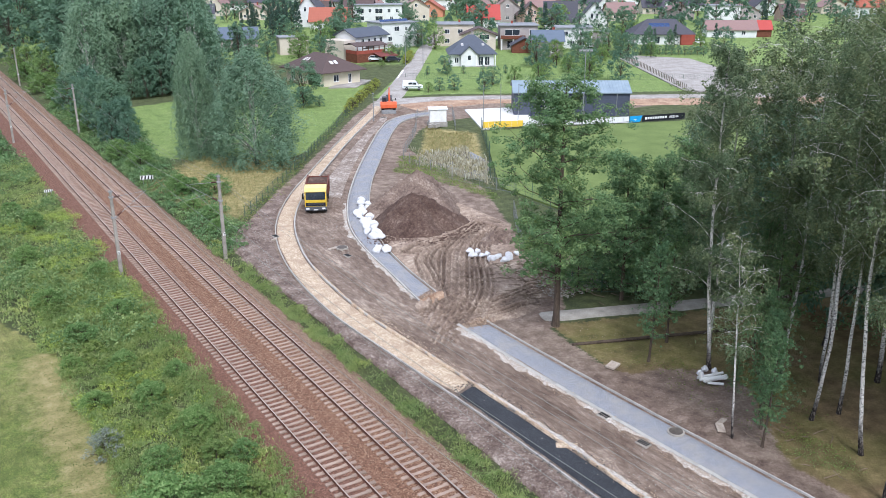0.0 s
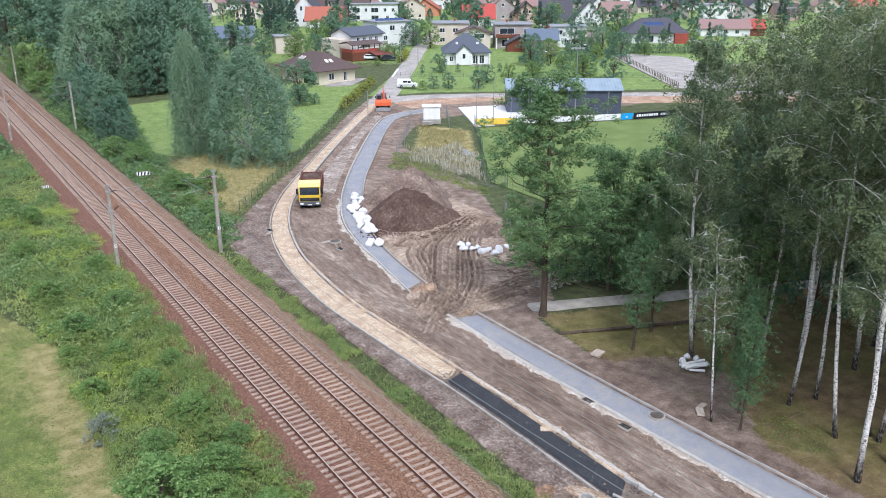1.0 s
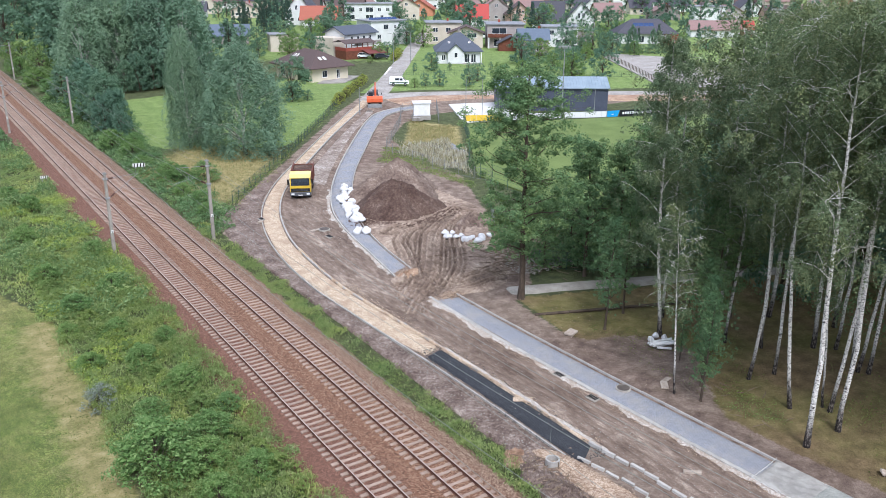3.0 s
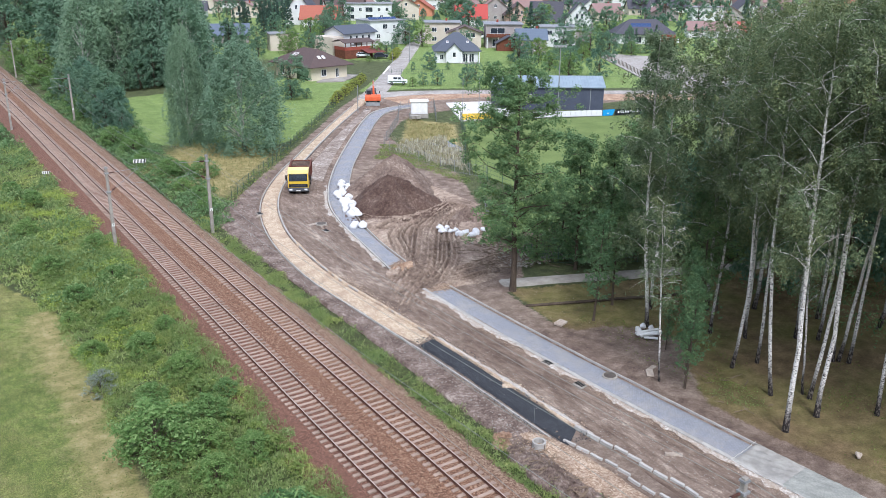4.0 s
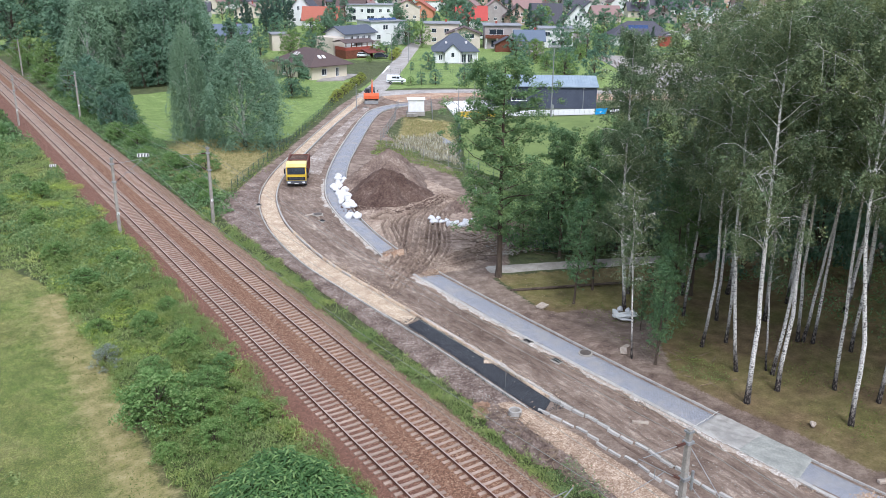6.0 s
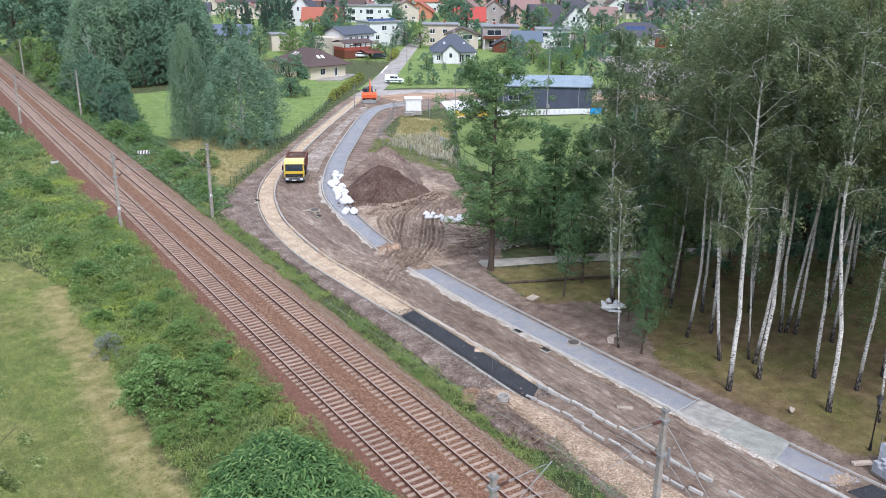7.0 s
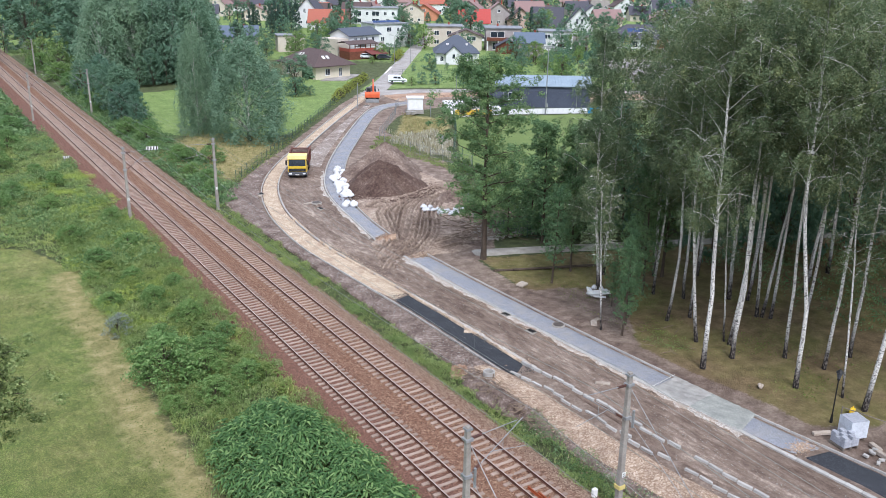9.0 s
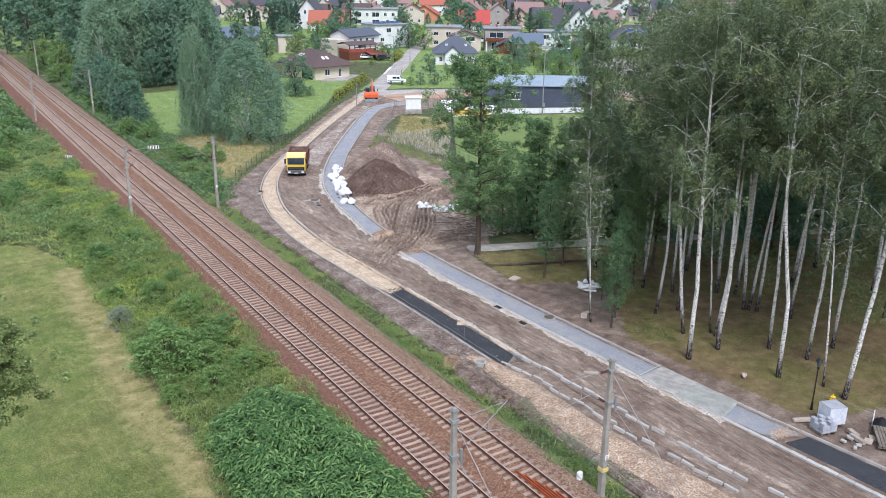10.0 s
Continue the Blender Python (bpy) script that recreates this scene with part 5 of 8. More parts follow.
for k, (x, y) in enumerate(((130, 176), (135, 181), (126, 171), (152, 176), (158, 170), (165, 168), (163, 178), (170, 174), (176, 180), (172, 188), (180, 190), (183, 178), (160, 192), (190, 172), (196, 168), (112, 214), (131, 204), (127, 222), (156, 226), (178, 240), (196, 226), (204, 214), (212, 226), (228, 214), (202, 240), (232, 232), (168, 250), (152, 252), (140, 262), (210, 272), (228, 268), (176, 300), (158, 290), (232, 300), (120, 262), (114, 278), (84, 208), (78, 214), (72, 222), (66, 228), (60, 236), (58, 226))):
    plant(("gardendark", "garden", "gardendark", "broad")[k % 4], x, y, 4.5 + (k * 7 % 5) * 0.9, "leafy garden tree between the houses", 0.9 if k % 4 < 3 else 0.6, name="garden_tree", group="garden trees", category="tree")
# hedge of yellow-green shrubs along the lawn
for k in range(13):
    plant("yellow", 53.8 + k * 1.78, 137.9 + k * 2.25, (1.5, 1.9, 2.1)[k % 3], "clipped yellow-green hedge shrub along the drive", 1.0, name="hedge_shrub", group="hedge shrubs", category="shrub")
for k in range(6):
    plant("yellow", 101 + k * 1.6, 196 + k * 2.2, 2.3, "yellow-green hedge shrub by the street", 1.0, name="hedge_shrub", group="hedge shrubs", category="shrub")
for x, y in ((93.8, 173.3), (98.4, 171.8), (102.4, 170.3), (106.3, 167.6), (111, 164.5)):
    plant("gardendark", x, y, 2.2, "small clipped round evergreen on the lawn", 0.62, name="clipped_evergreen", group="clipped evergreens", category="shrub")
for k in range(14):
    plant("conifer", 86 + k * 2.6 + (k * 7 % 3), 279 + k * 1.9 + (k * 11 % 9), 9.5 + k % 4, "tall dark spruce among the houses", 0.85, name="spruce", group="spruces of the town")
for k in range(12):
    plant("gardendark", 167 + k * 1.5, 176.5 - k * 1.05, 2.6, "dark green clipped hedge shrub behind the yard", 0.9, name="hedge_shrub", group="hedge shrubs", category="shrub")

# ---- weeds, reeds and undergrowth ----
def scatter(name, label, category, mat, seed, x0, x1, y0, y1, density, size, tall, where, upright=1.2, slim=0.33):
    """Leafy growth over a stretch of ground; tall and where are functions of the plan."""
    rng = np.random.default_rng(seed)
    n = int((x1 - x0) * (y1 - y0) * density)
    x, y = rng.uniform(x0, x1, n), rng.uniform(y0, y1, n)
    keep = rng.uniform(0, 1, n) < where(x, y)
    x, y = x[keep], y[keep]
    h = tall(x, y)
    z = land(x, y) + h * rng.uniform(0.25, 1, len(x)) ** 0.7
    v, f = leaves(rng, np.stack([x, y, z], 1), size, upright, -0.4, slim, None if slim < 0.15 else np.tile((0, 0, 0.4), (len(x), 1)))
    return tagged(new(name, raw_mesh(name, v, f, M[mat])), label, category, kind="stuff")


def verge(x, y):
    return ramp01(x, -10.6 + 0.7 * wobble(x, y, 0.5), -10.0 + 0.7 * wobble(x, y, 0.5)) * ramp01(-x, 1.3 + 0.4 * wobble(x, y, 0.9), 1.85 + 0.4 * wobble(x, y, 0.9))


lumps = lambda lo, hi, s, k: (lambda x, y: lo + (hi - lo) * np.clip(0.5 + 0.75 * wobble(x, y, s, k), 0, 1))
mask = lambda s, k, lo, hi: (lambda x, y: ramp01(wobble(x, y, s, k), lo, hi))
scatter("tall_grass", "tall pale green grass along the railway bank", "grass", "tallgrass", 1, -11.5, -1.2, -6, 78, 230, 0.27, lumps(0.1, 1.0, 0.9, 1), lambda x, y: verge(x, y) * (0.3 + 0.7 * mask(0.9, 2, -0.25, 0.2)(x, y)), 2.6, 0.10)
scatter("weeds", "leafy green weeds along the railway bank", "weeds", "weed", 14, -11.5, -1.2, -6, 78, 230, 0.11, lumps(0.05, 1.7, 1.8, 5), lambda x, y: verge(x, y) * mask(0.45, 5, -0.25, 0.15)(x, y), 1.5, 0.2)
scatter("goldenrod", "yellow-green goldenrod clumps in the weeds", "weeds", "goldenrod", 15, -11.5, -1.2, -6, 100, 150, 0.13, lumps(0.4, 1.1, 0.8, 8), lambda x, y: verge(x, y) * mask(0.38, 8, 0.08, 0.3)(x, y) * ramp01(y, 36, 50), 1.8, 0.2)
scatter("tall_grass", "tall pale grass on the rough ground", "grass", "tallgrass", 2, -22, -1.8, 58, 130, 60, 0.26, lumps(0.1, 0.8, 0.9, 2), lambda x, y: ramp01(-x, 2.2, 2.9) * ramp01(0.6 * wobble(x, y, 0.4) - inside(x, y, LAWNS[0]), -0.4, 0.4), 2.4, 0.16)
scatter("weeds", "leafy weeds and brambles on the rough ground", "weeds", "bramble", 16, -22, -1.8, 58, 130, 60, 0.21, lumps(0.2, 1.9, 0.8, 6), lambda x, y: ramp01(-x, 2.2, 2.9) * ramp01(0.6 * wobble(x, y, 0.4) - inside(x, y, LAWNS[0]), -0.4, 0.4) * mask(0.3, 6, -0.2, 0.2)(x, y))
scatter("weeds", "far weeds and brambles beside the railway", "weeds", "bramble", 3, -40, -2.8, 130, 235, 12, 0.6, lumps(0.4, 2.4, 0.3, 3), lambda x, y: ramp01(-x, 3.2, 4))
scatter("verge_grass", "fresh green grass strip between railway and dirt path", "grass", "tallgrass", 4, 6.5, 9.2, -40, 80, 330, 0.2, lumps(0.03, 0.7, 0.9, 4), lambda x, y: ramp01(x, 6.8 + 0.3 * wobble(x, y, 1), 7.2) * ramp01(-x, -8.9 - 0.4 * wobble(x, y, 0.7), -8.3 - 0.4 * wobble(x, y, 0.7)) * (0.12 + 0.88 * mask(0.6, 3, -0.25, 0.15)(x, y)), 2.4, 0.12)
scatter("verge_weeds", "leafy green weeds in the railway verge", "weeds", "weed", 17, 6.5, 9.4, -40, 80, 150, 0.085, lumps(0.1, 0.8, 0.7, 9), lambda x, y: ramp01(x, 6.9, 7.4) * ramp01(-x, -8.9, -8.2) * mask(0.4, 9, -0.05, 0.25)(x, y))
scatter("weeds", "weeds and brambles between railway and meadow", "weeds", "bramble", 5, 7.2, 22, 74, 175, 60, 0.24, lumps(0.1, 1.1, 0.9, 5), lambda x, y: ramp01(x, 7.0, 7.8) * ramp01(-x + np.interp(y, [74, 84, 100, 124, 175], [9.8, 13.0, 12.5, 14.5, 22]) + 1.4 * wobble(x, y, 0.3), -0.8, 0.8))
scatter("verge_weeds", "tall dark green weeds beside the gravel bank", "weeds", "bramble", 19, 7.2, 9.9, -34, 15.5, 260, 0.1, lumps(0.1, 1.2, 0.9, 14), lambda x, y: ramp01(x, 7.2, 7.7) * ramp01(-x, -9.7 + 0.5 * wobble(x, y, 0.9), -9.0) * mask(0.5, 14, -0.3, 0.1)(x, y), 1.5, 0.2)
scatter("meadow_grass", "yellowing tall meadow grass", "grass", "drygrass", 6, 8, 34, 82, 122, 22, 0.3, lumps(0.1, 0.4, 0.6, 6), lambda x, y: ramp01(inside(x, y, DRY) + 1.5 * wobble(x, y, 0.5), -2, 2), 2.2, 0.1)
scatter("fence_grass", "green grass along the meadow fence", "grass", "weed", 7, 12, 56, 82, 138, 12, 0.22, lumps(0.05, 0.35, 0.6, 7), lambda x, y: ramp01(1.1 - np.abs((x - 14) * 0.8 - (y - 84.2) * 0.6), 0, 1), 1.6)
scatter("reeds", "pale dry reeds at the edge of the marsh", "reeds", "dryreed", 8, 40, 66, 76, 122, 26, 0.95, lumps(0.3, 0.8, 0.7, 8), lambda x, y: ramp01(inside(x, y, [(43.6, 97), (48, 103), (56, 100), (51, 88), (45.5, 80), (44, 85)]) + 1.6 * wobble(x, y, 0.7), 0.0, 1.4) * (0.25 + 0.75 * mask(0.9, 4, -0.2, 0.3)(x, y)), 9.0, 0.06)
scatter("marsh_grass", "tan and green marsh grass", "grass", "drygrass", 9, 44, 68, 84, 122, 34, 0.4, lumps(0.1, 0.5, 0.5, 9), lambda x, y: 0.8 * ramp01(inside(x, y, MARSH) + 1.5 * wobble(x, y, 0.5), 0, 1.5), 2.4, 0.1)
scatter("bank_grass", "green grass along the marsh fence", "grass", "weed", 10, 36, 62, 72, 122, 80, 0.14, lumps(0.02, 0.35, 0.6, 10), lambda x, y: ramp01(inside(x, y, [(38.5, 93.5), (44, 101), (48, 100), (44.4, 86), (44, 78), (42, 74), (41.3, 78), (40.8, 86)]) + 0.8 * wobble(x, y, 0.6), -0.3, 0.6), 1.6)
scatter("undergrowth", "dark leafy undergrowth behind the footpath", "undergrowth", "oakleaf", 11, 26, 80, 26, 66, 16, 0.42, lumps(0.3, 1.5, 0.4, 11), lambda x, y: ramp01(inside(x, y, [(30.5, 58), (33, 62), (36, 65), (60, 60), (84, 40), (80, 27), (56, 35), (38, 42.5), (29.5, 46.5)]) + 1.0 * wobble(x, y, 0.5), -0.2, 1.2))
scatter("undergrowth", "dark bushes deep inside the birch grove", "undergrowth", "oakleaf", 20, 36, 90, -20, 37, 26, 0.2, lumps(0.3, 2.6, 0.5, 15), lambda x, y: ramp01(inside(x, y, [(40, 33.5), (60, 28), (90, 12), (90, -20), (44, -20), (40, 6), (39.5, 24)]) + 1.5 * wobble(x, y, 0.4), 0, 1.5) * (0.3 + 0.7 * mask(0.4, 15, -0.3, 0.2)(x, y)))
scatter("grove_grass", "thin grass tufts under the birches", "grass", "turftuft", 12, 22, 40, -10, 36, 14, 0.14, lumps(0.05, 0.3, 0.6, 12), lambda x, y: ramp01(wobble(x, y, 0.35, 5), 0.05, 0.5) * ramp01(x, 23.5, 25), 1.4)

scatter("grove_grass", "fresh green grass patch at the grove edge", "grass", "weed", 23, 21.5, 29, 15, 25, 120, 0.1, lumps(0.03, 0.3, 0.8, 16), lambda x, y: ramp01(1 - ((x - 25.4) / 2.2) ** 2 - ((y - 19.8) / 3.0) ** 2 + 0.5 * wobble(x, y, 0.9), 0.1, 0.7), 1.5, 0.2)
scatter("mown_grass", "short mown meadow grass tufts", "grass", "meadowtuft", 18, -26, -10.4, -8, 62, 34, 0.13, lumps(0.01, 0.07, 0.9, 13), lambda x, y: 0.25 + 0.75 * mask(1.3, 13, -0.2, 0.3)(x, y), 1.6, 0.2)


def knotweed():
    """A stand of large drooping leaves on arching stems."""
    rng = np.random.default_rng(21)
    vs, fs, o = [], [], 0
    patch = [(-9.9, 6), (-10.2, 16), (-10.0, 21.0), (-8.6, 23.6), (-5.6, 25.0), (-3.6, 23.6), (-2.6, 19.0), (-2.2, 14), (-2.4, 6), (-3.4, 0), (-10, 0)]
    n = 1700
    x, y = rng.uniform(-11, -2, n * 3), rng.uniform(0, 27, n * 3)
    k = inside(x, y, patch) + 0.4 * wobble(x, y, 0.8) > 0
    for px, py in zip(x[k][:n], y[k][:n]):
        rim = min(1.0, max(0.25, float(inside(np.array([px]), np.array([py]), patch)[0]) / 1.3))
        top = float(land(px, py)) + 0.5 + 1.5 * rim ** 0.6 + 0.35 * float(wobble(px, py, 0.9)) + rng.uniform(-0.3, 0.3)
        a0 = rng.uniform(0, 6.28)
        tip = np.array([np.cos(a0), np.sin(a0), 0])
        across = np.array([-tip[1], tip[0], 0])
        for j in range(8):
            u = j / 7
            at = np.array([px, py, top]) + tip * 0.75 * (u - 0.3) + np.array([0, 0, 0.2 - 0.75 * (u - 0.3) ** 2])
            d = tip * (0.15 + 0.95 * u) + across * (-1) ** j * (1.1 - 0.75 * u) + rng.normal(0, 0.12, 3)
            d /= np.linalg.norm(d)
            L, w = rng.uniform(0.4, 0.58) * (1 - 0.2 * u), rng.uniform(0.05, 0.08)
            s = np.cross(d, [0, 0, 1])
            s /= np.linalg.norm(s) + 1e-9
            mid = at + d * L * 0.45 + np.array([0, 0, 0.05])
            far = at + d * L * 0.8 - np.array([0, 0, 0.05])
            end = at + d * L - np.array([0, 0, 0.22])
            fold = np.array([0, 0, 0.045])
            vs += [at, mid + s * w - fold, mid, mid - s * w - fold, far + s * w * 0.7 - fold, far, far - s * w * 0.7 - fold, end]
            fs += [(o, o + 1, o + 2), (o, o + 2, o + 3), (o + 1, o + 4, o + 5, o + 2), (o + 2, o + 5, o + 6, o + 3), (o + 4, o + 7, o + 5), (o + 5, o + 7, o + 6)]
            o += 8
    me = raw_mesh("knotweed", np.array(vs), fs, M["knotweed"])
    tagged(new("knotweed", me), "dense stand of large-leaved green knotweed", "weeds", kind="stuff")


knotweed()

# ---- bare soil: road bed with wheel ruts, turning yard, heaps ----
def soil(name, pal, stretch=None, scale=1.0, damp_shade=None):
    n = Nodes(name)
    v = n.coords()
    a, b, c = n.noise(0.35 * scale, 5, 0.6, v, stretch), n.noise(2.2 * scale, 5, 0.7, v, stretch), n.noise(9, 5, 0.85, v)
    w = n.calc("ADD", n.calc("MULTIPLY", a, 0.34), n.calc("ADD", n.calc("MULTIPLY", b, 0.36), n.calc("MULTIPLY", c, 0.3)))
    col = n.ramp(w, [(0.4, pal[0]), (0.48, pal[1]), (0.54, pal[2]), (0.61, pal[3])])
    # Wheel tracks: compacted wet soil tone, with groove shade painted into the same colour.
    if damp_shade:
        col = n.mix(n.calc("MULTIPLY", n.add("Attribute", attribute_name="pressed_shade").outputs["Fac"], n.ramp(b, [(0.35, grey(0.85)), (0.65, grey(0.4))])), col, damp_shade)
    n.bump(n.calc("ADD", b, c), 0.9, 0.06)
    return n.done(col, 0.95)


M["roadsoil"] = soil("road_soil", [lin(88, 72, 62), lin(118, 101, 89), lin(140, 123, 110), lin(190, 174, 157)], (1, 0.3, 1))
M["yardsoil"] = soil("yard_soil", [lin(108, 92, 80), lin(144, 125, 110), lin(168, 149, 132), lin(212, 196, 176)], damp_shade=lin(70, 55, 46))
M["shouldersoil"] = soil("shoulder_soil", [lin(82, 66, 58), lin(112, 96, 87), lin(138, 122, 112), lin(182, 168, 156)], None, 1.8)
M["darkheap"] = soil("dark_earth", [lin(62, 46, 40), lin(84, 66, 58), lin(100, 82, 72), lin(132, 114, 102)], None, 1.6)
M["paleheap"] = soil("pale_earth", [lin(86, 71, 63), lin(114, 97, 87), lin(134, 117, 105), lin(172, 157, 143)], None, 1.5)
M["redsoil"] = soil("reddish_soil", [lin(128, 100, 82), lin(160, 130, 108), lin(180, 152, 128), lin(206, 184, 160)])

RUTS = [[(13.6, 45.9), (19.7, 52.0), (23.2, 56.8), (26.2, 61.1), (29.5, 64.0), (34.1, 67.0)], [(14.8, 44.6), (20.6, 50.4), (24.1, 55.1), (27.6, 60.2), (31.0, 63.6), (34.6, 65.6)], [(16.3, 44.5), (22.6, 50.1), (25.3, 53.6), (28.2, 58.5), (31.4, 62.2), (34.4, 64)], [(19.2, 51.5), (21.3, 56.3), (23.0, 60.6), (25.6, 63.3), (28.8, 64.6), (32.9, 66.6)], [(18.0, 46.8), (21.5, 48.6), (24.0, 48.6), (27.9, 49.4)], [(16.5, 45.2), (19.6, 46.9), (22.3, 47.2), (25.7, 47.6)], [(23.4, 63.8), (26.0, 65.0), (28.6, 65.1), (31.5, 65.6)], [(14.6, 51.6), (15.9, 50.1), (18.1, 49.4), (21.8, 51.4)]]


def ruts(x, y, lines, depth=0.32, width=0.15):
    """Wheel grooves with thrown-up ridges, in pairs along each line: height, and the mask for wet compacted soil and
    painted groove shade.
    """
    lo, hi, press_shade = np.zeros(x.shape), np.zeros(x.shape), np.zeros(x.shape)
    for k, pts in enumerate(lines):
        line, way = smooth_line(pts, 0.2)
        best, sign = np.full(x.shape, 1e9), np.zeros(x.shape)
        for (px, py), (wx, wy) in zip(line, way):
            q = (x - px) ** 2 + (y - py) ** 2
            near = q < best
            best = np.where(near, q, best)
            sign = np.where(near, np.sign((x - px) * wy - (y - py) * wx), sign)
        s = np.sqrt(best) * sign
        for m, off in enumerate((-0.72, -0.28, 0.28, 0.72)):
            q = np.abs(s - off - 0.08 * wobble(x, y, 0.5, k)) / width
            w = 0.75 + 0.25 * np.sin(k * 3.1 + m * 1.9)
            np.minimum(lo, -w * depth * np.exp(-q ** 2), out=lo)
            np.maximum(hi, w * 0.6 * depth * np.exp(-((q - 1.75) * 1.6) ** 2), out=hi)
            np.maximum(press_shade, w * np.exp(-q ** 4 * 0.5), out=press_shade)
    return lo + hi, press_shade


def build_yard():
    xs, ys = np.arange(13.5, 37.5, 0.1), np.arange(43.5, 81, 0.13)
    gx, gy = np.meshgrid(xs, ys)
    d = inside(gx, gy, YARD)
    rut, press_shade = ruts(gx, gy, RUTS)
    z = 0.08 + rut + 0.02 * wobble(gx, gy, 1.6) + 0.05 * wobble(gx, gy, 0.5, 3) + 0.008 * np.random.default_rng(2).standard_normal(gx.shape)
    z = z + 0.09 * np.abs(wobble(gx, gy, 3.1, 7)) * ramp01(gx, 25, 29)
    z = np.where(d > 0, z, 0.03 + d * 0.25)
    keep = d > -0.9
    w = len(xs)
    i = (np.arange(len(ys) - 1)[:, None] * w + np.arange(w - 1)[None, :]).ravel()
    k = keep.ravel()
    i = i[k[i] & k[i + 1] & k[i + w] & k[i + w + 1]]
    me = raw_mesh("turning_yard", np.stack([gx.ravel(), gy.ravel(), z.ravel()], 1), np.stack([i, i + 1, i + w + 1, i + w], 1), M["yardsoil"], True)
    at = me.attributes.new("pressed_shade", "FLOAT", "POINT")
    at.data.foreach_set("value", press_shade.astype(np.float32).ravel())
    bm = bmesh.new()
    bm.from_mesh(me)
    bmesh.ops.delete(bm, geom=[v for v in bm.verts if not v.link_faces], context="VERTS")
    bm.to_mesh(me)
    bm.free()
    solid("turning_yard", me, "rutted brown soil of the turning yard", "bare soil", kind="structure")


build_yard()


def road_relief(x, y, u):
    z = 0.03 * wobble(x, y, 1.4) + 0.025 * wobble(x, y, 4.5, 2)
    for c, dep in ((0.16, 0.03), (0.28, 0.09), (0.36, 0.07), (0.52, 0.03), (0.62, 0.09), (0.72, 0.07), (0.85, 0.03)):
        m = c + 0.03 * wobble(x, y, 0.12, c * 9)
        z = z - dep * np.exp(-((u - m) / 0.022) ** 2) + 0.5 * dep * np.exp(-((u - m - 0.045) / 0.02) ** 2)
    return z


ROAD_W = [(17.3, -34), (16.3, -18), (14.9, -4), (13.6, 6), (13.35, 14), (13.75, 22), (13.45, 33), (13.05, 44), (12.65, 54), (13.65, 65), (15.75, 73.4), (18.75, 80.9), (23.45, 88.9), (29.95, 97.7), (38.05, 108.5), (45.5, 118.1), (56.6, 131.7), (62, 138)]
ROAD_E = [(21.6, -34), (20.8, -18), (19.7, -2), (19.1, 7), (18.6, 14), (18.1, 22), (17.7, 30), (17.45, 38), (17.5, 46), (17.6, 53), (18.8, 60), (20.1, 67.5), (22.1, 74.5), (25.9, 82.6), (31.4, 91.8), (38.2, 102), (46.3, 113.6), (51.4, 120.5), (56.2, 126.1), (63, 131)]
solid("dirt_road", ribbon("dirt_road", ROAD_W, ROAD_E, 0.03, M["roadsoil"], 0.3, 46, road_relief), "rutted brown dirt road under construction", "dirt road", kind="structure")
M["palemud"] = soil("pale_mud", [lin(108, 94, 84), lin(138, 124, 113), lin(166, 154, 144), lin(216, 208, 200)], None, 1.1)
solid("mud_track", ribbon("mud_track", [(24.6, 88.6), (31.0, 97.2), (39.0, 107.8), (46.5, 117.2), (57.4, 130.6)], [(26.2, 84.6), (31.4, 93.0), (38.4, 103.4), (46.4, 114.6), (56.6, 127.2)], 0.075, M["palemud"], 0.4, 18, lambda x, y, u: 0.04 * wobble(x, y, 1.4) + 0.03 * wobble(x, y, 4.1, 2), skirt=0.2), "pale churned mud on the far dirt road", "dirt road", kind="structure")
solid("dirt_shoulder", ribbon("dirt_shoulder", [(8.7, -34), (8.8, 0), (8.9, 25), (8.9, 45), (8.8, 60), (8.9, 70), (10.2, 78), (14.2, 83.5), (21, 92.2)], [(12, -34), (11.9, 0), (11.2, 25), (10.5, 45), (10.1, 55), (11.0, 64.5), (13.1, 73.2), (16.3, 81.2), (21.6, 90.4)], 0.02, M["shouldersoil"], 0.3, 18, lambda x, y, u: 0.05 * wobble(x, y, 1.2) + 0.04 * wobble(x, y, 3.7, 2)), "grey-brown gravel soil beside the footpath", "bare soil", kind="structure")
solid("gravel_bank", ribbon("gravel_bank", [(9.9, 23.5), (9.7, 18), (9.3, 12), (9.6, 7), (10.4, 0), (11.7, -12)], [(11.3, 22.5), (11.9, 18), (12.0, 12), (12.4, 7), (13.1, 1), (14.4, -12)], 0.07, M["gravel"], 0.25, 16, lambda x, y, u: 0.1 * wobble(x, y, 1.1) + 0.12 * np.sin(np.pi * u)), "pale loose gravel bank beside kerb stones", "gravel", kind="structure")


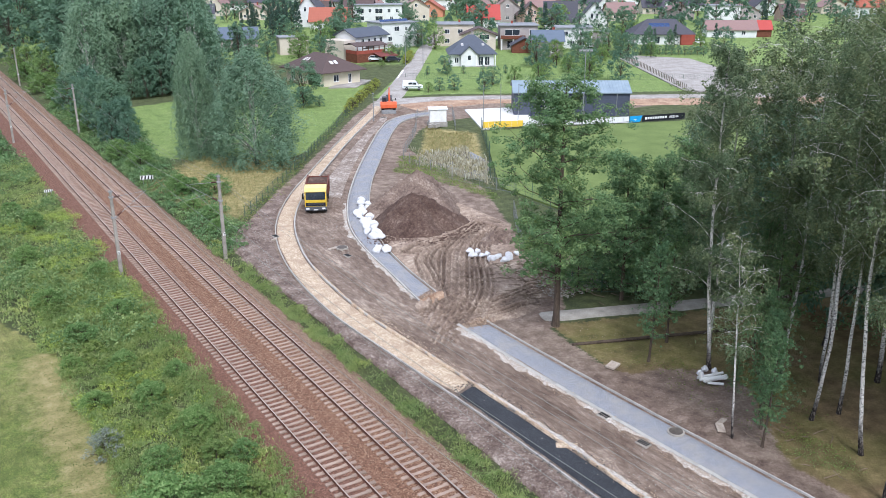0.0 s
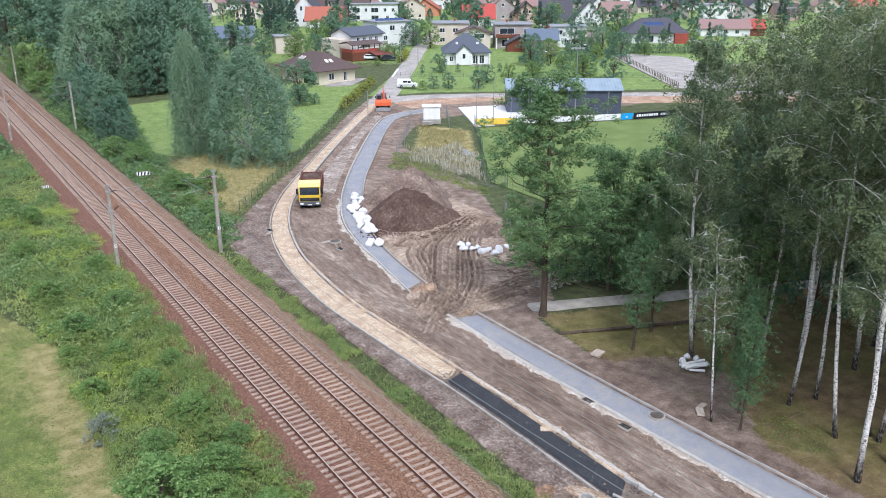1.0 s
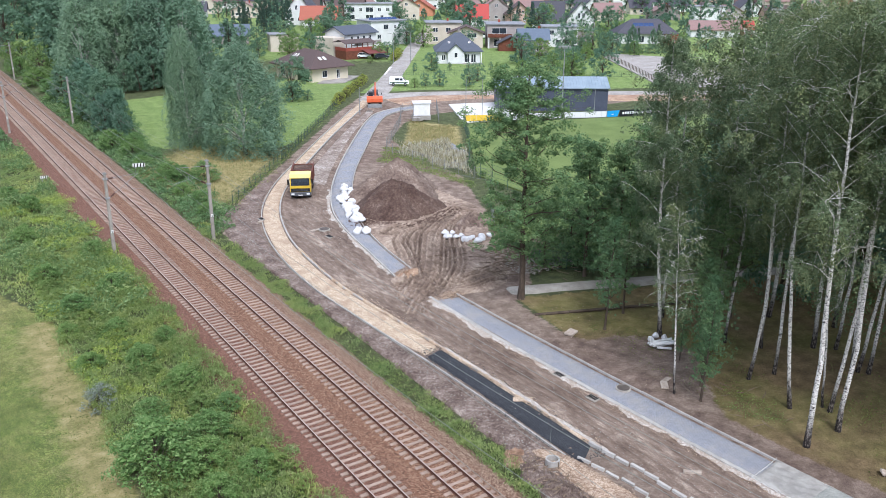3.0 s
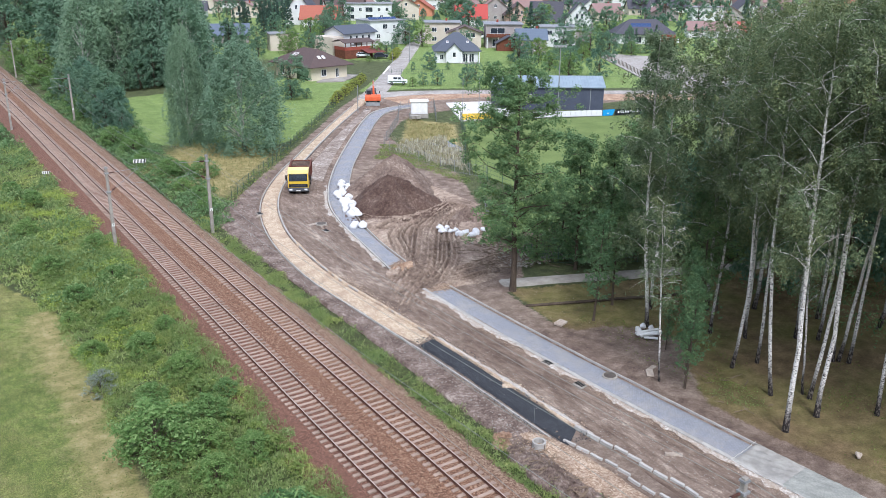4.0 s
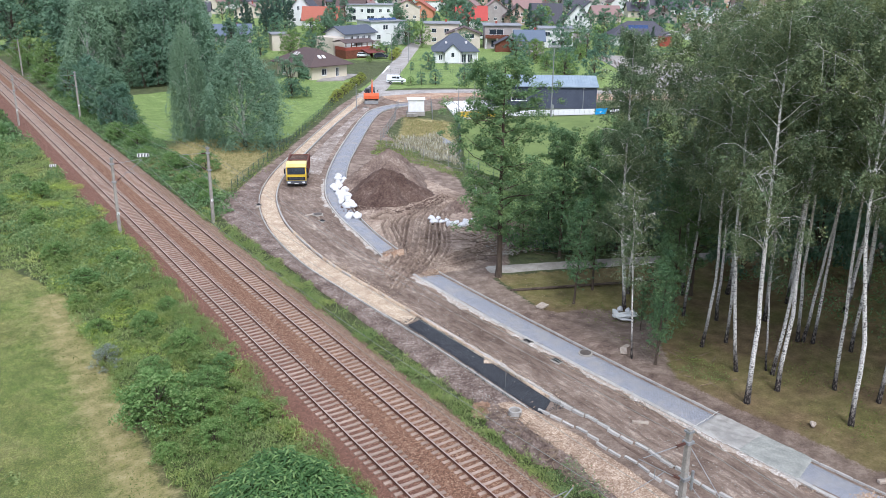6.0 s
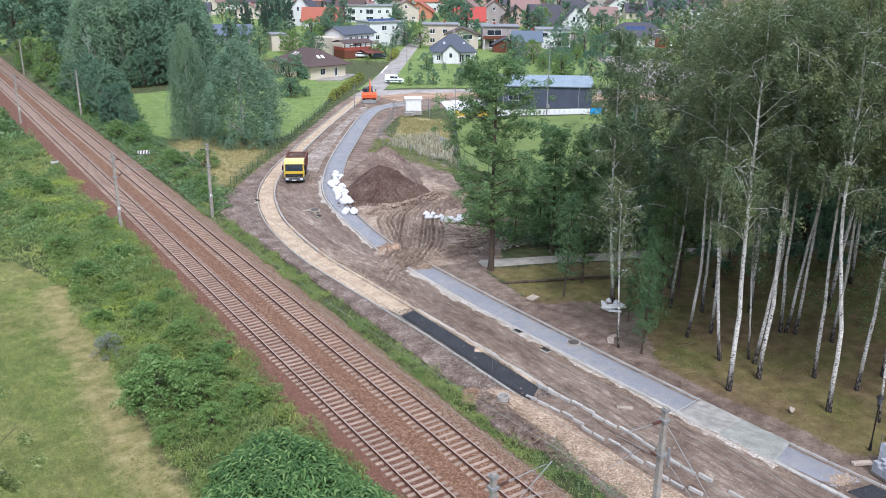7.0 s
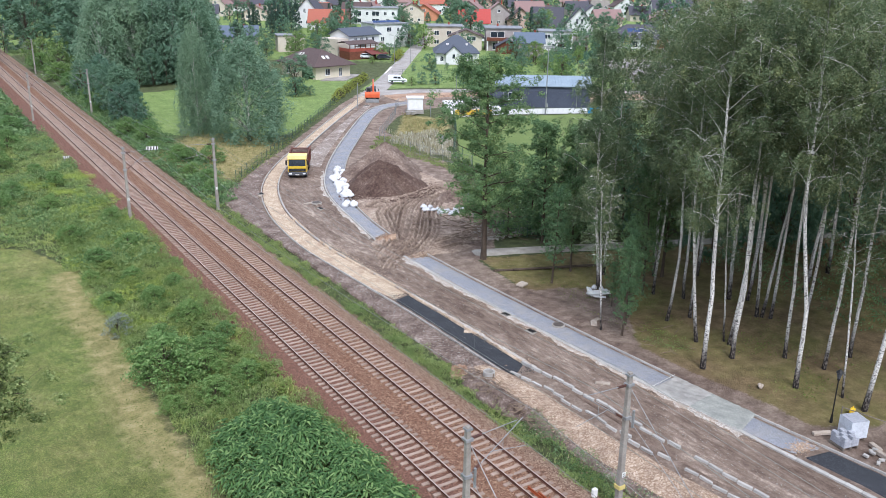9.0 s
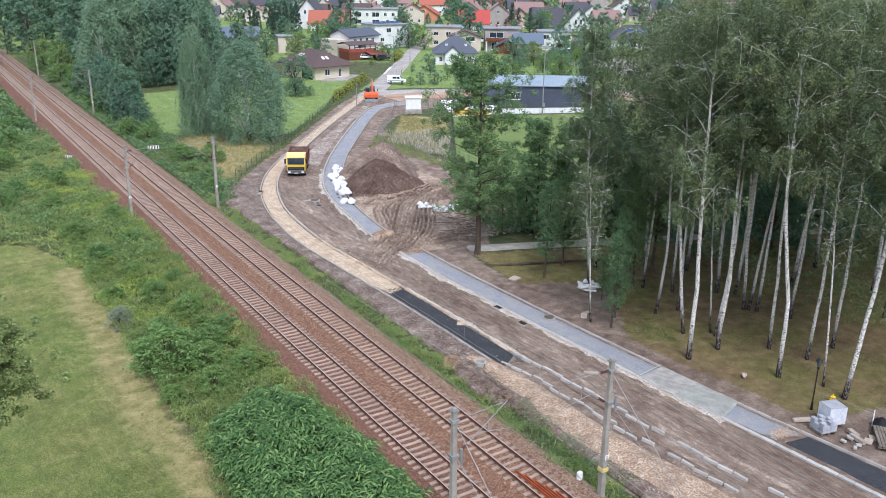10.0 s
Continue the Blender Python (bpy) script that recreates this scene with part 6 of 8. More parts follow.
def heap(name, label, at, rx, ry, h, turn, mat, seed, sharp=1.25):
    """A heap of earth with lumps and gullies."""
    k, rings = 84, 34
    rng = np.random.default_rng(seed)
    a = np.linspace(0, 2 * np.pi, k, endpoint=False)
    r = np.linspace(0, 1, rings)
    R, A = np.meshgrid(r, a, indexing="ij")
    edge = 1 + 0.09 * np.sin(3 * A + seed) + 0.06 * np.sin(5 * A + 2 * seed) + 0.04 * np.sin(9 * A)
    x, y = rx * R * edge * np.cos(A), ry * R * edge * np.sin(A)
    z = h * np.clip(1 - R ** sharp, 0, 1) + (0.28 * wobble(x, y, 0.8, seed) + 0.16 * wobble(x, y, 2.3, seed) + 0.08 * wobble(x, y, 5.5, seed) + 0.05 * rng.standard_normal(x.shape)) * np.minimum(1, (1 - R) * 5)
    z[-1] = -0.25
    f = [[i * k + j, i * k + (j + 1) % k, (i + 1) * k + (j + 1) % k, (i + 1) * k + j] for i in range(rings - 1) for j in range(k)]
    me = raw_mesh(name, np.stack([x.ravel(), y.ravel(), z.ravel()], 1), [q[::-1] for q in f], M[mat], True)
    return solid(name, me, label, "earth mound", pose(at[0], at[1], -0.02, 0, 0, turn), "earth mounds")


heap("earth_mound", "steep mound of dark brown topsoil", (28.5, 70.8), 5.3, 4.5, 3.7, -30, "darkheap", 1, 1.2)
heap("earth_mound", "tall conical mound of paler brown earth", (31.4, 75.6), 6.2, 5.6, 4.9, 40, "paleheap", 2, 1.15)
heap("earth_mound", "low ragged bank of brown soil above the verge", (8.9, 18.6), 1.0, 4.2, 0.55, 6, "shouldersoil", 11, 1.6)
heap("rubble_mound", "small heap of orange sand beside the verge", (8.9, 23.2), 0.8, 1.1, 0.3, 10, "redsoil", 12)
heap("rubble_mound", "low mound of sandy rubble at the pavement's end", (18.9, 52.6), 1.5, 0.9, 0.3, 20, "redsoil", 3)
heap("rubble_mound", "low mound of broken paving rubble", (33, 53), 3.5, 2.2, 0.4, 20, "paleheap", 4)
heap("earth_mound", "low brown soil mound at the yard's edge", (33.5, 62), 3.0, 2.0, 0.9, 20, "paleheap", 6)

n = Nodes("pond_water")
n.p.inputs["Specular IOR Level"].default_value = 0.7
M["water"] = n.done(n.mix(n.noise(0.6, 4), lin(92, 88, 78), lin(128, 124, 114)), 0.12)
pw = raw_mesh("pond", [(x, y, -0.33) for x, y in ((47.5, 101), (51, 102), (55, 99), (53.5, 92), (49.5, 85), (46.5, 83), (45.5, 88), (45.8, 96))], [list(range(8))[::-1]], M["water"])
solid("pond", pw, "shallow grey pond among the reeds", "pond", kind="structure")

# ---- far roads, pitch and courts ----
def sheet(name, pts, z, mat, label, category):
    me = raw_mesh(name, [(x, y, z) for x, y in pts] + [(x, y, z - 0.3) for x, y in pts], [list(range(len(pts)))] + [[(i + 1) % len(pts), i, i + len(pts), (i + 1) % len(pts) + len(pts)] for i in range(len(pts))], mat)
    return solid(name, me, label, category, kind="structure")


M["asphalt"] = soil("worn_asphalt", [lin(134, 128, 122), lin(154, 148, 142), lin(170, 164, 158), lin(190, 184, 176)])
M["court"] = surface("pale_concrete_slab", lin(204, 202, 198), lin(226, 224, 222), 0.4, 6, 0.9, 0.2, 0.01)
M["turf"] = surface("pitch_turf", lin(92, 108, 56), lin(114, 130, 72), 0.25, 5, 0.9, 0.4, 0.02)
solid("street", ribbon("street", [(60.5, 141), (72, 156), (83.5, 171.5), (108, 205), (134, 241), (152, 265)], [(64.8, 138.6), (76, 153.2), (87.2, 168.2), (111.5, 202), (137.6, 238.2), (155.6, 262)], 0.03, M["asphalt"], 1.0, 6), "pale worn asphalt street into the town", "street", kind="structure")
solid("side_road", ribbon("side_road", [(63, 146.5), (72, 146), (84, 141), (100, 130.8), (121, 118.6), (175, 87)], [(66, 140.5), (74, 140), (83, 136), (98.4, 126.6), (119, 114.4), (173, 83)], 0.035, M["asphalt"], 1.0, 6), "new grey asphalt side road with bare soil edges", "road", kind="structure")
solid("soil_strip", ribbon("soil_strip", [(66, 140.3), (74, 139.8), (83, 135.8), (98.3, 126.4), (119, 114.2), (160, 90)], [(66, 132), (76, 132), (84, 130.5), (98, 119), (114, 108), (152, 86)], 0.0, M["redsoil"], 0.8, 10, lump(0.05, 0.8)), "reddish bare soil strip along the side road", "bare soil", kind="structure")
sheet("parking", [(156, 171), (164, 176), (172, 160), (147, 112), (128, 118), (127, 122)], 0.02, M["asphalt"], "pale concrete parking yard beyond the lawn", "parking")
sheet("pitch", [(45.8, 60), (45.8, 79), (64.8, 109), (101, 96.6), (150, 70), (110, 22)], 0.0, M["turf"], "mown green football pitch", "pitch")
sheet("court", [(73.5, 127.5), (84, 124), (76, 108.5), (65.5, 110.6)], 0.04, M["court"], "white concrete slab beside the pitch", "court")
sheet("front_drive", [(70, 165), (78, 173), (74, 177), (64, 167)], 0.0, M["asphalt"], "pale drive in front of the bungalow", "drive")
sheet("garden_path", [(84, 171.5), (92.5, 183.6), (93, 183.2), (84.6, 171)], 0.02, M["court"], "pale garden path", "path")
solid("concrete_walk", ribbon("concrete_walk", [(23.6, 43.4), (37.2, 38.2), (54.5, 31.4), (80, 21), (110, 9)], [(24.6, 45.7), (38.4, 40.2), (55.4, 33.2), (81, 23), (111, 11)], -0.06, M["oldconcrete"], 0.6, 5), "pale concrete footpath through the trees", "footpath", kind="structure")
edging = thing("low_edging", "low dark timber edging on the grass bank", "edging", kind="structure")
for k in range(14):
    part("log", rods(((22.9 + k * 0.92, 38.9 - k * 0.36, -0.02), (23.78 + k * 0.92, 38.55 - k * 0.36, -0.02), 0.13)), M["bark"], edging)


def fence(label, line, height, step, mat, mesh_gap=0.0, name="fence", thick=0.035, rails=2):
    """Posts with rails, and a wire mesh where mesh_gap is set."""
    pts, way = smooth_line(line, step)
    t = thing(name, label, "fence", None, "fences", "structure")
    post = bpy.data.meshes.new("post")
    bm = rods(((0, 0, -0.4), (0, 0, height), thick), sides=6)
    bm.to_mesh(post)
    bm.free()
    post.materials.append(mat)
    for x, y in pts[:300]:
        o = part("post", post, None, t)
        o.location = (x, y, float(land(x, y)))
    vs, fs = [], []
    for (ax, ay), (bx, by) in zip(pts[:-1], pts[1:]):
        za, zb = float(land(ax, ay)), float(land(bx, by))
        d = np.array([bx - ax, by - ay, zb - za])
        n = np.array([-d[1], d[0], 0]) / (np.hypot(d[0], d[1]) + 1e-9)
        hs = np.linspace(0.1, height - 0.03, rails if not mesh_gap else max(3, int(height / (mesh_gap * 2))))
        for h in hs:
            a = np.array([ax, ay, za + h])
            r = 0.012
            i = len(vs)
            vs += [a + (0, 0, -r) + n * r, a + d + (0, 0, -r) + n * r, a + d + (0, 0, r), a + (0, 0, r), a + (0, 0, -r) - n * r, a + d + (0, 0, -r) - n * r]
            fs += [(i, i + 1, i + 2, i + 3), (i + 3, i + 2, i + 5, i + 4), (i + 4, i + 5, i + 1, i)]
        if mesh_gap:
            for u in np.arange(0, 1, mesh_gap / max(0.1, np.linalg.norm(d))):
                a = np.array([ax, ay, za]) + d * u
                t2 = d / np.linalg.norm(d) * 0.009
                i = len(vs)
                vs += [a - t2 + n * 0.006, a + t2, a + t2 + (0, 0, height), a - t2 + n * 0.006 + (0, 0, height)]
                fs += [(i, i + 1, i + 2, i + 3)]
    part("wire_mesh", raw_mesh("wire_mesh", [tuple(v) for v in vs], fs, mat), None, t)
    return t


M["greenwire"] = surface("green_fence_wire", lin(58, 82, 70), lin(84, 106, 92), 2, 20, 0.6, 0.1, 0.002)
M["oldwood"] = surface("weathered_wood", lin(96, 88, 80), lin(134, 124, 112), 2, 16, 0.9, 0.4, 0.01)
fence("green wire fence along the meadow edge", [(13.6, 83.4), (23.2, 95.6), (37.3, 114.6), (54, 137)], 1.5, 2.2, M["greenwire"], 0.3)
fence("grey wire fence round the marsh", [(69.7, 126.1), (62.8, 126.6), (56, 116.4), (47.6, 105), (43.1, 98.5), (43.0, 91), (43.3, 84), (44.6, 79), (45.8, 76)], 1.6, 2.5, M["galv"], 0.22)
fence("grey wire fence beside the white kiosk", [(69.7, 126.1), (62.2, 113.6)], 1.8, 2.5, M["galv"], 0.25)
fence("green net fence along the pitch", [(64.7, 109.6), (55, 94), (45.6, 79), (45.6, 62)], 2.6, 3.0, M["greenwire"], 0.2)
fence("green panel fence behind the footpath", [(30.4, 47.5), (33, 45.2), (38.2, 42.2), (54.8, 35.6), (80, 25.5)], 1.8, 2.5, M["greenwire"], 0.18)
fence("grey temporary fence panels by the yard", [(33.3, 58.4), (36, 62.6), (40, 68.5)], 1.8, 2.0, M["galv"], 0.18)
fence("dark slatted fence beside the parking yard", [(155.5, 169), (146, 152), (127, 121)], 1.4, 1.4, M["oldwood"], 0.5, thick=0.09)
fence("low garden fence of the grey-roofed house", [(86.5, 171.5), (98, 163), (126, 142.5), (150, 126)], 1.2, 2.5, M["greenwire"], 0.4)

boards = thing("pitch_boards", "white boards round the pitch", "boards", None, kind="structure")
for k in range(26):
    a = Vector((66, 111, 0)).lerp(Vector((90.0, 100.8, 0)), k / 26)
    col = "yellowboard" if k < 7 else "whiteboard"
    if col not in M:
        M[col] = surface(col, lin(228, 188, 60), lin(238, 204, 84), 1, 9, 0.6, 0.05, 0.002) if k < 7 else surface(col, lin(218, 218, 220), lin(236, 236, 238), 1, 9, 0.6, 0.05, 0.002)
    o = part("board", boxes((0.02, 0.98, -0.03, 0.03, 0.05, 1.1)), M[col], boards)
    o.matrix_basis = pose(a.x, a.y, 0, 0, 0, -23.0)
banner = thing("banner", "black and blue sponsor banner with white letters", "banner", pose(90.2, 100.6, 0, 0, 0, -14), kind="structure")
M["bannerblack"] = surface("banner_black", lin(24, 26, 32), lin(34, 36, 42), 1, 9, 0.6, 0.05, 0.002)
M["bannerblue"] = surface("banner_blue", lin(28, 142, 206), lin(48, 160, 222), 1, 9, 0.6, 0.05, 0.002)
part("black_panel", boxes((2.3, 11.0, -0.04, 0.02, 0.05, 1.15)), M["bannerblack"], banner)
part("blue_panel", prism([(-0.2, 0.05), (1.9, 0.05), (2.3, 1.15), (-0.2, 1.15)], -0.045, 0.02, "y"), M["bannerblue"], banner, "blue banner panel")
part("white_mark", prism([(0.6, 0.55), (0.9, 0.35), (1.2, 0.55), (1.05, 0.6), (0.9, 0.48), (0.75, 0.6)], -0.06, -0.045, "y"), M["whiteboard"], banner)
for k in range(9):
    part("bar", boxes((2.9 + k * 0.5, 3.25 + k * 0.5, -0.055, -0.04, 0.4, 0.82)), M["whiteboard"], banner)
txt = bpy.data.curves.new("lettering", "FONT")
txt.body, txt.size, txt.extrude = "ARENA", 0.62, 0.006
txt.materials.append(M["whiteboard"])
lt = new("lettering", txt)
lt.parent = banner
lt.matrix_basis = pose(7.75, -0.05, 0.38, 90, 0, 0)


def floodlight(x, y, h, label):
    t = thing("floodlight_mast", label, "floodlight", pose(x, y, 0), "floodlight masts")
    part("mast", rods(((0, 0, -0.3), (0, 0, h), 0.13, 0.07)), M["galv"], t)
    part("crossarm", boxes((-1.1, 1.1, -0.05, 0.05, h - 0.15, h)), M["galv"], t).rotation_euler = (0, 0, radians(TOWN))
    for s in (-0.9, -0.3, 0.3, 0.9):
        o = part("lamp_head", boxes((-0.2, 0.2, -0.16, 0.1, -0.16, 0.16), bevel=0.03), M["galv"], t)
        o.matrix_basis = pose(s * RGT.x, s * RGT.y, h - 0.3, 25, 0, TOWN)
    part("cabinet", boxes((-0.25, 0.25, -0.4, -0.12, 1.4, 2.1)), M["galv"], t)


floodlight(82.0, 103.9, 12.8, "tall grey steel floodlight mast beside the pitch")
floodlight(159, 118, 16, "far grey steel floodlight mast")
for x, y, h in ((66.8, 112, 7.0), (69.5, 110.8, 7.0), (72.4, 109.6, 7.0), (75.2, 108.4, 6.4), (88.2, 102.2, 4.8)):
    t = thing("net_post", "slim grey net post behind the pitch", "post", pose(x, y, 0), "net posts")
    part("pole", rods(((0, 0, -0.3), (0, 0, h), 0.06, 0.05)), M["galv"], t)
    part("cap", boxes((-0.12, 0.12, -0.06, 0.06, h, h + 0.08)), M["galv"], t)
for x, y, h, a in ((53.6, 126.9, 4.5, 60), (102.5, 189.5, 8, 160), (98, 191, 7.5, 140), (134, 233, 8, 150)):
    t = thing("street_lamp", "grey street lamp with a short arm", "street lamp", pose(x, y, 0, 0, 0, a), "street lamps")
    part("pole", rods(((0, 0, -0.3), (0, 0, h), 0.09, 0.05)), M["galv"], t)
    part("arm", rods(((0, 0, h - 0.1), (1.0, 0, h + 0.2), 0.04)), M["galv"], t)
    part("lamp_head", boxes((0.9, 1.5, -0.12, 0.12, h + 0.14, h + 0.26), bevel=0.03), M["galv"], t)

# ---- railway catenary ----
M["insulator"] = surface("brown_insulator", lin(70, 46, 40), lin(96, 66, 56), 3, 30, 0.3, 0.05, 0.002)
M["yellow"] = surface("yellow_paint", lin(222, 182, 40), lin(236, 200, 66), 1.5, 14, 0.5, 0.1, 0.002)
M["paleyellow"] = surface("faded_yellow_paint", lin(196, 178, 104), lin(214, 198, 130), 1.5, 14, 0.7, 0.1, 0.002)
M["whitepaint"] = surface("white_paint", lin(220, 220, 216), lin(236, 236, 232), 1.5, 14, 0.6, 0.1, 0.002)
M["blackpaint"] = surface("black_paint", lin(22, 22, 24), lin(36, 36, 38), 1.5, 14, 0.6, 0.1, 0.002)


def catenary_pole(x, y, side, tall=8.45, band=False, guy=False):
    """A concrete mast with a steel cantilever towards the track; side -1 reaches to the left."""
    t = thing("catenary_pole", "weathered concrete railway mast with a steel cantilever", "catenary pole", pose(x, y, -0.35), "catenary masts")
    bm = bmesh.new()
    bmesh.ops.create_cone(bm, cap_ends=True, segments=4, radius1=0.235, radius2=0.165, depth=tall + 0.5, matrix=pose(0, 0, tall / 2 - 0.25, 0, 0, 45))
    bmesh.ops.bevel(bm, geom=bm.edges[:], offset=0.02, segments=1, affect="EDGES")
    part("mast", bm, M["oldconcrete"], t)
    s = side
    reach = 3.1
    for q, za, zb in ((0.195, 0.75, 0.62), (0.205, 2.65, 2.5), (0.17, 0.2, 0.1)):
        part("clamp", boxes((-q, q, -q, q, tall - za, tall - zb)), M["galv"], t)
    part("top_tube", rods(((s * 0.2, 0, tall - 0.7), (s * reach * 0.9, 0, tall - 0.55), 0.02)), M["galv"], t)
    part("strut", rods(((s * 0.2, 0, tall - 2.6), (s * reach, 0, tall - 0.5), 0.022)), M["galv"], t)
    part("insulator", rods(((s * 0.25, 0, tall - 0.7), (s * 0.75, 0, tall - 0.67), 0.075)), M["insulator"], t)
    part("insulator", rods(((s * 0.35, 0, tall - 2.47), (s * 0.75, 0, tall - 2.18), 0.08)), M["insulator"], t)
    part("steady_arm", rods(((s * 1.3, 0, tall - 1.75), (s * 3.4, 0, tall - 2.1), 0.016)), M["galv"], t)
    part("hanger", rods(((s * 2.0, 0, tall - 1.4), (s * 2.0, 0, tall - 1.9), 0.015)), M["galv"], t)
    plate = part("mast_plate", boxes((-0.12, 0.12, -0.235, -0.215, 2.38, 2.68)), M["whitepaint"], t, "white plate with dark bars")
    for za in (2.42, 2.55):
        part("plate_bar", boxes((-0.07, 0.07, -0.242, -0.235, za, za + 0.05)), M["blackpaint"], plate)
    if band:
        part("yellow_band", boxes((-0.212, 0.212, -0.212, 0.212, 1.6, 1.82)), M["paleyellow"], t, "faded yellow painted band")
    if guy:
        for za, rr in ((0.9, 0.018), (2.6, 0.014)):
            part("guy_wire", rods(((0.1, 0, tall - za), (0.9, -7.5, 0.2), rr)), M["galv"], t)
        part("tension_weight", rods(((0.32, -0.2, tall - 3.2), (0.32, -0.2, tall - 2.2), 0.07)), M["galv"], t)


POLES = (-62.0, 5.7, 73.2, 144.6, 212, 268, 330)
for i, y in enumerate(POLES):
    catenary_pole(7.75 if y > 20 else 7.2, y, -1, band=(i == 1), guy=(i == 1))
    catenary_pole(-2.2 if y > 20 else -2.75, y + (0.0 if y > 20 else -0.05), 1, guy=(i == 1))


def wires():
    for cx in TRACKS:
        t = thing("overhead_line", "overhead railway line of pale wires", "overhead line", None, "overhead lines")
        for top, sag, r, nm in ((7.75, 1.25, 0.013, "carrier_wire"), (5.75, 0.12, 0.012, "contact_wire")):
            pts = []
            for a, b in zip(POLES[:-1], POLES[1:]):
                for u in np.linspace(0, 1, 14, endpoint=False):
                    pts.append((cx + 0.25 * (1 if (POLES.index(a) % 2) else -1) * (1 - 2 * u), a + (b - a) * u, top - 4 * sag * u * (1 - u)))
            v, f = tube(pts, [r] * len(pts), 5)
            part(nm, raw_mesh(nm, v, f, M["wire"], True), None, t)
        for a, b in zip(POLES[:4], POLES[1:5]):
            for u in (0.15, 0.3, 0.5, 0.7, 0.85):
                part("dropper", rods(((cx, a + (b - a) * u, 5.66), (cx, a + (b - a) * u, 7.75 - 5 * u * (1 - u)), 0.006), sides=4), M["wire"], t)
    for x, z in ((8.0, 7.1), (7.5, 8.0)):
        pts = [(x - 0.2 * (y < 40), y, z - 1.0 * (1 - ((u - 0.5) * 2) ** 2)) for a, b in zip(POLES[:-1], POLES[1:]) for u in np.linspace(0, 1, 12, endpoint=False) for y in (a + (b - a) * u,)]
        v, f = tube(pts, [0.011] * len(pts), 5)
        t = thing("feeder_wire", "pale feeder wire along the masts", "wire", None, "overhead lines")
        part("wire", raw_mesh("wire", v, f, M["wire"], True), None, t)


wires()


def striped_sign(x, y, w, h, z, turn):
    t = thing("striped_board", "white railway board with black slanted stripes", "sign", pose(x, y, float(land(x, y)), 0, 0, turn), "railway boards")
    part("board", boxes((-w / 2, w / 2, -0.02, 0.02, z, z + h), bevel=0.01), M["whitepaint"], t)
    for k in range(4):
        c = -w / 2 + w * (k + 0.5) / 4
        part("stripe", prism([(c - w * 0.07, z + 0.02), (c + w * 0.03, z + 0.02), (c + w * 0.09, z + h - 0.02), (c - w * 0.01, z + h - 0.02)], -0.03, -0.02, "y"), M["blackpaint"], t)
    for s in (-0.3, 0.3):
        part("post", rods(((s * w, 0.05, -0.3), (s * w, 0.05, z + h), 0.04)), M["galv"], t)


striped_sign(8.5, 105, 1.6, 0.5, 1.0, -14)
striped_sign(-3.0, 107, 1.0, 0.34, 0.7, -10)

# ---- vehicles ----
M["tyre"] = surface("tyre_rubber", lin(26, 26, 27), lin(44, 43, 42), 3, 30, 0.9, 0.3, 0.01)
M["truckyellow"] = surface("yellow_truck_paint", lin(206, 172, 50), lin(220, 188, 70), 0.8, 8, 0.4, 0.05, 0.003)
M["creampaint"] = surface("cream_truck_paint", lin(222, 204, 128), lin(232, 216, 150), 0.8, 8, 0.45, 0.05, 0.003)
M["tipper"] = surface("rust_red_steel", lin(92, 54, 46), lin(124, 78, 66), 0.9, 9, 0.75, 0.2, 0.006)
M["carwhite"] = surface("white_car_paint", lin(224, 226, 228), lin(236, 238, 240), 0.8, 8, 0.3, 0.03, 0.002)
M["cardark"] = surface("dark_car_paint", lin(40, 44, 52), lin(56, 60, 68), 0.8, 8, 0.3, 0.03, 0.002)
M["diggerorange"] = surface("orange_digger_paint", lin(206, 90, 52), lin(222, 110, 70), 0.8, 8, 0.5, 0.06, 0.003)
M["autoglass"] = surface("vehicle_glass", lin(30, 36, 42), lin(58, 66, 74), 0.8, 4, 0.08, 0.0, 0.001)
M["headlight"] = surface("headlight_lens", lin(206, 210, 212), lin(228, 230, 232), 2, 20, 0.15, 0.0, 0.001)
M["plastic"] = surface("grey_plastic", lin(72, 74, 78), lin(98, 100, 104), 2, 20, 0.7, 0.1, 0.003)


def wheel(parent, x, y, r, w):
    o = part("wheel", rods(((x, y - w / 2, r), (x, y + w / 2, r), r), sides=18), M["tyre"], parent)
    s = -1 if y < 0 else 1
    part("rim", rods(((x, y + s * w * 0.5, r), (x, y + s * (w * 0.5 + 0.02), r), r * 0.55), sides=12), M["galv"], o)


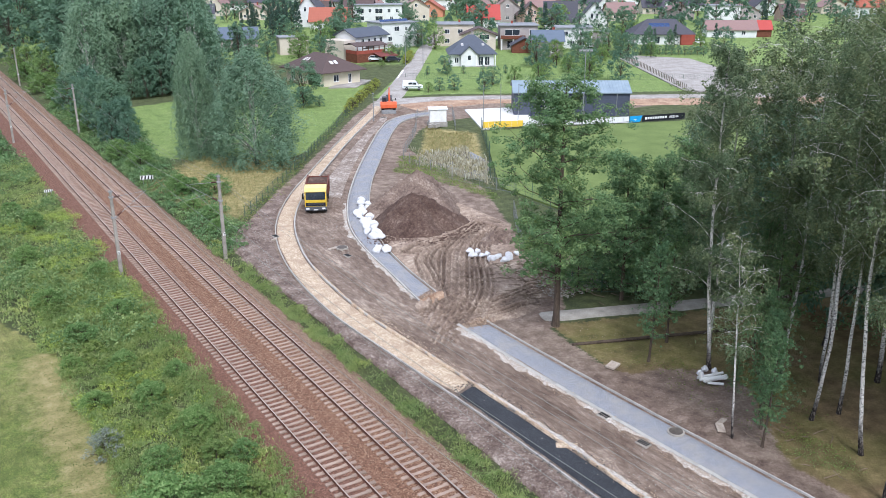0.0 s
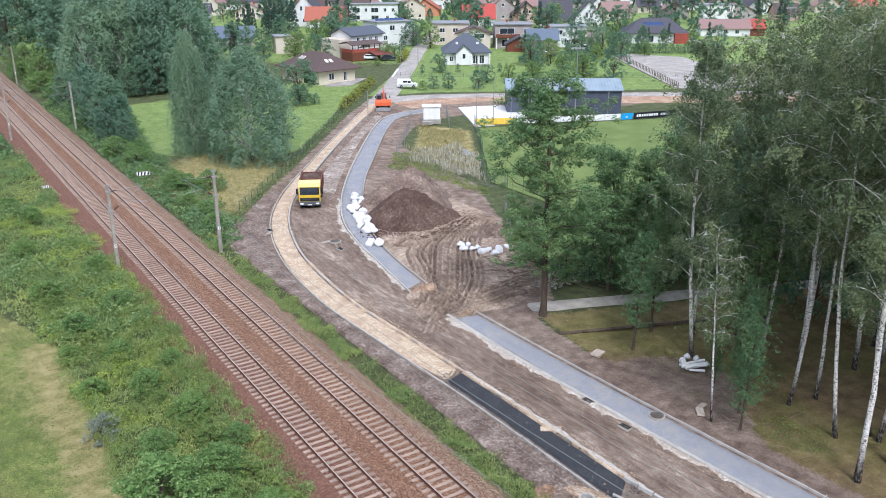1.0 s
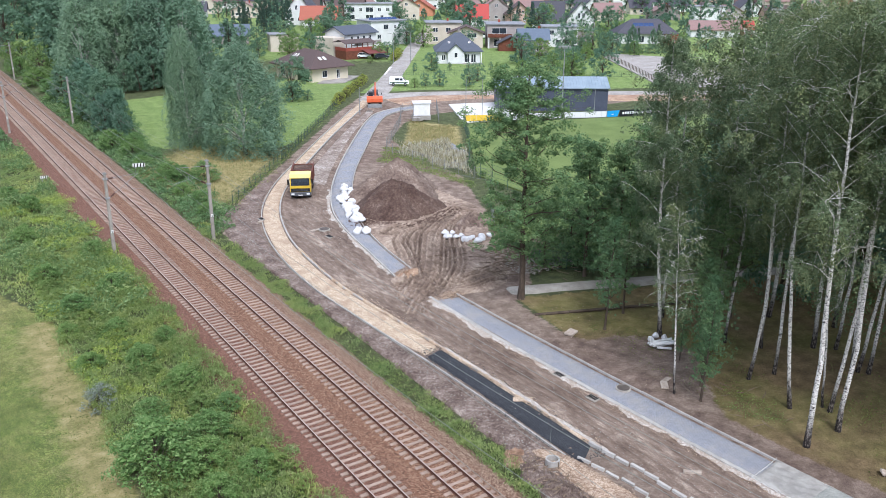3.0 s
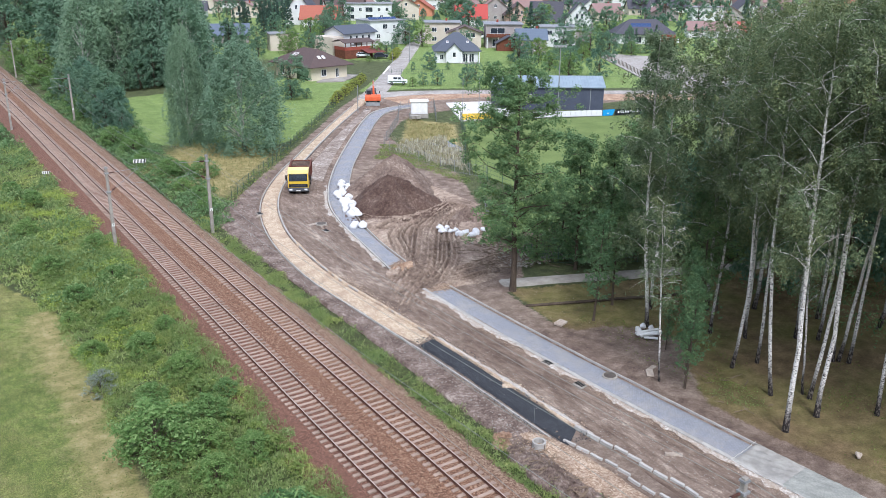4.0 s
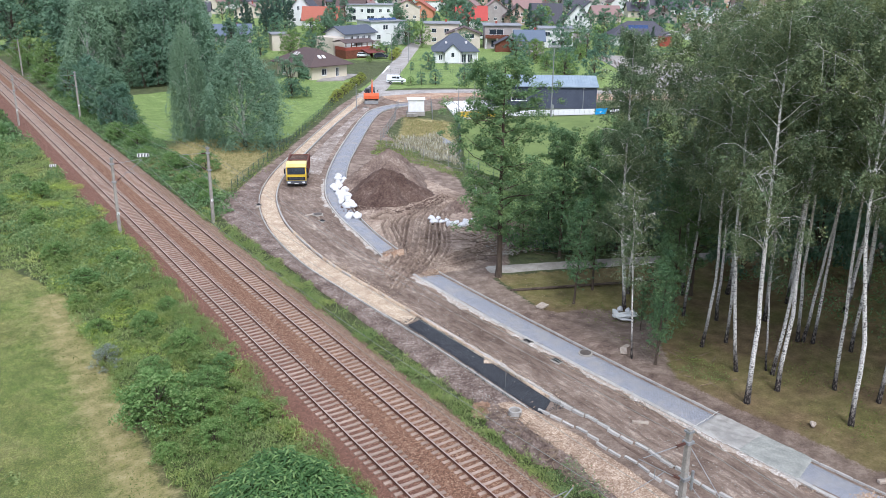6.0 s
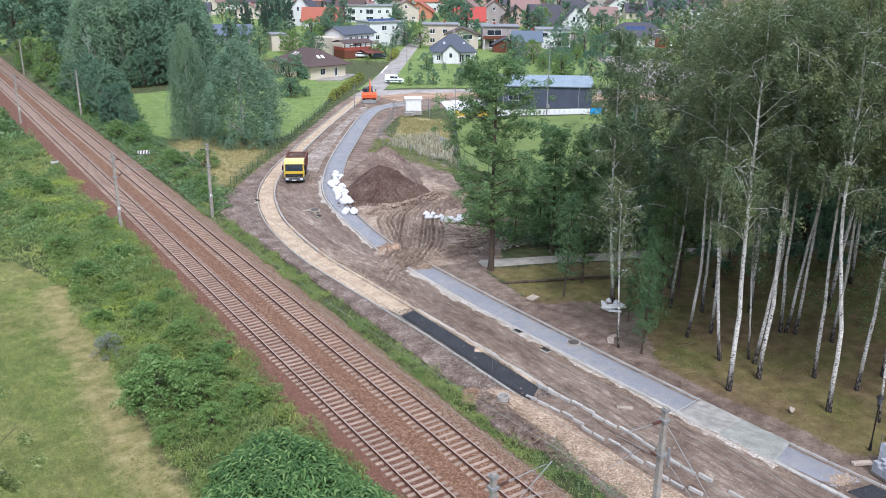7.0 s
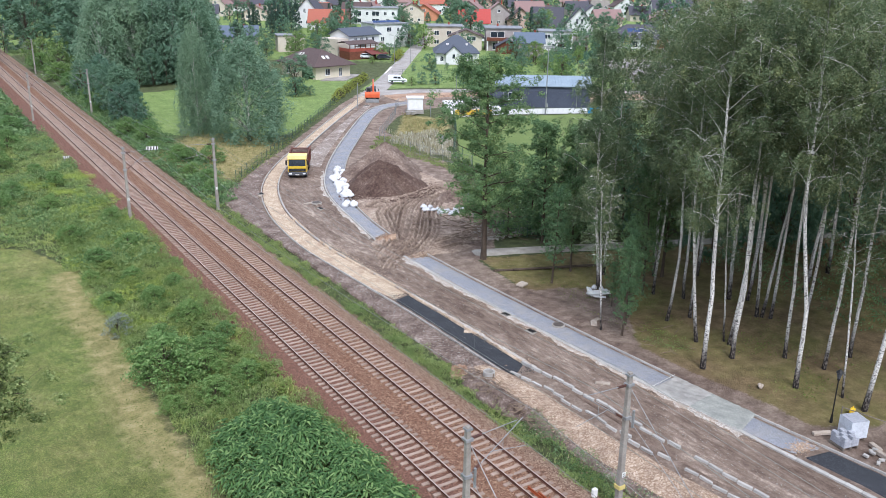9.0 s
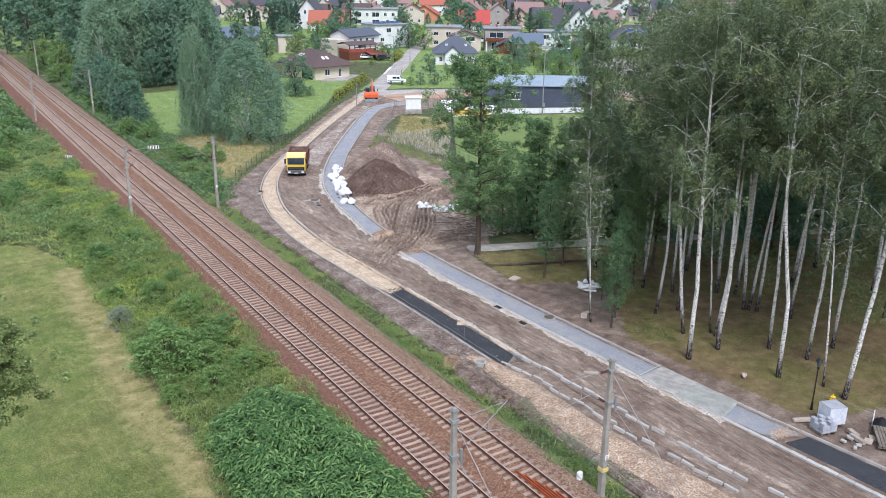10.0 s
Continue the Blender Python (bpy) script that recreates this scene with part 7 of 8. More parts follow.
def truck():
    """Tipper lorry, nose along its own -x."""
    t = thing("tipper_truck", "yellow-cab tipper truck with a rust-red loaded body on the dirt road", "truck", pose(21.1, 80.8, 0.02, 0, 0, 62))
    part("chassis", boxes((0.3, 7.0, -0.45, 0.45, 0.55, 0.85), (-0.05, 0.25, -1.2, 1.2, 0.38, 0.78)), M["blackpaint"], t)
    cab = part("cab", prism([(0.02, 0.72), (0.0, 1.55), (0.28, 2.85), (1.85, 2.9), (1.9, 0.72)], -1.22, 1.22, "y"), M["truckyellow"], t, "yellow lorry cab")
    part("cab_roof", prism([(0.2, 2.55), (0.3, 2.95), (1.8, 3.0), (1.86, 2.5)], -1.235, 1.235, "y"), M["creampaint"], cab, "cream cab roof")
    part("windscreen", prism([(-0.012, 1.66), (0.17, 2.5), (0.22, 2.5), (0.05, 1.66)], -1.1, 1.1, "y"), M["autoglass"], cab)
    part("grille", boxes((-0.03, 0.05, -1.12, 1.12, 0.92, 1.32)), M["blackpaint"], cab, "black grille")
    for k in range(3):
        part("grille_bar", boxes((-0.045, -0.03, -0.9, 0.9, 1.03 + k * 0.1, 1.06 + k * 0.1)), M["plastic"], cab)
    part("bumper", boxes((-0.14, 0.3, -1.22, 1.22, 0.42, 0.86), bevel=0.04), M["plastic"], t, "grey bumper")
    for s in (-1, 1):
        part("headlight", boxes((-0.16, -0.13, s * 0.9 - 0.18, s * 0.9 + 0.18, 0.56, 0.76)), M["headlight"], t)
        part("mirror", boxes((0.05, 0.2, s * 1.42 - 0.1, s * 1.42 + 0.1, 1.75, 2.4), bevel=0.03), M["blackpaint"], cab)
        part("mirror_arm", rods(((0.15, s * 1.2, 2.4), (0.12, s * 1.42, 2.35), 0.025)), M["blackpaint"], cab)
        part("side_window", boxes((0.5, 1.3, s * 1.22 - 0.012, s * 1.22 + 0.012, 1.7, 2.45)), M["autoglass"], cab)
        part("door_line", boxes((0.42, 0.45, s * 1.22 - 0.008, s * 1.22 + 0.008, 0.8, 2.5)), M["blackpaint"], cab)
        for x in (1.0, 4.9, 6.2):
            wheel(t, x, s * 1.02, 0.5, 0.34)
        part("mudguard", prism([(4.2, 0.75), (4.3, 1.1), (6.8, 1.1), (6.9, 0.75), (6.7, 0.75), (6.65, 1.02), (4.45, 1.02), (4.35, 0.75)], s * 1.02 - 0.2, s * 1.02 + 0.2, "y"), M["blackpaint"], t)
    body = part("tipper_body", boxes((2.15, 7.3, -1.24, 1.24, 0.95, 1.1), (2.15, 7.3, -1.25, -1.15, 1.1, 2.7), (2.15, 7.3, 1.15, 1.25, 1.1, 2.7), (2.15, 2.27, -1.15, 1.15, 1.1, 3.05), (7.18, 7.3, -1.15, 1.15, 1.1, 2.6)), M["tipper"], t, "rust-red steel tipper body")
    for k in range(6):
        for s in (-1, 1):
            part("body_rib", boxes((2.3 + k * 0.95, 2.42 + k * 0.95, s * 1.28 - 0.04, s * 1.28 + 0.04, 1.0, 2.68)), M["tipper"], body)
    part("top_rail", boxes((2.1, 7.35, -1.33, -1.22, 2.64, 2.76), (2.1, 7.35, 1.22, 1.33, 2.64, 2.76)), M["tipper"], body)
    xs, ys = np.linspace(2.28, 7.17, 26), np.linspace(-1.14, 1.14, 14)
    gx, gy = np.meshgrid(xs, ys)
    gz = 2.42 + 0.12 * np.cos(gy * 1.2) + 0.07 * wobble(gx, gy, 3) + 0.02 * np.random.default_rng(8).standard_normal(gx.shape)
    i = (np.arange(13)[:, None] * 26 + np.arange(25)[None, :]).ravel()
    part("soil_load", raw_mesh("soil_load", np.stack([gx.ravel(), gy.ravel(), gz.ravel()], 1), np.stack([i, i + 1, i + 27, i + 26], 1), M["darkheap"], True), None, t, "dark soil load")
    part("plate", boxes((-0.15, -0.14, -0.26, 0.26, 0.46, 0.57)), M["whitepaint"], t)


truck()


def excavator():
    t = thing("excavator", "orange tracked excavator on the bare soil", "excavator", pose(60.3, 133.4, 0.02, 0, 0, 62))
    for s in (-1, 1):
        tr = part("track", prism([(-1.6, 0.25), (-1.3, 0.0), (1.3, 0.0), (1.6, 0.25), (1.6, 0.55), (1.3, 0.8), (-1.3, 0.8), (-1.6, 0.55)], s * 1.05 - 0.27, s * 1.05 + 0.27, "y"), M["blackpaint"], t)
        for k in range(4):
            part("roller", rods(((-1.05 + k * 0.7, s * 1.34, 0.35), (-1.05 + k * 0.7, s * 1.3, 0.35), 0.2)), M["plastic"], tr)
    part("turntable", rods(((0, 0, 0.6), (0, 0, 1.0), 0.7), sides=16), M["plastic"], t)
    part("engine_body", prism([(-1.75, 0.95), (1.3, 0.95), (1.3, 1.75), (-1.2, 2.05), (-1.75, 1.85)], -1.5, 1.5, "y"), M["diggerorange"], t, "orange engine cover")
    cab = part("cab", prism([(0.0, 0.98), (1.35, 0.98), (1.5, 1.7), (1.2, 2.75), (0.0, 2.75)], 0.25, 1.2, "y"), M["plastic"], t, "dark grey driver's cab")
    for q in ((0.15, 1.1, 1.2, 1.22, 1.7, 2.55), (-0.015, 0.0, 0.35, 1.1, 1.9, 2.6)):
        part("cab_window", boxes(q), M["autoglass"], cab)
    part("exhaust", rods(((-0.9, -0.7, 1.9), (-0.9, -0.7, 2.4), 0.06)), M["blackpaint"], t)
    part("counterweight", prism([(-2.05, 1.05), (-1.72, 0.95), (-1.72, 1.85), (-2.05, 1.7)], -1.48, 1.48, "y"), M["diggerorange"], t)
    for q in (((0.9, -0.2, 1.4), (1.5, -0.2, 3.0), 0.2, 0.17), ((1.5, -0.2, 3.0), (2.6, -0.2, 4.1), 0.17, 0.13)):
        part("boom", rods(q, sides=4), M["diggerorange"], t)
    part("stick", rods(((2.6, -0.2, 4.15), (3.5, -0.2, 2.2), 0.14, 0.11), sides=4), M["diggerorange"], t)
    for q in (((1.3, -0.2, 1.3), (1.7, -0.2, 2.8), 0.06), ((1.6, -0.2, 3.3), (2.6, -0.2, 4.4), 0.06)):
        part("cylinder", rods(q), M["galv"], t)
    part("bucket", prism([(3.3, 1.5), (4.0, 1.55), (4.1, 2.4), (3.6, 2.6), (3.2, 2.1)], -0.75, 0.35, "y"), M["plastic"], t)
    part("dozer_blade", prism([(-2.55, 0.1), (-2.4, 0.08), (-2.4, 0.75), (-2.5, 0.8)], -1.35, 1.35, "y"), M["galv"], t, "grey dozer blade")
    for s in (-0.5, 0.5):
        part("blade_arm", rods(((-1.2, s, 0.45), (-2.42, s, 0.4), 0.08), sides=4), M["diggerorange"], t)
    for s in (-1, 1):
        part("mirror", boxes((1.0, 1.1, s * 1.35 - 0.08, s * 1.35 + 0.08, 2.0, 2.4)), M["blackpaint"], t)


excavator()


def car(x, y, turn, paint, label, van=False, name="car"):
    """A small car or van, nose along its own x."""
    t = thing(name, label, "van" if van else "car", pose(x, y, 0.03, 0, 0, turn), "parked cars")
    if van:
        prof = [(-2.2, 0.35), (2.2, 0.35), (2.2, 0.85), (1.35, 1.1), (0.75, 1.75), (0.3, 1.85), (-2.15, 1.85), (-2.2, 1.2)]
    else:
        prof = [(-2.05, 0.35), (2.05, 0.35), (2.05, 0.8), (1.1, 0.95), (0.4, 1.45), (-1.2, 1.47), (-1.85, 1.0), (-2.05, 0.9)]
    bm = prism(prof, -0.85, 0.85, "y")
    bmesh.ops.bevel(bm, geom=bm.edges[:], offset=0.05, segments=1, affect="EDGES")
    part("body", bm, M[paint], t)
    if van:
        part("windscreen", prism([(1.38, 1.1), (0.8, 1.7), (0.84, 1.74), (1.44, 1.12)], -0.75, 0.75, "y"), M["autoglass"], t)
        part("side_window", boxes((0.1, 0.75, -0.865, -0.85, 1.15, 1.6), (-0.9, 0.0, -0.865, -0.85, 1.2, 1.62), (0.1, 0.75, 0.85, 0.865, 1.15, 1.6)), M["autoglass"], t)
        part("rear_window", boxes((-2.215, -2.2, -0.6, 0.6, 1.2, 1.65)), M["autoglass"], t)
        part("stripe", boxes((-2.0, 1.9, -0.862, -0.852, 0.6, 0.78)), M["greenwire"], t)
    else:
        part("glasshouse", prism([(0.95, 0.98), (0.38, 1.4), (-1.15, 1.42), (-1.7, 1.0)], -0.862, 0.862, "y"), M["autoglass"], t)
    for s in (-1, 1):
        for wx in (-1.3, 1.35):
            wheel(t, wx, s * 0.78, 0.31, 0.2)
        part("headlight", boxes((2.02, 2.06, s * 0.6 - 0.15, s * 0.6 + 0.15, 0.6, 0.78)), M["headlight"], t)


car(78.2, 154.4, -32, "carwhite", "white panel van with a green stripe on the grass", True, "van")
car(96.2, 204.6, -30, "carwhite", "white parked car in front of the pavilion")
car(160, 188, -40, "carwhite", "white van parked by the flat-roofed house", True, "van")
car(160, 235, 50, "carwhite", "white van parked between the houses", True, "van")
car(99.8, 200.5, -30, "cardark", "dark parked car by the pavilion")
car(152.5, 204.5, 60, "cardark", "dark parked car under the shelter")
car(205, 186, -30, "carwhite", "white parked car by the long house")

# ---- kiosk, sacks, pallets, loose stones ----
k = thing("kiosk", "white transformer kiosk on a grey plinth", "kiosk", pose(61.6, 118.4, -0.05, 0, 0, -28))
part("plinth", boxes((-1.6, 1.6, -1.3, 1.3, -0.2, 0.6)), M["concrete"], k)
part("cabinet", boxes((-1.45, 1.45, -1.15, 1.15, 0.6, 2.75), bevel=0.02), M["carwhite"], k)
part("roof", prism([(-1.35, 2.76), (0, 3.0), (1.35, 2.76), (1.35, 2.86), (0, 3.1), (-1.35, 2.86)], -1.65, 1.65, "x"), M["carwhite"], k)
for s in (-0.7, 0.7):
    part("door", boxes((s - 0.62, s + 0.62, -1.18, -1.15, 0.7, 2.6)), M["whitepaint"], k)
for x, y in ((59.3, 116.8), (60.1, 116.4), (60.6, 119.2)):
    b = thing("stone_block", "pale concrete block beside the kiosk", "concrete block", pose(x, y, -0.1, 0, 0, 20), "concrete blocks")
    part("block", boxes((-0.6, 0.6, -0.3, 0.3, 0, 0.6), bevel=0.04), M["concrete"], b)

M["sack"] = surface("white_sack_cloth", lin(200, 200, 201), lin(226, 226, 227), 2.5, 14, 0.8, 0.5, 0.03)


def sack_mesh(seed):
    bm = bmesh.new()
    bmesh.ops.create_icosphere(bm, subdivisions=3, radius=0.5)
    for v in bm.verts:
        c = v.co
        n = noise.noise(c * 2.4 + Vector((seed * 3.7, 0, 0))) * 0.22 + noise.noise(c * 6 + Vector((0, seed, 0))) * 0.09
        c *= 1 + n
        c.z = max(c.z, -0.33) * 0.85 + (0.18 if c.z > 0.35 and c.x ** 2 + c.y ** 2 < 0.05 else 0)
    me = bpy.data.meshes.new("sack_body")
    bm.to_mesh(me)
    bm.free()
    me.materials.append(M["sack"])
    me.polygons.foreach_set("use_smooth", [True] * len(me.polygons))
    return me


SACKS = [sack_mesh(s) for s in range(6)]
SACK_AT = [(27.6, 82.2), (26.9, 81.0), (27.5, 80.6), (26.2, 79.6), (26.9, 79.0), (25.7, 78.3), (24.7, 77.7), (25.5, 77.1), (26.1, 77.3), (24.4, 76.3), (25.2, 75.8), (23.9, 75.0), (24.5, 74.3), (23.6, 73.6), (24.3, 73.0), (23.2, 72.4), (23.9, 71.8), (22.5, 70.9), (23.1, 70.2), (22.2, 69.4), (22.9, 69.0), (20.9, 65.9), (21.5, 65.2), (20.5, 65.2), (25.7, 73.6), (26.2, 74.1),
           (28.1, 60.0), (28.8, 59.7), (27.8, 58.9), (28.4, 58.4), (29.1, 58.5), (28.6, 57.3), (29.3, 57.2), (29.9, 57.6), (29.4, 56.2), (30.1, 56.3), (30.7, 56.9), (31.6, 57.0)]
rng = random.Random(12)
for i, (x, y) in enumerate(SACK_AT):
    s = tagged(new("sack", SACKS[i % 6]), "bulging white rubble sack on the %s" % ("pavement" if i < 26 else "bare soil"), "sack", "white rubble sacks")
    k = rng.uniform(0.8, 1.05) if i < 26 else rng.uniform(0.6, 0.8)
    s.matrix_world = pose(x + rng.uniform(-0.15, 0.15), y + rng.uniform(-0.15, 0.15), 0.24 * k + 0.05, rng.uniform(-70, 70), rng.uniform(-25, 25), rng.uniform(0, 360)) @ Matrix.Diagonal((k * rng.uniform(0.95, 1.35), k * 0.95, k * rng.uniform(0.7, 0.9), 1))

pile = thing("pipe_pile", "small pile of white plastic pipe ends under a birch", "pipe pile", pose(27.3, 29.1, -0.1))
for k in range(8):
    a, ln = math.radians(-28 + rng.uniform(-24, 24)), rng.uniform(0.5, 0.95)
    cx, cy, cz = rng.uniform(-0.3, 0.3), (k % 4 - 1.5) * 0.24 + rng.uniform(-0.06, 0.06), 0.16 + (k // 4) * 0.2
    part("pipe", rods(((cx - ln * math.cos(a), cy - ln * math.sin(a), cz - 0.03), (cx + ln * math.cos(a), cy + ln * math.sin(a), cz + rng.uniform(0, 0.1)), 0.1)), M["whitepaint"], pile)
part("pipe", rods(((-0.7, 0.5, 0.1), (-0.9, 0.6, 0.85), 0.1)), M["whitepaint"], pile)
for x, y in ((28.3, 29.9), (27.2, 30.2), (28.0, 30.5)):
    s = tagged(new("sack", SACKS[int(x * 3) % 6]), "small bulging white sack under a birch", "sack", "white rubble sacks")
    s.matrix_world = pose(x, y, 0.1, 5, -8, x * 90) @ Matrix.Diagonal((0.5, 0.45, 0.5, 1))


M["slabstone"] = surface("stained_slab", lin(148, 134, 120), lin(190, 178, 164), 3, 20, 0.9, 0.5, 0.015, 0, 0.12)


def block(x, y, l, w, h, turn, label, mat="kerb", name="loose_slab", tilt=0.0, cat="slab"):
    t = thing(name, label, cat, pose(x, y, float(land(x, y)) + 0.06, tilt, 0, turn), "loose slabs")
    part("slab", boxes((-l / 2, l / 2, -w / 2, w / 2, 0.0, h), bevel=0.02), M[mat], t)
    return t


for x, y, l, w, h, a in ((9.6, 15.7, 1.0, 0.3, 0.12, -60), (9.9, 13.4, 1.1, 0.45, 0.12, -40), (10.3, 9.2, 1.1, 0.45, 0.14, -25), (10.9, 6.0, 1.1, 0.4, 0.12, -20), (16.2, 16.6, 1.0, 0.25, 0.15, -40), (23.0, 34.6, 1.0, 0.7, 0.18, 20), (22.7, 24.7, 1.0, 0.5, 0.1, 50), (23.4, 25.2, 0.8, 0.35, 0.09, 15), (23.5, 4.6, 1.2, 0.3, 0.2, -25),
                       (24.9, 1.9, 0.9, 0.3, 0.25, 70), (24.4, 1.2, 0.8, 0.3, 0.25, 80), (24.9, 0.9, 0.7, 0.5, 0.1, 20), (25.5, 1.0, 0.6, 0.4, 0.1, 40), (17.5, 68.8, 1.4, 0.4, 0.08, 10), (13.4, 74.5, 0.6, 0.3, 0.2, 30), (35.6, 96.4, 1.6, 0.5, 0.1, -10), (32.6, 96.8, 1.8, 0.6, 0.08, 5)):
    block(x, y, l, w, h, a, "loose pale concrete slab lying on the ground", "slabstone", tilt=(x * 7 % 9) - 4)
block(13.3, 28.4, 1.3, 0.55, 0.1, -35, "tan sandstone slab lying on the dirt road", "sand")
rock = solid("boulder", SACKS[1].copy(), "small pale rounded boulder on the grove floor", "boulder", pose(25.4, 10.7, 0.0, 60, 10, 40) @ Matrix.Diagonal((0.55, 0.45, 0.4, 1)))
rock.data.materials[0] = M["slabstone"]
block(7.2, 7.5, 0.3, 0.22, 0.6, 0, "small white marker stone in the verge grass", "whitepaint", "marker_stone", cat="marker stone")


M["castiron"] = surface("worn_cast_iron", lin(70, 64, 60), lin(104, 96, 88), 3, 22, 0.7, 0.4, 0.01)


def manhole(x, y, label, r=0.42):
    t = thing("manhole", label, "manhole", pose(x, y, 0.03), "manholes")
    part("collar", rods(((0, 0, -0.2), (0, 0, 0.12), r * 1.25), sides=20), M["oldconcrete"], t)
    part("cover", rods(((0, 0, 0.12), (0, 0, 0.15), r), sides=20), M["castiron"], t, "dark iron manhole cover")


manhole(19.9, 25.8, "iron manhole cover standing in the pavement")
manhole(18.2, 68.4, "iron manhole cover in the dirt road", 0.5)
manhole(56.5, 128.5, "iron manhole cover near the side road", 0.5)
for x, y in ((17.55, 29.7), (17.3, 26.0), (14.0, 75.6), (17.6, 66.0)):
    d = thing("drain_grate", "dark iron drain grate at the kerb", "drain", pose(x, y, 0.02, 0, 0, -85), "drain grates")
    part("frame", boxes((-0.42, 0.42, -0.28, 0.28, -0.1, 0.09), bevel=0.01), M["oldconcrete"], d)
    for j in range(5):
        part("bar", boxes((-0.34 + j * 0.15, -0.26 + j * 0.15, -0.2, 0.2, 0.09, 0.13)), M["blackiron"], d)
ring = thing("concrete_ring", "pale concrete drain ring on the gravel bank", "concrete ring", pose(10.0, 21.5, 0.08))
bm = bmesh.new()
for s in range(20):
    a, b = s * math.tau / 20, (s + 1) * math.tau / 20
    q = [[bm.verts.new((rr * math.cos(t), rr * math.sin(t), z)) for rr, z in ((0.32, 0.0), (0.42, 0.0), (0.42, 0.4), (0.32, 0.4))] for t in (a, b)]
    for j in range(4):
        bm.faces.new((q[0][j], q[1][j], q[1][(j + 1) % 4], q[0][(j + 1) % 4]))
bmesh.ops.remove_doubles(bm, verts=bm.verts, dist=0.001)
bmesh.ops.recalc_face_normals(bm, faces=bm.faces)
part("ring", bm, M["kerb"], ring)

M["rustbar"] = surface("fresh_rust", lin(132, 62, 34), lin(170, 92, 56), 1.5, 12, 0.85, 0.3, 0.006)
for j in range(5):
    r = thing("spare_rail", "rusty orange spare rail lying between the rails", "rail", pose(4.35 + j * 0.17, 0, -0.02, 0, 0, 0), "spare rails")
    part("rail_bar", prism([(a * 0.8, b) for a, b in RAIL], -14 + j * 0.4, 9.8 - j * 0.7, "y"), M["rustbar"], r)

M["shrinkfilm"] = surface("pale_shrink_film", lin(186, 190, 196), lin(216, 220, 226), 3, 12, 0.3, 0.6, 0.03)
M["greyblock"] = surface("grey_paving_blocks", lin(142, 144, 150), lin(178, 180, 186), 2, 12, 0.85, 0.2, 0.01, 0, 0.1)
for x, y, hh, a, lab in ((24.9, 3.5, 5, -20, "tall film-wrapped pallet of grey paving blocks"), (23.55, 3.15, 3, -12, "half-used pallet of grey paving blocks")):
    p = thing("block_pallet", lab, "pallet", pose(x, y, -0.05, 0, 0, a), "block pallets")
    for j in range(5):
        part("pallet_board", boxes((-0.6, 0.6, -0.55 + j * 0.25, -0.43 + j * 0.25, 0.12, 0.15)), M["oldwood"], p)
    for j in range(3):
        part("pallet_runner", boxes((-0.6 + j * 0.53, -0.46 + j * 0.53, -0.55, 0.55, 0.0, 0.12)), M["oldwood"], p)
    for z in range(hh):
        for u in range(4):
            for v in range(3):
                if hh == 3 and z == 2 and (u + v) % 2:
                    continue
                o = part("paving_block", boxes((-0.14, 0.14, -0.18, 0.18, 0, 0.22), bevel=0.012), M["greyblock"], p)
                o.location = (-0.44 + u * 0.29 + rng.uniform(-0.01, 0.01), -0.38 + v * 0.375, 0.15 + z * 0.235)
    if hh == 5:
        part("film", boxes((-0.605, -0.6, -0.58, 0.58, 0.15, 1.3), (0.6, 0.605, -0.58, 0.58, 0.15, 1.3), (-0.6, 0.6, -0.585, -0.58, 0.15, 1.3)), M["shrinkfilm"], p, "pale wrapping film")
for j in range(6):
    b = thing("broken_block", "broken pale paving block by the pallets", "paving block", pose(23.2 + rng.uniform(0, 1.5), 1.2 + rng.uniform(-0.6, 0.6), 0.0, rng.uniform(-10, 10), 0, rng.uniform(0, 180)), "broken blocks")
    part("block", boxes((-0.16, 0.16, -0.1, 0.1, 0, 0.14), bevel=0.015), M["kerb"], b)
planks = thing("plank_stack", "stack of weathered planks on the grass", "plank stack", pose(25.9, 0.2, -0.1, 0, 0, 40))
for j in range(8):
    part("plank", boxes((-1.3, 1.3, -0.75 + j * 0.19, -0.59 + j * 0.19, 0.3, 0.36)), M["oldwood"], planks)
    part("plank", boxes((-1.3, 1.3, -0.75 + j * 0.19, -0.59 + j * 0.19, 0.2, 0.26)), M["oldwood"], planks)
for x0 in (-1.0, 0.85):
    part("bearer", boxes((x0, x0 + 0.15, -0.75, 0.75, 0.0, 0.2)), M["oldwood"], planks)
tarp = solid("black_tarpaulin", SACKS[2].copy(), "crumpled black tarpaulin over a heap", "tarpaulin", pose(27.2, 1.5, 0.1, 0, 0, 30) @ Matrix.Diagonal((1.6, 1.0, 0.7, 1)))
tarp.data.materials[0] = M["blackpaint"]
can = thing("yellow_canister", "yellow plastic canister beside a birch", "canister", pose(27.6, 5.2, -0.1, 0, 0, 20))
part("body", boxes((-0.25, 0.25, -0.15, 0.15, 0, 0.35), bevel=0.05), M["yellow"], can)
part("neck", rods(((0.12, 0, 0.35), (0.12, 0, 0.45), 0.05)), M["yellow"], can)
bar = thing("pole_barrier", "thin pole barrier along the grove edge", "barrier", None)
part("post", rods(((26.0, 5.0, -0.3), (26.0, 5.0, 1.0), 0.04)), M["oldwood"], bar)
part("post", rods(((27.1, 2.0, -0.3), (27.1, 2.0, 0.9), 0.04)), M["whitepaint"], bar)
part("rail", rods(((26.0, 5.0, 0.92), (27.1, 2.0, 0.75), 0.035)), M["oldwood"], bar)


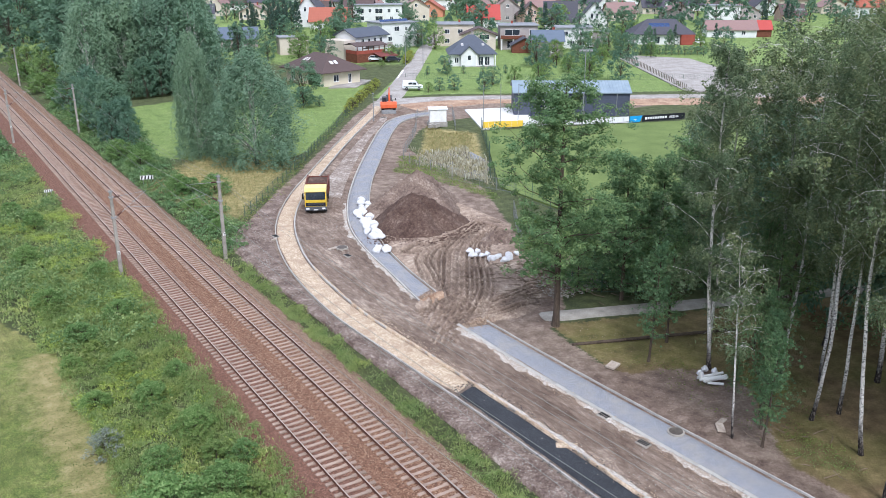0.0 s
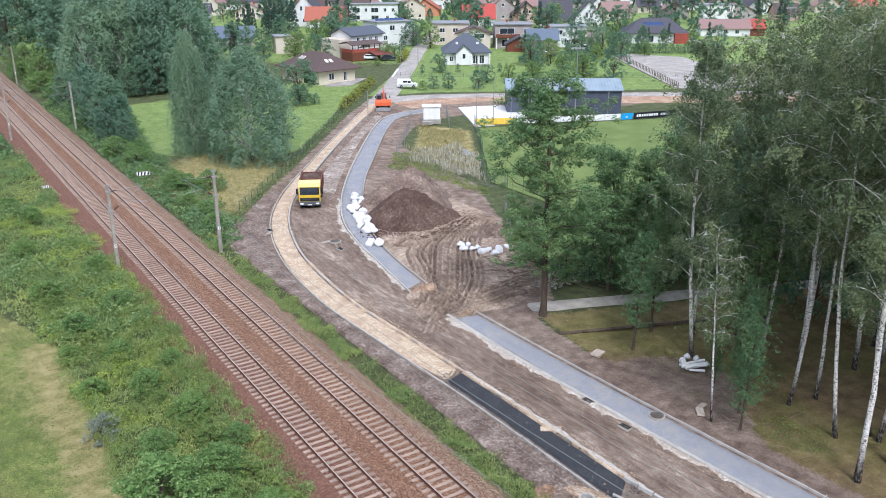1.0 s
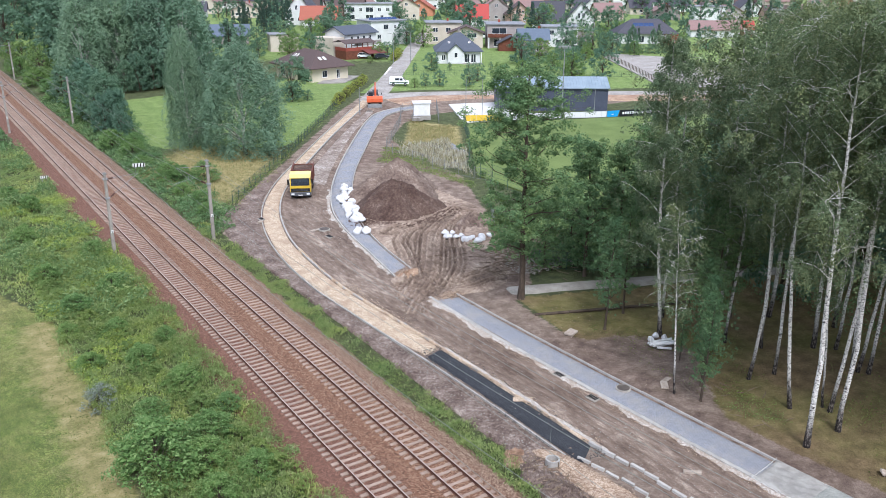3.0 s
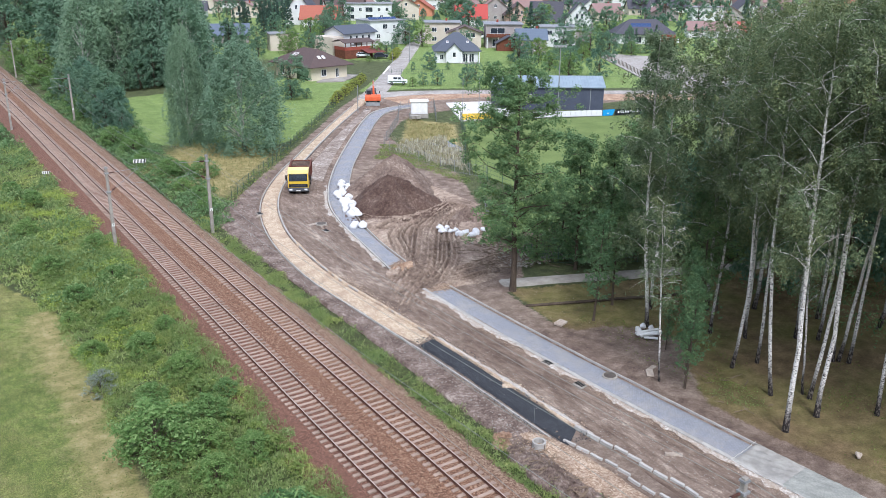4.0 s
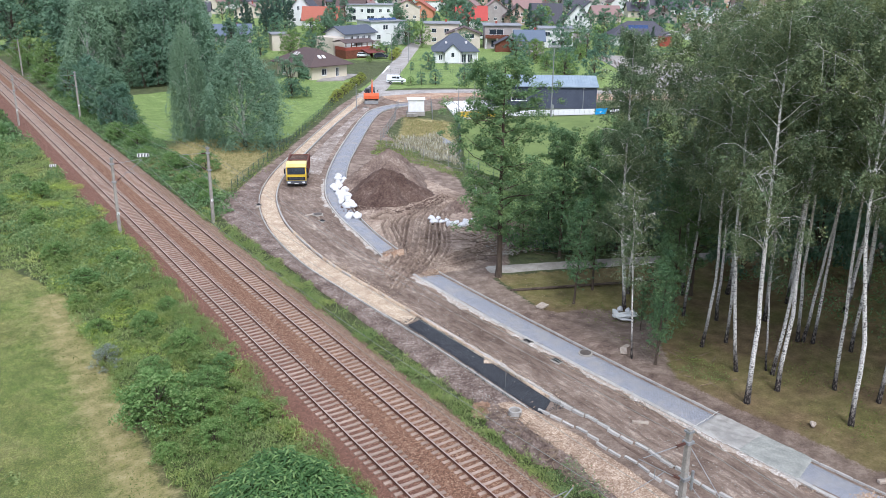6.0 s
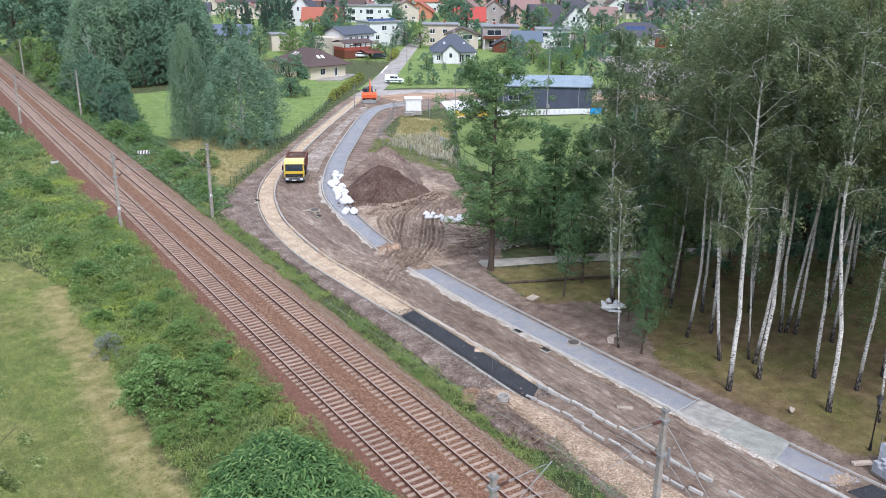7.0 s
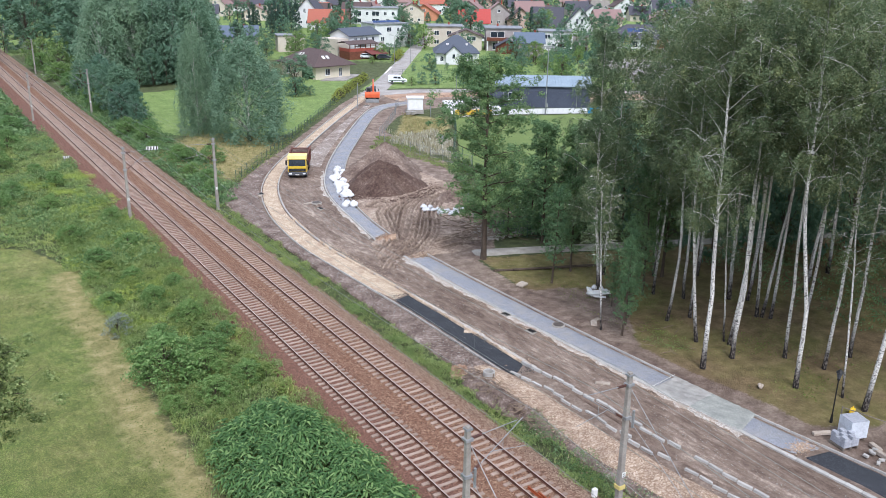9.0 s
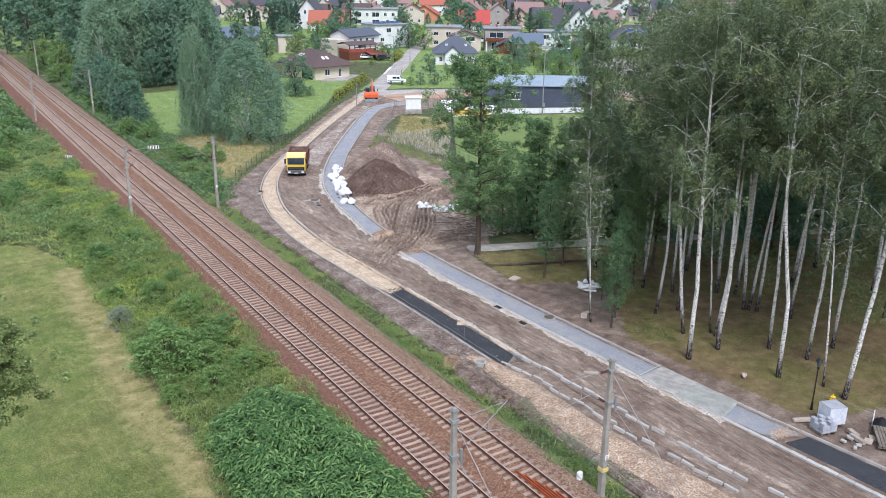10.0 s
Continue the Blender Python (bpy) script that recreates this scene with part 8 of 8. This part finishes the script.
def park_lamp(x, y):
    t = thing("park_lamp", "black iron park lamp with a lantern head", "park lamp", pose(x, y, -0.1))
    part("base", rods(((0, 0, -0.2), (0, 0, 0.5), 0.11, 0.07)), M["blackiron"], t)
    part("pole", rods(((0, 0, 0.5), (0, 0, 3.1), 0.045, 0.04)), M["blackiron"], t)
    part("collar", rods(((0, 0, 2.95), (0, 0, 3.05), 0.09)), M["blackiron"], t)
    lan = part("lantern", rods(((0, 0, 3.1), (0, 0, 3.5), 0.1, 0.2), sides=6), M["plastic"], t, "dark grey lantern glass")
    part("cap", rods(((0, 0, 3.5), (0, 0, 3.72), 0.25, 0.04), sides=6), M["blackiron"], lan)


park_lamp(25.5, 5.3)
park_lamp(36.0, -6)


def plastic_sheet():
    """Film laid over the fresh pavement, wrinkled and overhanging the kerb."""
    n = Nodes("plastic_film")
    n.p.inputs["Alpha"].default_value = 0.7
    n.bump(n.noise(7, 5, 0.7), 0.8, 0.04)
    m = n.done(n.ramp(n.noise(1.1, 4), [(0.4, lin(168, 164, 156)), (0.6, lin(196, 192, 184))]), 0.4)
    wr = lambda x, y, u: 0.05 + 0.035 * wobble(x, y, 3.2) + 0.02 * wobble(x, y, 8, 3)
    film = solid("plastic_sheet", ribbon("plastic_sheet", [(18.6, 14.3), (18.75, 12.4), (18.85, 11.0)], [(21.3, 14.7), (21.45, 12.8), (21.55, 11.2)], 0.09, m, 0.12, 34, wr, skirt=0.08), "wrinkled pale plastic sheet over the pavement", "plastic sheet")
    fold = surface("film_fold", lin(176, 172, 166), lin(202, 199, 194), 3, 16, 0.45, 0.4, 0.02)
    for a, b, c in (((18.5, 14.35, 0.16), (19.9, 14.5, 0.2), (21.35, 14.8, 0.16)), ((18.5, 14.35, 0.14), (18.62, 12.9, 0.1), (18.8, 11.2, 0.14))):
        pts = smooth_line([a, b, c], 0.12)[0]
        pts[:, 2] += 0.025 * np.sin(np.arange(len(pts)) * 1.3)
        v, f = tube(pts, 0.022 + 0.012 * np.sin(np.arange(len(pts)) * 2.1), 6)
        part("folded_edge", raw_mesh("folded_edge", v, f, fold, True), None, film, "bunched white film edge")
    m2 = surface("grey_geotextile", lin(130, 132, 126), lin(164, 164, 156), 1.2, 10, 0.8, 0.6, 0.03)
    solid("geotextile", ribbon("geotextile", [(18.85, 11.3), (19.15, 8.6), (19.3, 7.4)], [(21.45, 11.6), (21.75, 9.2), (21.8, 8.2)], 0.1, m2, 0.12, 34, wr, skirt=0.08), "wrinkled grey geotextile sheet over the pavement", "geotextile sheet")


plastic_sheet()


def stones(name, label, mat, seed, n, where, lo, hi):
    """Scattered small stones, flattened and bedded."""
    rng = np.random.default_rng(seed)
    base = np.array([(1, 0, 0), (-1, 0, 0), (0, 1, 0), (0, -1, 0), (0, 0, 0.7), (0, 0, -0.7)], float)
    tri = [(0, 2, 4), (2, 1, 4), (1, 3, 4), (3, 0, 4), (2, 0, 5), (1, 2, 5), (3, 1, 5), (0, 3, 5)]
    vs, fs = [], []
    for k in range(n):
        x, y = where(rng)
        s = rng.uniform(lo, hi) ** 1.0
        a = rng.uniform(0, 6.28)
        v = base * s * rng.uniform(0.6, 1.4, (6, 1))
        c, d = np.cos(a), np.sin(a)
        v = np.stack([v[:, 0] * c - v[:, 1] * d + x, v[:, 0] * d + v[:, 1] * c + y, v[:, 2] + 0.06], 1)
        fs += [(p + 6 * k, q + 6 * k, r + 6 * k) for p, q, r in tri]
        vs.append(v)
    tagged(new(name, raw_mesh(name, np.concatenate(vs), fs, M[mat])), label, "stones", kind="stuff")


def beside(line, spread):
    pts, way = smooth_line(line, 0.5)

    def pick(rng):
        i = rng.integers(len(pts))
        o = rng.normal(0, spread)
        return pts[i][0] - way[i][1] * o + rng.uniform(-0.3, 0.3), pts[i][1] + way[i][0] * o + rng.uniform(-0.3, 0.3)
    return pick


def bedding(name, label, line, side, lo, hi, mat, seed):
    """An uneven strip of spilt material along a kerb."""
    pts, way = smooth_line(line, 0.25)
    nrm = np.stack([-way[:, 1], way[:, 0]], 1) * side
    w = lo + (hi - lo) * np.clip(0.5 + 0.6 * wobble(pts[:, 0], pts[:, 1], 0.7, seed) + 0.45 * wobble(pts[:, 0], pts[:, 1], 2.7, seed), 0.02, 1.2)
    u = np.linspace(0, 1, 7)
    xy = pts[:, None, :] + nrm[:, None, :] * (w[:, None] * u[None, :])[..., None]
    h = 0.075 + 0.05 * np.sin(np.pi * u)[None, :] - 0.14 * u[None, :] ** 6 + 0.03 * wobble(xy[..., 0], xy[..., 1], 5.0, seed)
    v = np.concatenate([xy, h[..., None]], 2).reshape(-1, 3)
    i = (np.arange(len(pts) - 1)[:, None] * 7 + np.arange(6)[None, :]).ravel()
    f = np.stack([i, i + 1, i + 8, i + 7], 1)
    solid(name, raw_mesh(name, v, f if side > 0 else f[:, ::-1], M[mat], True), label, "gravel", kind="structure")


M["paleconcrete"] = stone_floor("spilt_concrete", [lin(150, 140, 130), lin(186, 178, 168), lin(214, 208, 200), lin(158, 138, 118)], 12, 0.04)
bedding("kerb_bedding", "spilt pale concrete and sand along the kerb", [(17.5, 46), (17.46, 38), (17.72, 30), (18.12, 22), (18.6, 14), (19.1, 7)], -1, 0.12, 0.75, "paleconcrete", 3)
bedding("kerb_bedding", "sandy spill along the footpath kerb", [(13.55, 22), (13.45, 27), (13.3, 33), (12.98, 44), (12.6, 54), (13.6, 65)], 1, 0.05, 0.35, "sand", 5)
bedding("kerb_bedding", "pale concrete haunch beside the grit path", [(13.58, 20.5), (13.5, 27), (13.12, 37.6)], -1, 0.1, 0.4, "paleconcrete", 7)
bedding("kerb_bedding", "pale rubble along the curved pavement kerb", [(17.55, 53), (18.75, 60), (20.05, 67.5), (22.0, 74.5), (25.8, 82.6)], 1, 0.1, 0.7, "paleconcrete", 9)
stones("kerb_rubble", "pale rubble and crumbs along the kerb", "gravel", 31, 3000, beside([(17.4, 46), (17.3, 36), (17.5, 28), (17.9, 20), (18.3, 14), (19, 6)], 0.2), 0.01, 0.045)
stones("grit_crumbs", "black grit crumbs along the footpath bed", "asphaltgrit", 41, 1500, beside([(11.5, 20.7), (11.45, 27), (11.35, 37.2), (12.4, 37.8), (13.3, 37), (13.45, 27), (13.5, 21.4), (12.4, 20.8)], 0.16), 0.015, 0.06)
stones("kerb_rubble", "sandy crumbs beside the footpath kerb", "sand", 32, 1500, beside([(13.8, 22), (13.5, 33), (13.1, 44), (12.9, 54)], 0.2), 0.01, 0.05)
stones("road_stones", "pale stones strewn over the dirt road", "oldconcrete", 33, 3200, beside([(17, -8), (16, 8), (15.8, 22), (15.6, 34), (15.4, 46), (15.6, 58), (17.6, 68), (21, 78), (27, 88)], 1.4), 0.012, 0.055)
stones("yard_rubble", "broken stones strewn over the yard", "oldconcrete", 34, 1800, lambda r: (r.uniform(27.6, 34), r.uniform(46, 55.5)), 0.02, 0.12)
stones("earth_clods", "earth clods round the mound", "darkheap", 35, 1600, beside([(22.6, 70), (24.5, 67), (28, 65.6), (32, 66.5), (35, 70)], 0.8), 0.03, 0.16)
stones("gravel_stones", "loose pale gravel stones on the bank", "gravel", 36, 2200, beside([(10, 23), (10.1, 17), (10.1, 11), (10.8, 5), (11.8, -5)], 0.9), 0.02, 0.08)
stones("shoulder_stones", "grey stones on the soil shoulder", "oldconcrete", 37, 1200, beside([(10, 0), (10, 25), (9.8, 45), (9.6, 60), (10.6, 72), (15, 81)], 0.6), 0.02, 0.07)

stones("pavement_end_rubble", "sandy broken rubble at the open pavement ends", "gravel", 38, 1200, lambda r: [(r.normal(18.9, 0.7), r.normal(52.7, 0.5)), (r.normal(19.2, 0.9), r.normal(46.0, 0.4)), (r.normal(20.9, 0.5), r.normal(4.2, 0.3))][int(r.integers(3))], 0.015, 0.075)
stones("grove_clods", "earth clods and pale crumbs at the grove edge", "gravel", 39, 900, lambda r: (r.uniform(21.4, 27.8), r.uniform(24, 42)), 0.01, 0.035)


def brushwood(name, label, seed, n, cx, cy, sx, sy, lo, hi, z0=0.05):
    """Strewn sticks and cut branches."""
    r = np.random.default_rng(seed)
    pieces = []
    for k in range(n):
        x, y, a, ln = r.normal(cx, sx), r.normal(cy, sy), r.uniform(0, 6.28), r.uniform(lo, hi)
        d = np.array([np.cos(a), np.sin(a), 0]) * ln
        p = np.array([x, y, z0 + r.uniform(0, 0.12)])
        pieces.append(tube(np.array([p - d, p + r.normal(0, 0.08 * ln, 3) + (0, 0, 0.04), p + d + (0, 0, r.uniform(0, 0.25) * ln)]), [0.035, 0.03, 0.012], 4))
    v, q = merge(pieces)
    tagged(new(name, raw_mesh(name, v, q, M["stick"])), label, "brushwood", kind="stuff")


M["stick"] = surface("dead_sticks", lin(92, 76, 62), lin(150, 132, 112), 0.7, 9, 0.9, 0.3, 0.01, 0, 0.3)
brushwood("brushwood", "cut branches and sticks strewn over the soil", 3, 170, 28.6, 51.0, 2.0, 2.8, 0.3, 1.3)
brushwood("brushwood", "dead twigs and roots on the soil bank", 5, 120, 8.8, 18.2, 0.5, 2.4, 0.12, 0.5, 0.35)
brushwood("brushwood", "thin dead sticks at the grove edge", 4, 16, 24.5, 20.5, 1.3, 3.5, 0.2, 0.6)
